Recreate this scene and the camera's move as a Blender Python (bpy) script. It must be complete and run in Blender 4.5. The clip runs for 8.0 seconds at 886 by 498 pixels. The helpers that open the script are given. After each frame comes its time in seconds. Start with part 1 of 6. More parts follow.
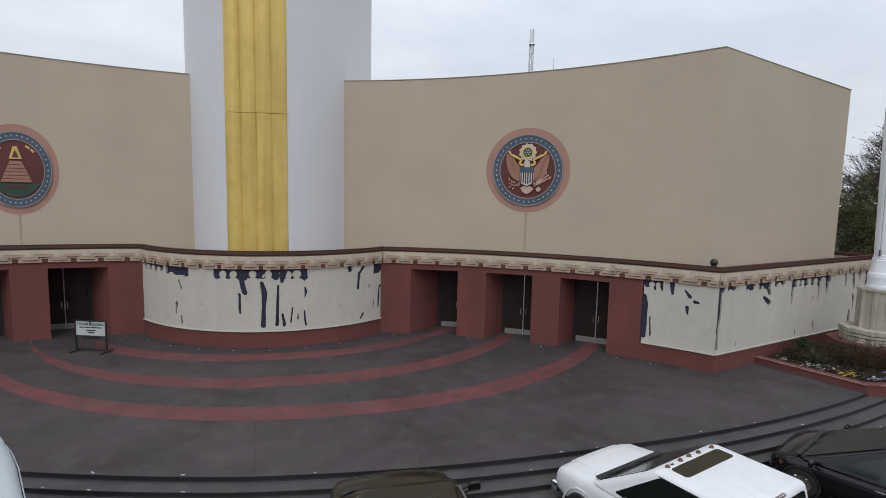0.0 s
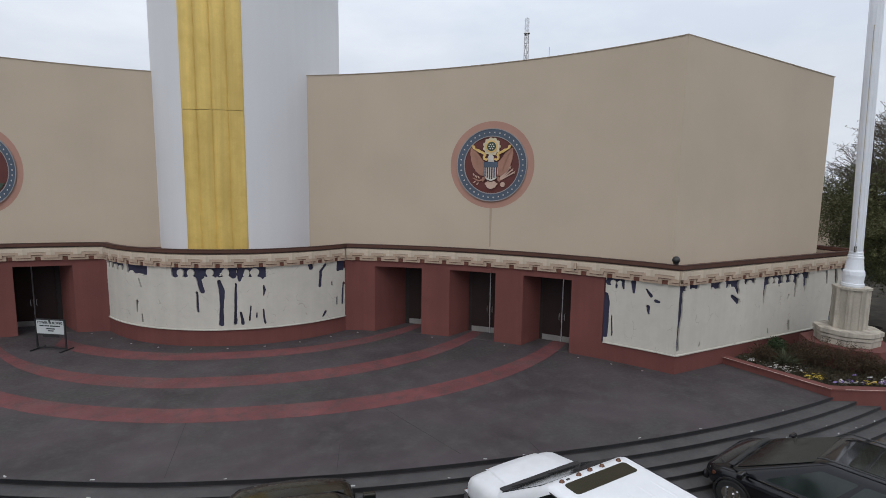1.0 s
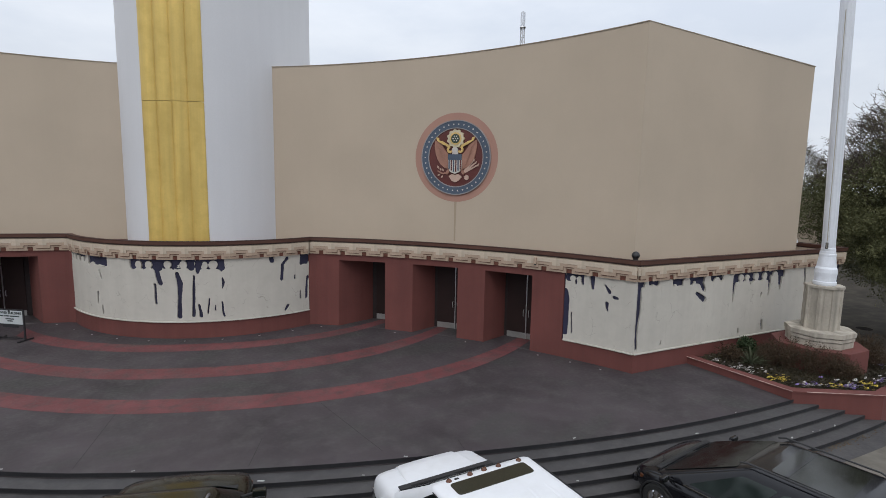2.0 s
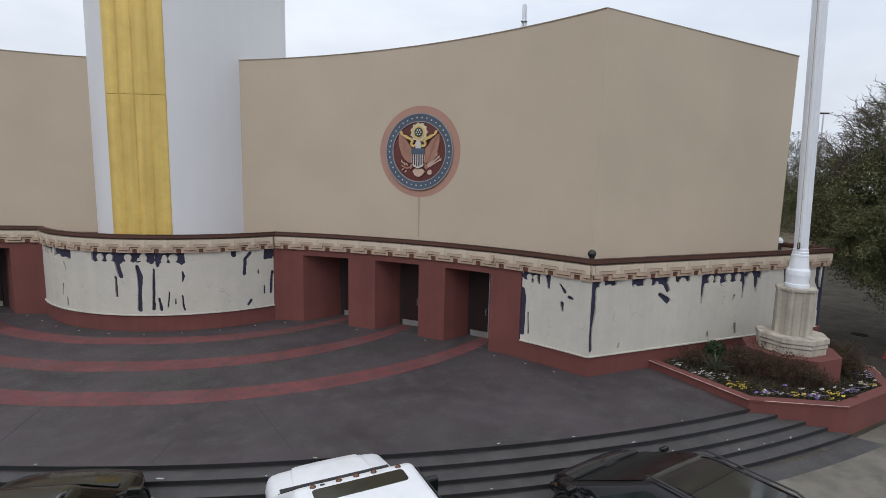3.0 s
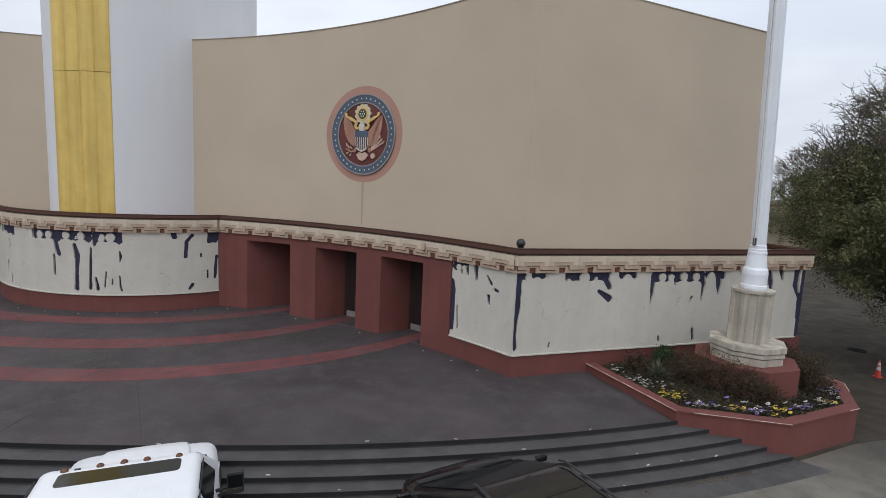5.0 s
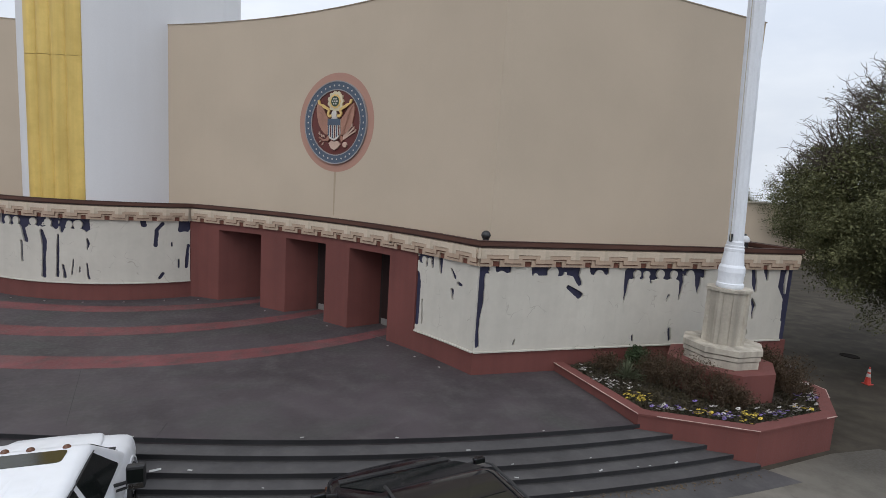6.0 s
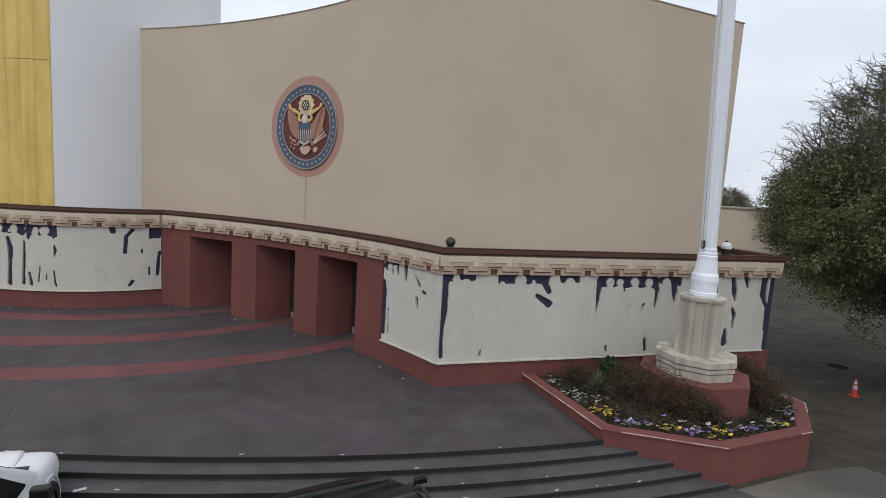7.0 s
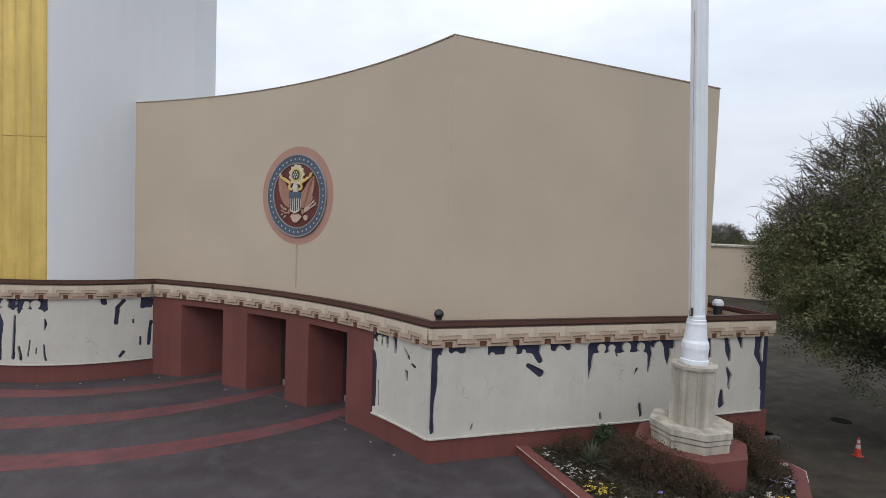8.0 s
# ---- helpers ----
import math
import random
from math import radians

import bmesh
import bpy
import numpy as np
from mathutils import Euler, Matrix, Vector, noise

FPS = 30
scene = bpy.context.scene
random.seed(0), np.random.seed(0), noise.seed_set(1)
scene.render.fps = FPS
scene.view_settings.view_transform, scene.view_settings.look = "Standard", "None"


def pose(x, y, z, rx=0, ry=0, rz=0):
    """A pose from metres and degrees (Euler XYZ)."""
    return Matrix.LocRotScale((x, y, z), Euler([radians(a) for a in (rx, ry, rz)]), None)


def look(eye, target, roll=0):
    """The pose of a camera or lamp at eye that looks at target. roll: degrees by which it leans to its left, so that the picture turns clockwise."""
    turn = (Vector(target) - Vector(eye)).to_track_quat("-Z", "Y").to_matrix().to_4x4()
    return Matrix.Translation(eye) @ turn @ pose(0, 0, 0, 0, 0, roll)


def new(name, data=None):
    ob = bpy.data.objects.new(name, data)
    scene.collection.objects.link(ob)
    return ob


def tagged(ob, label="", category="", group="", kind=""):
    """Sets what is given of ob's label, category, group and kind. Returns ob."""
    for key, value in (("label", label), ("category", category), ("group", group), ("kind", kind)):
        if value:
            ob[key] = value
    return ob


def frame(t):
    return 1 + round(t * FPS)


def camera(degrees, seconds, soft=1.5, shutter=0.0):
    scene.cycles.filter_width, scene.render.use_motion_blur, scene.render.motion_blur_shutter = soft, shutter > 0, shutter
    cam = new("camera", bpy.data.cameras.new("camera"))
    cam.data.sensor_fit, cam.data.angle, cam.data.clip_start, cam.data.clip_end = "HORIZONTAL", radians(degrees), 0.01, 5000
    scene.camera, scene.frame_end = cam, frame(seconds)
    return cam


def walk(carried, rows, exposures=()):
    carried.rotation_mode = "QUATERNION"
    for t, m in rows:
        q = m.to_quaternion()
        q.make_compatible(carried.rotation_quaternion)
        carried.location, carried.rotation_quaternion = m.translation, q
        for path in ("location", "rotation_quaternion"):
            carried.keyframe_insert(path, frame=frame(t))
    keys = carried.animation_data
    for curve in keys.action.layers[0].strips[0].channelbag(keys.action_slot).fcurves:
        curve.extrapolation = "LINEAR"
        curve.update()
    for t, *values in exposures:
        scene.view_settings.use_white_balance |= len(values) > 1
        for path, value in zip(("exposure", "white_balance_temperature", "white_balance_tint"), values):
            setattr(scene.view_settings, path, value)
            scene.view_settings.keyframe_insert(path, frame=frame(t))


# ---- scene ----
cam = camera(81.19, 8.0, soft=0.75)
# seconds, eye x, y, z in metres, yaw, pitch, roll in degrees
ROWS = [
    (0.0, -2.542, 2.539, 6.223, -28.79, -6.14, -1.25),
    (0.5, -1.413, 2.178, 6.463, -27.85, -6.85, -1.02),
    (1.0, -0.276, 1.806, 6.478, -26.79, -7.19, -0.80),
    (1.5, 0.736, 1.486, 6.356, -25.97, -7.21, -0.87),
    (3.0, 4.331, 0.618, 6.222, -22.25, -7.70, -1.32),
    (3.5, 5.367, 0.418, 6.082, -20.93, -7.25, -1.55),
    (4.0, 6.139, 0.371, 5.842, -20.23, -6.78, -2.04),
    (4.5, 7.183, 0.342, 5.748, -18.98, -7.07, -2.20),
    (6.0, 9.645, 0.485, 5.375, -16.77, -7.44, -3.59),
    (6.5, 10.333, 0.600, 5.407, -16.43, -7.33, -3.62),
    (7.0, 10.860, 0.626, 5.399, -16.33, -6.74, -3.54),
    (7.5, 11.187, 0.641, 5.581, -16.26, -5.19, -3.12),
    (8.0, 11.162, 0.582, 6.348, -16.43, -2.52, -2.04),
]
walk(cam, [(t, pose(x, y, z, 90 + pitch, roll, yaw)) for t, x, y, z, yaw, pitch, roll in ROWS],
     exposures=[(0.0, -0.03), (1.5, 0.0), (3.5, 0.09), (4.5, 0.09), (6.5, 0.11), (8.0, 0.12)])

# ---------------------------------------------------------------- light
SUN_DIR = Vector((-0.45, -0.65, 0.9)).normalized()      # towards the veiled sun
world = bpy.data.worlds.new("overcast_sky")
scene.world = world
world.use_nodes = True
wn, wl = world.node_tree.nodes, world.node_tree.links
wn.clear()
w_out = wn.new("ShaderNodeOutputWorld")
w_bg = wn.new("ShaderNodeBackground")
w_sky = wn.new("ShaderNodeTexSky")
w_sky.sky_type = "NISHITA"
w_sky.sun_disc = False
w_sky.sun_elevation = math.asin(SUN_DIR.z)
w_sky.sun_rotation = math.atan2(SUN_DIR.x, SUN_DIR.y)
w_sky.air_density, w_sky.dust_density = 1.5, 4.0
w_co = wn.new("ShaderNodeTexCoord")
w_sep = wn.new("ShaderNodeSeparateXYZ")
w_map = wn.new("ShaderNodeMapping")
w_map.inputs["Scale"].default_value = (1.0, 1.0, 2.6)
w_noise = wn.new("ShaderNodeTexNoise")
w_noise.inputs["Scale"].default_value = 2.6
w_noise.inputs["Detail"].default_value = 6.0
w_noise.inputs["Roughness"].default_value = 0.55
w_ramp = wn.new("ShaderNodeValToRGB")                  # cloud deck: blue-grey to near white
w_ramp.color_ramp.elements[0].position = 0.33
w_ramp.color_ramp.elements[0].color = (6.5, 7.1, 8.15, 1)
w_ramp.color_ramp.elements[1].position = 0.66
w_ramp.color_ramp.elements[1].color = (8.2, 8.65, 9.4, 1)
w_up = wn.new("ShaderNodeMapRange")                     # an overcast dome grows brighter towards the zenith
w_up.inputs["From Min"].default_value = 0.15
w_up.inputs["From Max"].default_value = 1.0
w_up.inputs["To Min"].default_value = 1.0
w_up.inputs["To Max"].default_value = 1.75
w_mul = wn.new("ShaderNodeVectorMath")
w_mul.operation = "SCALE"
w_mix = wn.new("ShaderNodeMixRGB")
w_mix.inputs["Fac"].default_value = 0.92
w_bg.inputs["Strength"].default_value = 0.1
wl.new(w_co.outputs["Generated"], w_sep.inputs[0])
wl.new(w_co.outputs["Generated"], w_map.inputs["Vector"])
wl.new(w_map.outputs["Vector"], w_noise.inputs["Vector"])
wl.new(w_noise.outputs["Fac"], w_ramp.inputs["Fac"])
wl.new(w_sep.outputs["Z"], w_up.inputs["Value"])
wl.new(w_ramp.outputs["Color"], w_mul.inputs[0])
wl.new(w_up.outputs["Result"], w_mul.inputs["Scale"])
wl.new(w_sky.outputs["Color"], w_mix.inputs["Color1"])
wl.new(w_mul.outputs["Vector"], w_mix.inputs["Color2"])
wl.new(w_mix.outputs["Color"], w_bg.inputs["Color"])
wl.new(w_bg.outputs["Background"], w_out.inputs["Surface"])

sun = new("sun", bpy.data.lights.new("sun", "SUN"))
sun.data.energy = 0.7
sun.data.angle = radians(35)
sun.data.color = (1.0, 0.96, 0.9)
sun.matrix_world = look(SUN_DIR * 60, (0, 0, 0))

# ---------------------------------------------------------------- materials
def mat(name, base, rough=0.7, var=0.12, big=0.35, fine=14.0, bump=0.15, metal=0.0, streak=0.0, dirt=None, dirt_amount=0.0, spec=0.5, per_piece=0.0, coat=0.0, cracks=0.0, stains=None, stain_scale=0.12):
    """A painted or mineral surface: broad blotches, fine grain, optional vertical streaks and dirt patches."""
    m = bpy.data.materials.new(name)
    m.use_nodes = True
    n, l = m.node_tree.nodes, m.node_tree.links
    p = n["Principled BSDF"]
    p.inputs["Metallic"].default_value = metal
    p.inputs["Specular IOR Level"].default_value = spec
    p.inputs["Coat Weight"].default_value = coat
    co = n.new("ShaderNodeTexCoord")

    def noise_tex(scale, detail=4.0, stretch=None):
        t = n.new("ShaderNodeTexNoise")
        t.inputs["Scale"].default_value = scale
        t.inputs["Detail"].default_value = detail
        if stretch:
            mp = n.new("ShaderNodeMapping")
            mp.inputs["Scale"].default_value = stretch
            l.new(co.outputs["Object"], mp.inputs["Vector"])
            l.new(mp.outputs["Vector"], t.inputs["Vector"])
        else:
            l.new(co.outputs["Object"], t.inputs["Vector"])
        return t

    def ramp(src, lo, hi, p0=0.3, p1=0.7):
        r = n.new("ShaderNodeMapRange")
        r.inputs["From Min"].default_value, r.inputs["From Max"].default_value = p0, p1
        r.inputs["To Min"].default_value, r.inputs["To Max"].default_value = lo, hi
        l.new(src, r.inputs["Value"])
        return r.outputs["Result"]

    def times(a, b):
        t = n.new("ShaderNodeMath")
        t.operation = "MULTIPLY"
        l.new(a, t.inputs[0])
        l.new(b, t.inputs[1])
        return t.outputs[0]

    broad = noise_tex(big, 5.0)
    grain = noise_tex(fine, 6.0)
    value = times(ramp(broad.outputs["Fac"], 1 - var, 1 + var), ramp(grain.outputs["Fac"], 1 - var * 0.6, 1 + var * 0.6))
    if streak:
        st = noise_tex(1.0, 4.0, (3.2, 3.2, 0.16))
        value = times(value, ramp(st.outputs["Fac"], 1 - streak, 1 + streak * 0.4))
    if per_piece:
        oi = n.new("ShaderNodeObjectInfo")
        value = times(value, ramp(oi.outputs["Random"], 1 - per_piece, 1 + per_piece, 0, 1))
    scale = n.new("ShaderNodeVectorMath")
    scale.operation = "SCALE"
    scale.inputs[0].default_value = base
    l.new(value, scale.inputs["Scale"])
    colour = scale.outputs["Vector"]
    if dirt:
        dn = noise_tex(big * 2.3 + 0.6, 8.0)
        dm = n.new("ShaderNodeMixRGB")
        dm.inputs["Color2"].default_value = (*dirt, 1)
        l.new(ramp(dn.outputs["Fac"], 0.0, dirt_amount, 0.45, 0.75), dm.inputs["Fac"])
        l.new(colour, dm.inputs["Color1"])
        colour = dm.outputs["Color"]
    if stains:                                     # broad pale worn patches, drawn out in one direction
        sn = noise_tex(stain_scale, 7.0, (1.0, 1.9, 1.0))
        sn.inputs["Distortion"].default_value = 0.8
        sm = n.new("ShaderNodeMixRGB")
        sm.inputs["Color2"].default_value = (*stains, 1)
        l.new(ramp(sn.outputs["Fac"], 0.0, 0.75, 0.52, 0.70), sm.inputs["Fac"])
        l.new(colour, sm.inputs["Color1"])
        colour = sm.outputs["Color"]
    groove = None
    if cracks:                                     # short wandering hairlines
        warp = noise_tex(1.3, 3.0)
        add = n.new("ShaderNodeVectorMath")
        add.operation = "MULTIPLY_ADD"
        add.inputs[1].default_value = (0.7, 0.7, 0.7)
        l.new(warp.outputs["Color"], add.inputs[0])
        l.new(co.outputs["Object"], add.inputs[2])
        vor = n.new("ShaderNodeTexVoronoi")
        vor.feature = "DISTANCE_TO_EDGE"
        vor.inputs["Scale"].default_value = cracks
        l.new(add.outputs["Vector"], vor.inputs["Vector"])
        line = ramp(vor.outputs["Distance"], 1.0, 0.0, 0.004, 0.016)
        keep = noise_tex(1.9, 2.0)
        groove = times(line, ramp(keep.outputs["Fac"], 0.0, 1.0, 0.55, 0.62))
        cm = n.new("ShaderNodeMixRGB")
        cm.inputs["Color2"].default_value = (base[0] * 0.42, base[1] * 0.40, base[2] * 0.38, 1)
        l.new(ramp(groove, 0.0, 0.42, 0.0, 1.0), cm.inputs["Fac"])
        l.new(colour, cm.inputs["Color1"])
        colour = cm.outputs["Color"]
    l.new(colour, p.inputs["Base Color"])
    l.new(ramp(grain.outputs["Fac"], max(0.02, rough - 0.1), min(1, rough + 0.1)), p.inputs["Roughness"])
    if bump:
        b = n.new("ShaderNodeBump")
        b.inputs["Strength"].default_value = bump
        b.inputs["Distance"].default_value = 0.02
        l.new(grain.outputs["Fac"], b.inputs["Height"])
        l.new(b.outputs["Normal"], p.inputs["Normal"])
    return m


M_TAN = mat("tan_stucco", (0.474, 0.394, 0.306), 0.9, 0.04, 0.45, 30, 0.09, streak=0.006)
M_RED = mat("oxblood_paint", (0.138, 0.043, 0.036), 0.8, 0.10, 0.8, 26, 0.2, streak=0.10)
M_REDFLOOR = mat("red_floor_paint", (0.138, 0.046, 0.048), 0.65, 0.2, 0.9, 12, 0.12, dirt=(0.062, 0.046, 0.045), dirt_amount=0.8, spec=0.35, stains=(0.095, 0.062, 0.060), stain_scale=0.35)
M_BROWN = mat("brown_coping", (0.085, 0.034, 0.022), 0.7, 0.15, 1.2, 20, 0.2)
M_CREAM = mat("cream_frieze", (0.52, 0.435, 0.340), 0.85, 0.10, 1.5, 22, 0.2, streak=0.10)
M_CREAM2 = mat("tan_frieze", (0.42, 0.315, 0.235), 0.85, 0.12, 1.5, 22, 0.2)
M_RUST = mat("rust_frieze_line", (0.13, 0.045, 0.028), 0.8, 0.15, 1.5, 22, 0.1)
M_RELIEF = mat("off_white_plaster", (0.495, 0.468, 0.416), 0.88, 0.035, 0.7, 9, 0.08, streak=0.05, dirt=(0.38, 0.36, 0.32), dirt_amount=0.3, cracks=1.5)
M_BLUE = mat("dark_blue_ground", (0.022, 0.022, 0.052), 0.75, 0.2, 1.0, 18, 0.15)
M_WHITE = mat("white_tower_paint", (0.645, 0.65, 0.67), 0.8, 0.03, 0.22, 20, 0.1, streak=0.018)
M_GOLD = mat("gold_leaf", (0.71, 0.51, 0.150), 0.45, 0.06, 0.6, 16, 0.05, metal=0.3, streak=0.18, dirt=(0.50, 0.34, 0.08), dirt_amount=0.45)
M_PLAZA = mat("dark_wet_concrete", (0.0500, 0.0410, 0.0450), 0.62, 0.30, 0.45, 9, 0.12, dirt=(0.080, 0.0735, 0.073), dirt_amount=0.7, spec=0.35, stains=(0.050, 0.0505, 0.0470), stain_scale=0.35)
M_STEP = mat("step_concrete", (0.060, 0.057, 0.058), 0.65, 0.16, 0.8, 12, 0.12, dirt=(0.10, 0.096, 0.093), dirt_amount=0.5, spec=0.35)
M_DARKBROWN = mat("dark_brown_paint", (0.040, 0.019, 0.015), 0.7, 0.2, 1.5, 20, 0.1)
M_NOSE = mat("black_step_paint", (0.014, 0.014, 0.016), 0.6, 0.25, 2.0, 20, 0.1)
M_GROUND = mat("grey_pavement", (0.048, 0.042, 0.034), 0.9, 0.25, 0.3, 10, 0.15, dirt=(0.078, 0.068, 0.053), dirt_amount=0.8, spec=0.06, stains=(0.030, 0.0265, 0.022), stain_scale=0.4)
M_PAVE = mat("light_concrete", (0.152, 0.138, 0.115), 0.8, 0.16, 0.6, 14, 0.15, dirt=(0.085, 0.075, 0.060), dirt_amount=0.9, cracks=0.35)
def fade_along_x(m, x0, x1, other):
    """The slab's pale colour gives way raggedly to another colour between x0 and x1."""
    n, l = m.node_tree.nodes, m.node_tree.links
    p = n["Principled BSDF"]
    face = p.inputs["Base Color"].links[0].from_socket
    co, sep, nz = n.new("ShaderNodeTexCoord"), n.new("ShaderNodeSeparateXYZ"), n.new("ShaderNodeTexNoise")
    nz.inputs["Scale"].default_value, nz.inputs["Detail"].default_value = 0.8, 7.0
    l.new(co.outputs["Object"], sep.inputs[0])
    l.new(co.outputs["Object"], nz.inputs["Vector"])
    add = n.new("ShaderNodeMath")
    add.operation = "MULTIPLY_ADD"
    add.inputs[1].default_value = 3.0
    l.new(nz.outputs["Fac"], add.inputs[0])
    l.new(sep.outputs["X"], add.inputs[2])
    r = n.new("ShaderNodeMapRange")
    r.inputs["From Min"].default_value, r.inputs["From Max"].default_value = x0 + 1.5, x1 + 1.5
    l.new(add.outputs[0], r.inputs["Value"])
    mix = n.new("ShaderNodeMixRGB")
    mix.inputs["Color2"].default_value = (*other, 1)
    l.new(r.outputs["Result"], mix.inputs["Fac"])
    l.new(face, mix.inputs["Color1"])
    l.new(mix.outputs["Color"], p.inputs["Base Color"])


fade_along_x(M_PAVE, 20.6, 22.9, (0.060, 0.053, 0.043))
M_POLE = mat("white_pole_paint", (0.72, 0.75, 0.80), 0.45, 0.05, 1.0, 20, 0.05, streak=0.06)
M_STONE = mat("weathered_limestone", (0.44, 0.40, 0.335), 0.88, 0.12, 1.2, 16, 0.3, streak=0.42, dirt=(0.25, 0.23, 0.19), dirt_amount=0.45)
M_SOIL = mat("dark_mulch", (0.036, 0.027, 0.019), 0.95, 0.4, 2.0, 30, 0.8)
# The recess shade is put into the door frame's and leaves' near-black colours.
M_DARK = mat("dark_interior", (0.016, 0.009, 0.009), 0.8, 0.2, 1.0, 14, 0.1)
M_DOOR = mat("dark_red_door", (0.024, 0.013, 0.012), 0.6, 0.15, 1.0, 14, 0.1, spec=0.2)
M_STEEL = mat("brushed_steel", (0.55, 0.55, 0.56), 0.35, 0.08, 2.0, 30, 0.05, metal=0.8)
M_BLACKMETAL = mat("black_metal", (0.02, 0.02, 0.022), 0.45, 0.15, 2.0, 20, 0.1)
M_CAP = mat("weathered_cap_metal", (0.38, 0.322, 0.255), 0.8, 0.12, 1.5, 14, 0.1)
# Shadow lines between the frieze steps, given as a dark brown colour.
M_GROOVE = mat("dark_groove", (0.10, 0.062, 0.042), 0.9, 0.15, 2.0, 20, 0.1)
M_JOINT = mat("joint_filler", (0.034, 0.030, 0.031), 0.8, 0.2, 2.0, 20, 0.1)


# ---------------------------------------------------------------- mesh helpers
def mesh_ob(name, bm, material, smooth=False):
    me = bpy.data.meshes.new(name)
    bmesh.ops.recalc_face_normals(bm, faces=bm.faces)
    bm.to_mesh(me)
    bm.free()
    me.materials.append(material)
    if smooth:
        for poly in me.polygons:
            poly.use_smooth = True
        me.set_sharp_from_angle(angle=radians(38))
    return new(name, me)


def part(name, bm, material, parent, label="", smooth=False, m=None):
    ob = mesh_ob(name, bm, material, smooth)
    ob.parent = parent
    if m is not None:
        ob.matrix_basis = m
    return tagged(ob, label)


def shared(name, me, parent, m, label=""):
    """One more object on a mesh that exists already."""
    ob = new(name, me)
    ob.parent = parent
    ob.matrix_basis = m
    return tagged(ob, label)


def thing(name, label, category, m=None, group="", kind=""):
    ob = new(name)
    ob.empty_display_size = 0.2
    if m is not None:
        ob.matrix_basis = m
    return tagged(ob, label, category, group, kind)


def structure(ob, label="", category=""):
    return tagged(ob, label, category, kind="structure")


def add_prism(bm, pts, z0, z1):
    """A solid over a plan polygon. z1 may be a list, one height a corner."""
    tops = z1 if isinstance(z1, (list, tuple)) else [z1] * len(pts)
    lo = [bm.verts.new((p[0], p[1], z0)) for p in pts]
    hi = [bm.verts.new((p[0], p[1], z)) for p, z in zip(pts, tops)]
    k = len(pts)
    for i in range(k):
        j = (i + 1) % k
        bm.faces.new((lo[i], lo[j], hi[j], hi[i]))
    bm.faces.new(hi)
    bm.faces.new(lo[::-1])


def prism(pts, z0, z1):
    bm = bmesh.new()
    add_prism(bm, pts, z0, z1)
    return bm


def add_band(bm, inner, outer, z0, z1):
    """A solid between two plan polylines of equal length. z0, z1: a height or a list."""
    k = len(inner)
    tops = z1 if isinstance(z1, (list, tuple)) else [z1] * k
    feet = z0 if isinstance(z0, (list, tuple)) else [z0] * k
    rows = [[bm.verts.new((*p[:2], z)) for p, z in zip(line, zz)] for line, zz in
            ((inner, feet), (outer, feet), (outer, tops), (inner, tops))]
    for a in range(4):
        b = (a + 1) % 4
        for i in range(k - 1):
            bm.faces.new((rows[a][i], rows[a][i + 1], rows[b][i + 1], rows[b][i]))
    bm.faces.new([r[0] for r in rows])
    bm.faces.new([r[-1] for r in rows][::-1])


def band(inner, outer, z0, z1):
    bm = bmesh.new()
    add_band(bm, inner, outer, z0, z1)
    return bm


def add_box(bm, cx, cy, cz, sx, sy, sz, bevel=0.0, m=None):
    r = bmesh.ops.create_cube(bm, size=1.0)
    mm = Matrix.Translation((cx, cy, cz)) @ Matrix.Diagonal((sx, sy, sz, 1))
    bmesh.ops.transform(bm, matrix=(m @ mm) if m is not None else mm, verts=r["verts"])
    if bevel:
        edges = {e for v in r["verts"] for e in v.link_edges}
        bmesh.ops.bevel(bm, geom=list(edges), offset=bevel, segments=2, affect="EDGES", profile=0.6)


def boxed(*a, **k):
    bm = bmesh.new()
    add_box(bm, *a, **k)
    return bm


def lathe(profile, steps=24, caps=True, turn=0.0):
    """A turned body from (radius, height) pairs."""
    bm = bmesh.new()
    rings = []
    for r, z in profile:
        rings.append([bm.verts.new((r * math.cos(turn + 2 * math.pi * i / steps), r * math.sin(turn + 2 * math.pi * i / steps), z)) for i in range(steps)])
    for a, b in zip(rings, rings[1:]):
        for i in range(steps):
            j = (i + 1) % steps
            bm.faces.new((a[i], a[j], b[j], b[i]))
    if caps:
        bm.faces.new(rings[0][::-1])
        bm.faces.new(rings[-1])
    return bm


def tube(points, radii, sides=8):
    """A round bar along a line of points."""
    bm = bmesh.new()
    add_tube(bm, points, radii, sides)
    return bm


def add_tube(bm, points, radii, sides=8):
    pts = [Vector(p) for p in points]
    if not isinstance(radii, (list, tuple)):
        radii = [radii] * len(pts)
    prev = None
    for i, p in enumerate(pts):
        d = (pts[min(i + 1, len(pts) - 1)] - pts[max(i - 1, 0)]).normalized()
        a = d.orthogonal().normalized() if abs(d.z) > 0.95 else d.cross(Vector((0, 0, 1))).normalized()
        b = d.cross(a).normalized()
        ring = [bm.verts.new(p + radii[i] * (math.cos(2 * math.pi * k / sides) * a + math.sin(2 * math.pi * k / sides) * b)) for k in range(sides)]
        if prev:
            for k in range(sides):
                j = (k + 1) % sides
                bm.faces.new((prev[k], prev[j], ring[j], ring[k]))
        else:
            bm.faces.new(ring[::-1])
        prev = ring
    bm.faces.new(prev)



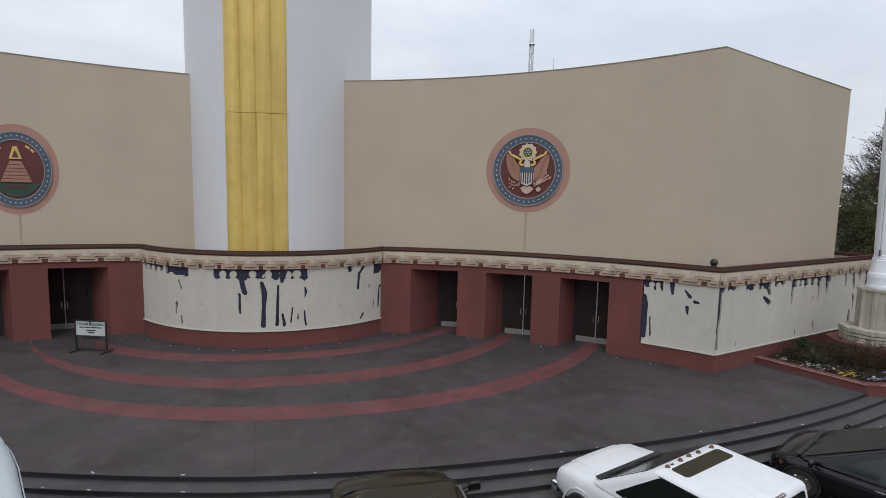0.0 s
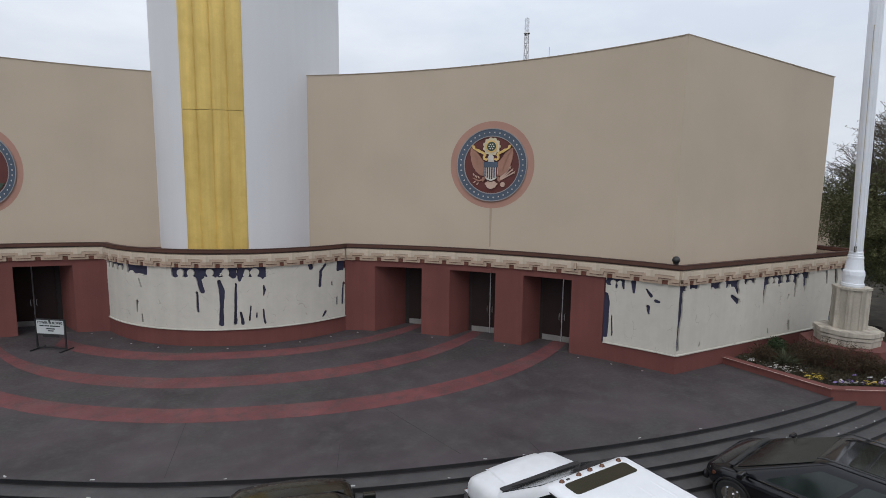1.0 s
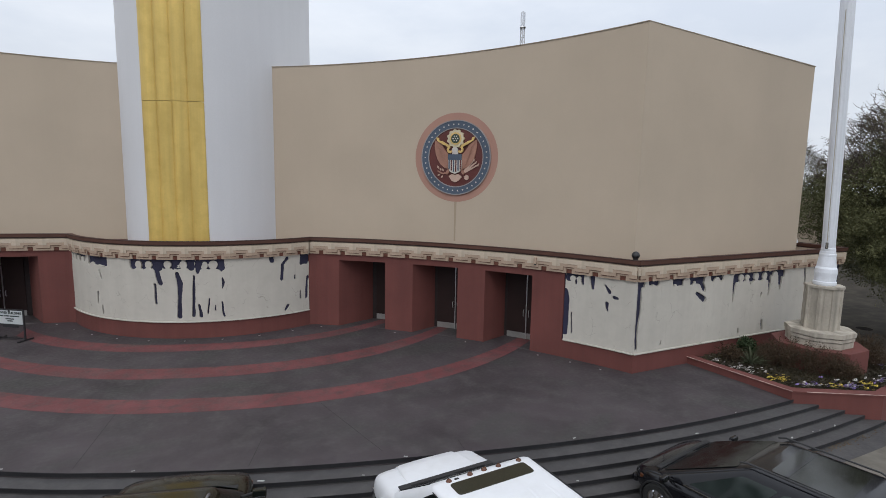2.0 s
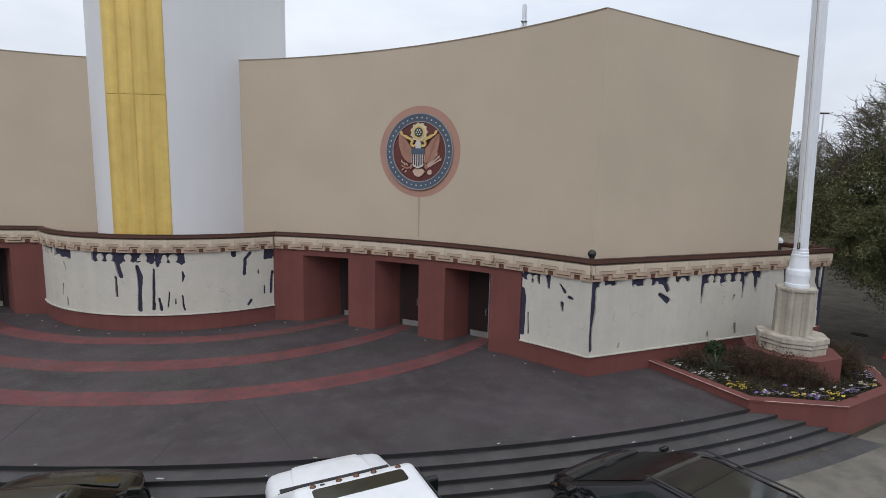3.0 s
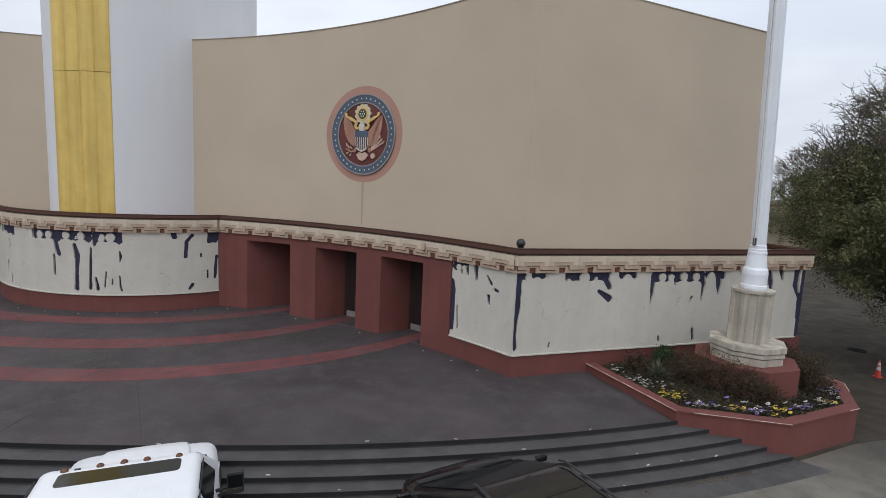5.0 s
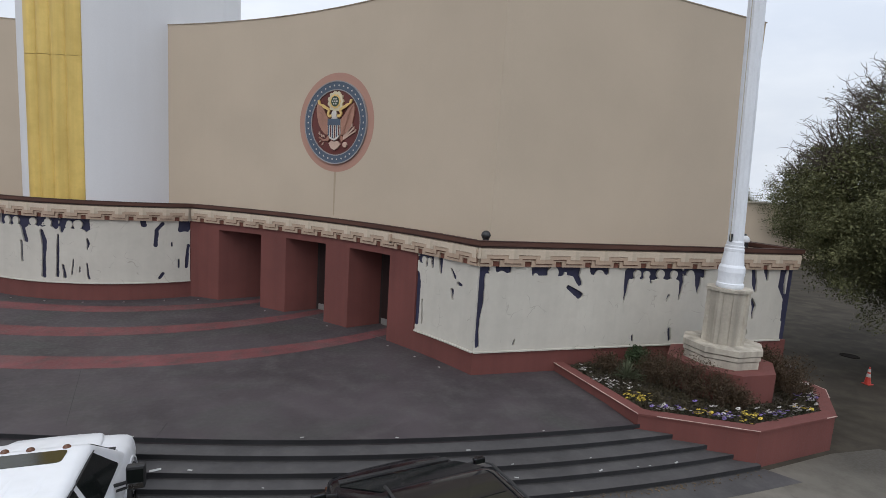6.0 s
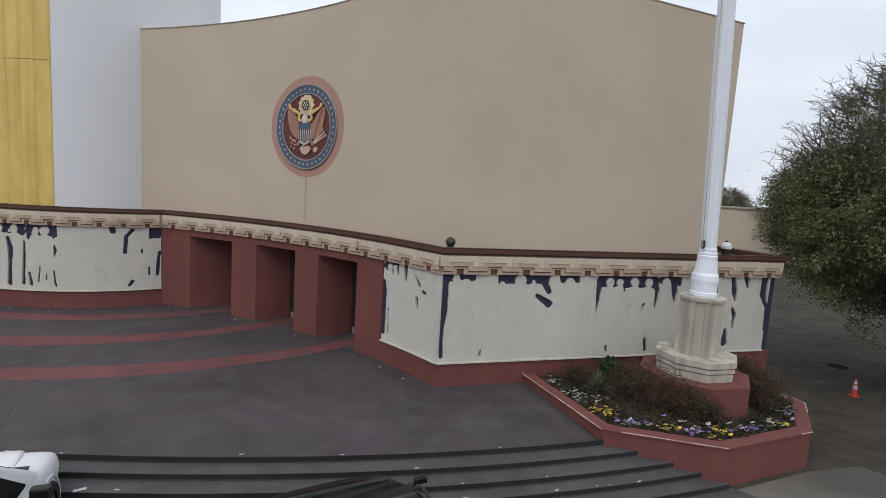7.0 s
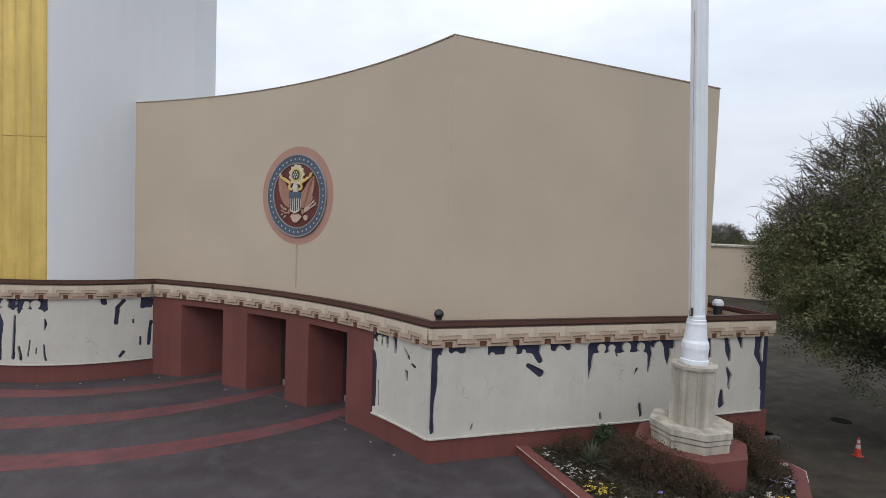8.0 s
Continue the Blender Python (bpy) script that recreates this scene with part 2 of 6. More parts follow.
# ---------------------------------------------------------------- plan
# the forecourt's axis: M on the middle of the bowed relief, c along it, n out to the steps
AX_M, AX_C, AX_N = Vector((1.42, 25.55)), Vector((0.9205, -0.3907)), Vector((-0.3907, -0.9205))
WC, WR = Vector((-4.90, 5.23)), 21.38            # centre and radius of the hollow wing front
SIDE_Y, SIDE_X1 = 13.60, 26.45                   # the flank wall of the wing and its far end
SETBACK = 0.92
Z_PANEL, Z_FRIEZE, Z_COPE, Z_LEDGE = 0.69, 3.14, 3.66, 3.84
GROUND = -0.65
OPENINGS = ((55.8, 50.2), (46.9, 41.6), (38.5, 33.3))
TH_IN, TH_PANEL, TH_CORNER = 59.3, 30.0, math.degrees(math.asin((SIDE_Y - WC.y) / WR))


def uv(u, v):
    return AX_M + u * AX_C + v * AX_N


def mirrored(p):
    d = Vector(p[:2]) - AX_M
    return uv(-d.dot(AX_C), d.dot(AX_N))


def wing(th, r, side=1):
    """A plan point of a wing: angle in degrees about its centre, radius; side -1 is the wing across the axis."""
    p = WC + r * Vector((math.cos(radians(th)), math.sin(radians(th))))
    return p if side > 0 else mirrored(p)


def arc(th0, th1, r, side=1, step=1.2):
    k = max(2, int(abs(th1 - th0) / step) + 2)
    return [wing(th0 + (th1 - th0) * i / (k - 1), r, side) for i in range(k)]


PA_R, PA_V = 6.74, -4.49                          # bowed middle relief
PA_HALF = 47.6


def bow(a, r):
    """A plan point of the bowed middle front at a degrees from the axis."""
    return uv(r * math.sin(radians(a)), PA_V + r * math.cos(radians(a)))


def bow_arc(a0, a1, r, k=33):
    return [bow(a0 + (a1 - a0) * i / (k - 1), r) for i in range(k)]


# ---------------------------------------------------------------- ground, forecourt, steps
SC, SR = Vector((17.0, 51.2)), (41.08, 41.46, 41.86, 42.17, 42.52)
RISE = 0.13


def west(x):
    """How far the steps are moved out of their circle towards the west, to fit the camera's view."""
    return 0.38 * min(1.0, max(0.0, (7.0 - x) / 8.0))


def step_arc(r, x0=-9.5, x1=22.0, k=70):
    """The step line as a polyline, straight on past its west end."""
    a0 = math.asin((x0 - SC.x) / r)
    a1 = math.asin((x1 - SC.x) / r)
    turns = [a0 + (a1 - a0) * i / (k - 1) for i in range(k)]
    pts = [SC + (r + west(SC.x + r * math.sin(a))) * Vector((math.sin(a), -math.cos(a))) for a in turns]
    d = (pts[0] - pts[1]).normalized()
    return [pts[0] + d * 14] + pts


bm = bmesh.new()
bmesh.ops.create_grid(bm, x_segments=24, y_segments=24, size=900)
bmesh.ops.translate(bm, verts=bm.verts, vec=(0, 0, GROUND))
structure(mesh_ob("ground", bm, M_GROUND), "grey weathered pavement running on to the horizon", "ground")

# the forecourt slab reaches under the building
slab = step_arc(SR[0], x1=17.62)
poly = list(slab) + [Vector((17.62, 13.7)), Vector((15.0, 14.2)), Vector((15.5, 20)), Vector((8, 30)), Vector((-20, 42)), Vector((-30, 30))]
forecourt = structure(mesh_ob("pavement", prism(poly, GROUND - 0.1, 0.0), M_PLAZA), "dark grey stained concrete forecourt", "pavement")

# five steps; each tread is a solid strip with a black-painted riser
for i in range(5):
    end = 21.0 if i < 4 else 20.05
    outer = step_arc(SR[i], x1=end)
    if i:
        inner = step_arc(SR[i - 1] - 0.03, x1=end)
        structure(mesh_ob("step", band(inner, outer, GROUND - 0.05, -RISE * i), M_STEP), "grey concrete step with a black-painted riser", "step")
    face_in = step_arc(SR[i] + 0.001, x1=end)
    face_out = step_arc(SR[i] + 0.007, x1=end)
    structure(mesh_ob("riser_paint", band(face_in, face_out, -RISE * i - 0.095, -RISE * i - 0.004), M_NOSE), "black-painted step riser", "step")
apron = band(step_arc(SR[4] - 0.02, x1=20.2), step_arc(SR[4] + 0.62, x1=20.6), GROUND - 0.05, GROUND + 0.006)
structure(mesh_ob("step_apron", apron, M_STEP), "dark concrete strip along the lowest step", "pavement")

# pale concrete walk in front of the planter
walk_poly = [SC + (SR[4] + 0.60) * Vector((math.sin(a), -math.cos(a))) for a in [radians(-8 + 1.0 * i) for i in range(13)]]
walk_poly += [Vector((20.2, 8.75)), Vector((22.6, 9.05)), Vector((24.2, 9.0)), Vector((25.0, 7.4)), Vector((24.5, 5.0)), Vector((20.0, 2.0)), Vector((11.0, 4.0))]
structure(mesh_ob("pavement_walk", prism(walk_poly, GROUND - 0.05, GROUND + 0.004), M_PAVE), "pale worn concrete walk beside the planter", "pavement")

# three red bands painted on the forecourt: outer and inner circle of each
RINGS = (((5.69, 28.77, 13.42), (5.87, 30.19, 13.92)), ((4.47, 28.86, 10.61), (4.65, 30.48, 11.30)), ((4.07, 30.41, 9.27), (4.34, 31.53, 9.60)))


def ring_point(cx, cy, r, a):
    return Vector((cx + r * math.sin(a), cy - r * math.cos(a)))


for (o, i), (lo, hi) in zip(RINGS, ((-78, 50), (-80, 54), (-64, 52))):
    k = 64
    turns = [lo + (hi - lo) * j / (k - 1) for j in range(k)]
    outer = [ring_point(o[0], o[1], o[2] + 0.0155 * max(0.0, -18 - a), radians(a)) for a in turns]     # radii grow westward to fit the camera's view
    inner = [ring_point(i[0], i[1], i[2] + 0.013 * max(0.0, -18 - a), radians(a)) for a in turns]
    structure(mesh_ob("painted_band", band(inner, outer, -0.02, 0.004), M_REDFLOOR), "faded red painted band curving across the forecourt", "pavement")

# ---------------------------------------------------------------- lower storey
RECESS = Vector((math.cos(radians(20)), math.sin(radians(20))))
DOOR_DEPTH = (1.78, 1.26, 1.28)


def recessed(pts, d, side):
    """Plan points moved d metres along the door recesses' own direction."""
    if side > 0:
        return [p + RECESS * d for p in pts]
    return [mirrored(mirrored(p) + RECESS * d) for p in pts]


def lower_wing(side):
    name = "wall_lower_right" if side > 0 else "wall_lower_left"
    bm = bmesh.new()
    edges = [TH_IN] + [a for o in OPENINGS for a in o] + [TH_PANEL]
    for a, b in zip(edges[0::2], edges[1::2]):     # piers between the recesses, whose jambs all run one way
        add_band(bm, arc(a, b, WR, side), recessed(arc(a, b, WR, side), 2.7, side), 0.0, 2.88)
    add_band(bm, arc(TH_IN, TH_PANEL, WR, side), recessed(arc(TH_IN, TH_PANEL, WR, side), 2.7, side), 2.88, Z_FRIEZE)
    add_band(bm, arc(TH_IN + 1.4, TH_IN - 1.2, WR + 0.004, side), arc(TH_IN + 1.4, TH_IN - 1.2, WR + 1.4, side), 0.0, Z_FRIEZE - 0.01)
    near = [bow(PA_HALF, PA_R + 0.002), wing(TH_IN - 0.8, WR - 0.003)]     # closes the corner where the bowed front meets the wing
    deep = [bow(PA_HALF, PA_R - 0.5), wing(TH_IN - 0.8, WR + 0.5)]
    if side < 0:
        near, deep = [mirrored(p) for p in near], [mirrored(p) for p in deep]
    add_band(bm, near, deep, 0.0, Z_FRIEZE - 0.012)
    wall = structure(mesh_ob(name, bm, M_RED), "oxblood red painted wall with deep door openings", "wall")
    # relief bay towards the corner: red plinth, dark blue ground above
    bay = structure(mesh_ob(name + "_plinth", band(arc(TH_PANEL, TH_CORNER, WR, side), arc(TH_PANEL, TH_CORNER, WR + 1.2, side), 0.0, Z_PANEL - 0.03), M_RED),
                    "oxblood red plinth below a relief", "wall")
    structure(mesh_ob(name + "_ground", band(arc(TH_PANEL, TH_CORNER, WR + 0.06, side), arc(TH_PANEL, TH_CORNER, WR + 1.2, side), Z_PANEL - 0.03, Z_FRIEZE), M_BLUE),
              "dark blue wall behind a white relief", "wall")
    return wall


wall_right = lower_wing(1)
wall_left = lower_wing(-1)

corner = wing(TH_CORNER, WR)
S0, S1 = Vector((corner.x, SIDE_Y)), Vector((SIDE_X1, SIDE_Y + 0.1))


def flank(s0, s1, d0, d1, mir=False):
    """Inner and outer plan lines of a flank wall that turns the far corner."""
    a = [Vector((s0.x, s0.y + d0)), Vector((s1.x - d0, s1.y + d0)), Vector((s1.x - d0, s1.y + 9))]
    b = [Vector((s0.x + d1 * 0.5, s0.y + d1)), Vector((s1.x - d1, s1.y + d1)), Vector((s1.x - d1, s1.y + 9))]
    if mir:
        a, b = [mirrored(p) for p in a], [mirrored(p) for p in b]
    return a, b


for mir, tag in ((False, "right"), (True, "left")):
    structure(mesh_ob("wall_flank_%s_plinth" % tag, band(*flank(S0, S1, 0.0, 1.2, mir), GROUND, Z_PANEL - 0.03), M_RED), "oxblood red plinth of the wing's flank", "wall")
    structure(mesh_ob("wall_flank_%s" % tag, band(*flank(S0, S1, 0.06, 1.2, mir), Z_PANEL - 0.03, Z_FRIEZE), M_BLUE), "dark blue wall behind a white relief", "wall")

# bowed middle front
structure(mesh_ob("wall_middle_plinth", band(bow_arc(-PA_HALF, PA_HALF, PA_R), bow_arc(-PA_HALF, PA_HALF, PA_R - 1.2), 0.0, Z_PANEL - 0.03), M_RED),
          "bowed oxblood red plinth below the middle relief", "wall")
structure(mesh_ob("wall_middle", band(bow_arc(-PA_HALF, PA_HALF, PA_R - 0.06), bow_arc(-PA_HALF, PA_HALF, PA_R - 1.2), Z_PANEL - 0.03, Z_FRIEZE), M_BLUE),
          "bowed dark blue wall behind the middle relief", "wall")


# frieze backing and brown coping follow the whole front
def joint(off):
    """Where the bowed middle, off metres out, runs into the wing's front: its angle on the bow and on the wing."""
    lo, hi = 30.0, 62.0
    for _ in range(40):
        a = (lo + hi) / 2
        lo, hi = (a, hi) if (bow(a, PA_R + off) - WC).length < WR - off else (lo, a)
    p = bow(lo, PA_R + off) - WC
    return lo, math.degrees(math.atan2(p.y, p.x))


def front_line(off, mir_too=True):
    """The lower front's line from the west flank over the middle to the east flank; off metres out."""
    turn, th = joint(off) if off > -0.2 else (PA_HALF - 0.9, TH_IN)
    right = [wing(th + (TH_CORNER - th) * i / 40, WR - off) for i in range(41)] + [Vector((S1.x + off, S1.y - off)), Vector((S1.x + off, S1.y + 9))]
    right[-3] = Vector((wing(TH_CORNER, WR).x - 0.35 * off, SIDE_Y - off))
    mid = bow_arc(-turn + 0.1, turn - 0.1, PA_R + off)
    left = [mirrored(p) for p in right][::-1]
    return left + mid + right


structure(mesh_ob("frieze_wall", band(front_line(0.03), front_line(-0.085), Z_FRIEZE, Z_COPE), M_CREAM), "cream frieze course under the coping", "trim")
structure(mesh_ob("coping", band(front_line(0.13), front_line(-0.10), Z_COPE + 0.055, Z_LEDGE), M_BROWN), "dark brown coping lip over the frieze", "trim")
# The coping's shadow is put in as a dark-coloured strip below it.
structure(mesh_ob("coping_drip", band(front_line(0.085), front_line(-0.09), Z_COPE, Z_COPE + 0.055), M_DARKBROWN), "recessed strip under the coping, coloured dark for its shadow", "trim")
structure(mesh_ob("coping_cap", band(front_line(0.145), front_line(0.09), Z_LEDGE, Z_LEDGE + 0.016), M_DARKBROWN), "thin dark edge strip along the coping", "trim")
structure(mesh_ob("ledge", band(front_line(-0.084), front_line(-1.15), Z_FRIEZE + 0.02, Z_LEDGE - 0.32), M_BROWN), "narrow brown ledge behind the coping lip", "trim")
structure(mesh_ob("ledge_roof", prism([bow(a, PA_R - 0.5) for a in range(-46, 47, 4)] + [uv(4.6, -6), uv(-4.6, -6)], 3.2, Z_LEDGE - 0.324), M_BROWN),
          "dark ledge at the foot of the tower", "roof")

# ---------------------------------------------------------------- upper walls
TH_UP0 = 64.6
UR = WR + SETBACK
UP_Y = SIDE_Y + 0.85
TH_UP1 = math.degrees(math.asin((UP_Y - WC.y) / UR))
UP_X1 = 24.55


def roof_z(th):
    f = (TH_UP0 - th) / (TH_UP0 - TH_UP1)
    return 11.05 + 0.58 * f


for side, tag in ((1, "right"), (-1, "left")):
    k = 46
    ths = [TH_UP0 + (TH_UP1 - TH_UP0) * i / (k - 1) for i in range(k)]
    inner = [wing(t, UR, side) for t in ths]
    outer = [wing(t, UR + 0.6, side) for t in ths]
    tops = [roof_z(t) for t in ths]
    flank_pts = [Vector((UP_X1, UP_Y + 0.05)), Vector((UP_X1 + 0.1, UP_Y + 14))]
    flank_out = [Vector((UP_X1 - 0.6, UP_Y + 0.65)), Vector((UP_X1 - 0.5, UP_Y + 14))]
    if side < 0:
        flank_pts, flank_out = [mirrored(p) for p in flank_pts], [mirrored(p) for p in flank_out]
    inner += flank_pts
    outer[-1] = (outer[-1] + Vector((0.35, 0.0))) if side > 0 else outer[-1]
    outer += flank_out
    tops += [11.16, 11.0]
    structure(mesh_ob("wall_upper_" + tag, band(inner, outer, Z_LEDGE - 0.40, tops), M_TAN), "tall plain tan stucco wall, concave towards the forecourt", "wall")
    rim = [wing(t, UR - 0.025, side) for t in ths]
    cap_flank = [Vector((UP_X1 + 0.025, UP_Y + 0.025)), Vector((UP_X1 + 0.125, UP_Y + 14))]
    rim += cap_flank if side > 0 else [mirrored(p) for p in cap_flank]
    structure(mesh_ob("parapet_cap_" + tag, band(rim, outer, [z + 0.002 for z in tops], [z + 0.028 for z in tops]), M_CAP), "thin weathered cap along the parapet", "trim")
    # roof deck behind the parapet
    deck = [wing(t, UR + 0.3, side) for t in ths[::5]] + [flank_out[0], flank_out[1], wing(TH_UP0, UR + 12, side)]
    structure(mesh_ob("roof_" + tag, prism(deck, 10.2, 10.4), M_STONE), "flat roof deck behind the parapet", "roof")

# plain walls that close each wing at the back
for side, tag in ((1, "right"), (-1, "left")):
    line = [Vector((UP_X1 + 0.1, UP_Y + 14)), wing(TH_UP0, UR + 12), wing(TH_UP0 + 0.4, UR + 0.7)]
    inside = [Vector((UP_X1 - 0.35, UP_Y + 13.7)), wing(TH_UP0 - 0.8, UR + 11.6), wing(TH_UP0 - 0.7, UR + 0.7)]
    if side < 0:
        line, inside = [mirrored(p) for p in line], [mirrored(p) for p in inside]
    structure(mesh_ob("wall_back_" + tag, band(line, inside, GROUND, 10.9), M_TAN), "plain tan stucco back wall of a wing", "wall")

# ---------------------------------------------------------------- tower
tower = thing("tower", "tall white rendered tower with a fluted gold strip", "tower")
prof = [(1.22, 1.02), (1.75, 0.72), (2.3, 0.25), (2.8, -0.35), (3.3, -1.15), (3.75, -2.05), (4.15, -3.0), (4.35, -3.55)]
prof = [tuple(((2 * b + (c - a) * f + (2 * a - 5 * b + 4 * c - d) * f ** 2 + (3 * b - a - 3 * c + d) * f ** 3) / 2) for a, b, c, d in
               zip(prof[max(0, i - 1)], prof[i], prof[i + 1], prof[min(len(prof) - 1, i + 2)])) for i in range(len(prof) - 1) for f in (0, 0.25, 0.5, 0.75)] + [prof[-1]]
plan = [uv(u, v) for u, v in prof] + [uv(3.6, -6.5), uv(-3.6, -6.5)] + [uv(-u, v) for u, v in prof[::-1]]
part("shaft", prism(plan, Z_LEDGE - 0.40, 44.0), M_WHITE, tower, smooth=True)
k = 48
flute = []
for i in range(k + 1):
    u = -1.2 + 2.4 * i / k
    x = (u + 1.2) / 2.4
    d = 0.10 * abs(math.sin(math.pi * 4 * x)) ** 0.7 + 0.10 * math.sin(math.pi * x)
    flute.append((u, 1.05 + d))
for z0, z1 in ((Z_LEDGE - 0.38, 9.22), (9.235, 14.6), (14.615, 20.0), (20.015, 25.4), (25.415, 43.5)):
    front = [uv(u, v) for u, v in flute]
    rear = [uv(u, 0.9) for u, v in flute]
    part("gold_panel", band(front, rear, z0, z1), M_GOLD, tower, "fluted gold-leaf strip panel")


# ---------------------------------------------------------------- planter, pedestal and flagpole
PL = [Vector(p) for p in ((17.42, 13.62), (17.72, 10.15), (19.98, 8.88), (22.75, 9.20), (24.25, 10.60), (24.45, 13.55))]
Z_RIM = 0.26


def inset(pts, d):
    """An open plan polyline shifted d metres to its left side."""
    out = []
    for i, p in enumerate(pts):
        a = (p - pts[i - 1]).normalized() if i else (pts[1] - p).normalized()
        b = (pts[i + 1] - p).normalized() if i < len(pts) - 1 else a
        na, nb = Vector((-a.y, a.x)), Vector((-b.y, b.x))
        m = (na + nb).normalized()
        out.append(p + m * d / max(0.4, m.dot(na)))
    return out


planter = thing("planter", "low oxblood red walled flower bed round a flagpole base", "planter")
part("planter_wall", band(PL, inset(PL, 0.26), GROUND, Z_RIM - 0.05), M_RED, planter)
part("rim", band(inset(PL, -0.03), inset(PL, 0.29), Z_RIM - 0.05, Z_RIM), M_RED, planter, "worn red rim with pale chipped edge")
part("soil", prism(inset(PL, 0.25), GROUND, Z_RIM - 0.10), M_SOIL, planter, "dark mulch soil")

POLE = Vector((21.44, 11.60))


def octagon(r, z0, z1, r2=None):
    return lathe([(r, z0), (r if r2 is None else r2, z1)], 8, turn=radians(22.5))


pedestal = thing("flagpole_pedestal", "octagonal stone pedestal on a red octagonal base", "pedestal", pose(POLE.x, POLE.y, 0))
part("red_base", octagon(1.42, -0.2, 0.93), M_RED, pedestal, "oxblood red octagonal base")
for r, z0, z1 in ((0.99, 0.93, 1.13), (0.92, 1.13, 1.16), (1.02, 1.16, 1.27), (0.95, 1.27, 1.30), (1.05, 1.30, 1.45)):
    part("plinth_course", octagon(r, z0, z1), M_STONE, pedestal)
bm = bmesh.new()
rings = []
for z in (1.45, 2.90):                            # eight faces, each with a shallow sunk panel between plain arrises
    ring = []
    for k in range(8):
        a, b = radians(22.5 + 45 * k), radians(67.5 + 45 * k)
        p, q = Vector((math.cos(a), math.sin(a), 0)) * 0.57, Vector((math.cos(b), math.sin(b), 0)) * 0.57
        inward = -(p + q).normalized() * 0.03
        for f, d in ((0.0, 0.0), (0.20, 0.0), (0.26, 1.0), (0.74, 1.0), (0.80, 0.0)):
            w = p.lerp(q, f) + inward * d
            ring.append(bm.verts.new((w.x, w.y, z)))
    rings.append(ring)
for i in range(40):
    j = (i + 1) % 40
    bm.faces.new((rings[0][i], rings[0][j], rings[1][j], rings[1][i]))
bm.faces.new(rings[1])
bm.faces.new(rings[0][::-1])
part("pedestal_shaft", bm, M_STONE, pedestal)
part("cap_slab", octagon(0.60, 2.90, 2.98), M_STONE, pedestal)

pole = thing("flagpole", "tall white fluted steel flagpole with a bell-shaped foot", "flagpole", pose(POLE.x, POLE.y, 0))
# The upright pole is tilted 3.3 degrees to fit the camera's view.
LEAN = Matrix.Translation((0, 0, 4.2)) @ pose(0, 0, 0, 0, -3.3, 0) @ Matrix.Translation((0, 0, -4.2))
foot = [(0.46, 2.98), (0.48, 3.02), (0.48, 3.10), (0.44, 3.12), (0.45, 3.30), (0.47, 3.42), (0.45, 3.55), (0.40, 3.62), (0.36, 3.85), (0.34, 3.98), (0.345, 4.00), (0.345, 4.06),
        (0.325, 4.08), (0.325, 4.14), (0.30, 4.16), (0.30, 4.24), (0.27, 4.28)]
part("pole_foot", lathe([(r * 0.72, z) for r, z in foot], 28), M_POLE, pole, smooth=False)
bm = bmesh.new()
rings = []
for z, r in ((4.27, 0.20), (8, 0.215), (12, 0.208), (18, 0.18), (26, 0.13), (30, 0.10)):
    rings.append([bm.verts.new((r * (1 - 0.06 * (i % 2)) * math.cos(math.pi * i / 12), r * (1 - 0.06 * (i % 2)) * math.sin(math.pi * i / 12), z)) for i in range(24)])
for a, b in zip(rings, rings[1:]):
    for i in range(24):
        bm.faces.new((a[i], a[(i + 1) % 24], b[(i + 1) % 24], b[i]))
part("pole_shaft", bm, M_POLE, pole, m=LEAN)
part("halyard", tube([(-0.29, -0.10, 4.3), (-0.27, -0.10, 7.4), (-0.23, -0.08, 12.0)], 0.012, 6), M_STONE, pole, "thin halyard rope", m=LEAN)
part("cleat", boxed(-0.26, -0.08, 4.36, 0.08, 0.06, 0.22, bevel=0.02), M_BLACKMETAL, pole, "dark cleat")

# ---------------------------------------------------------------- door recesses
M_SILL = mat("worn_threshold", (0.11, 0.10, 0.095), 0.8, 0.4, 1.2, 12, 0.2, dirt=(0.04, 0.035, 0.035), dirt_amount=0.9)
M_KICK = mat("dull_steel_plate", (0.30, 0.29, 0.28), 0.45, 0.15, 2.0, 30, 0.05, metal=0.5)


def face_frame(p, q, z=0.0):
    """A pose whose x runs from plan point p to q, whose -y faces the forecourt, with its origin halfway."""
    d = (q - p).normalized()
    m = Matrix(((d.x, -d.y, 0, (p.x + q.x) / 2), (d.y, d.x, 0, (p.y + q.y) / 2), (0, 0, 1, z), (0, 0, 0, 1)))
    return m


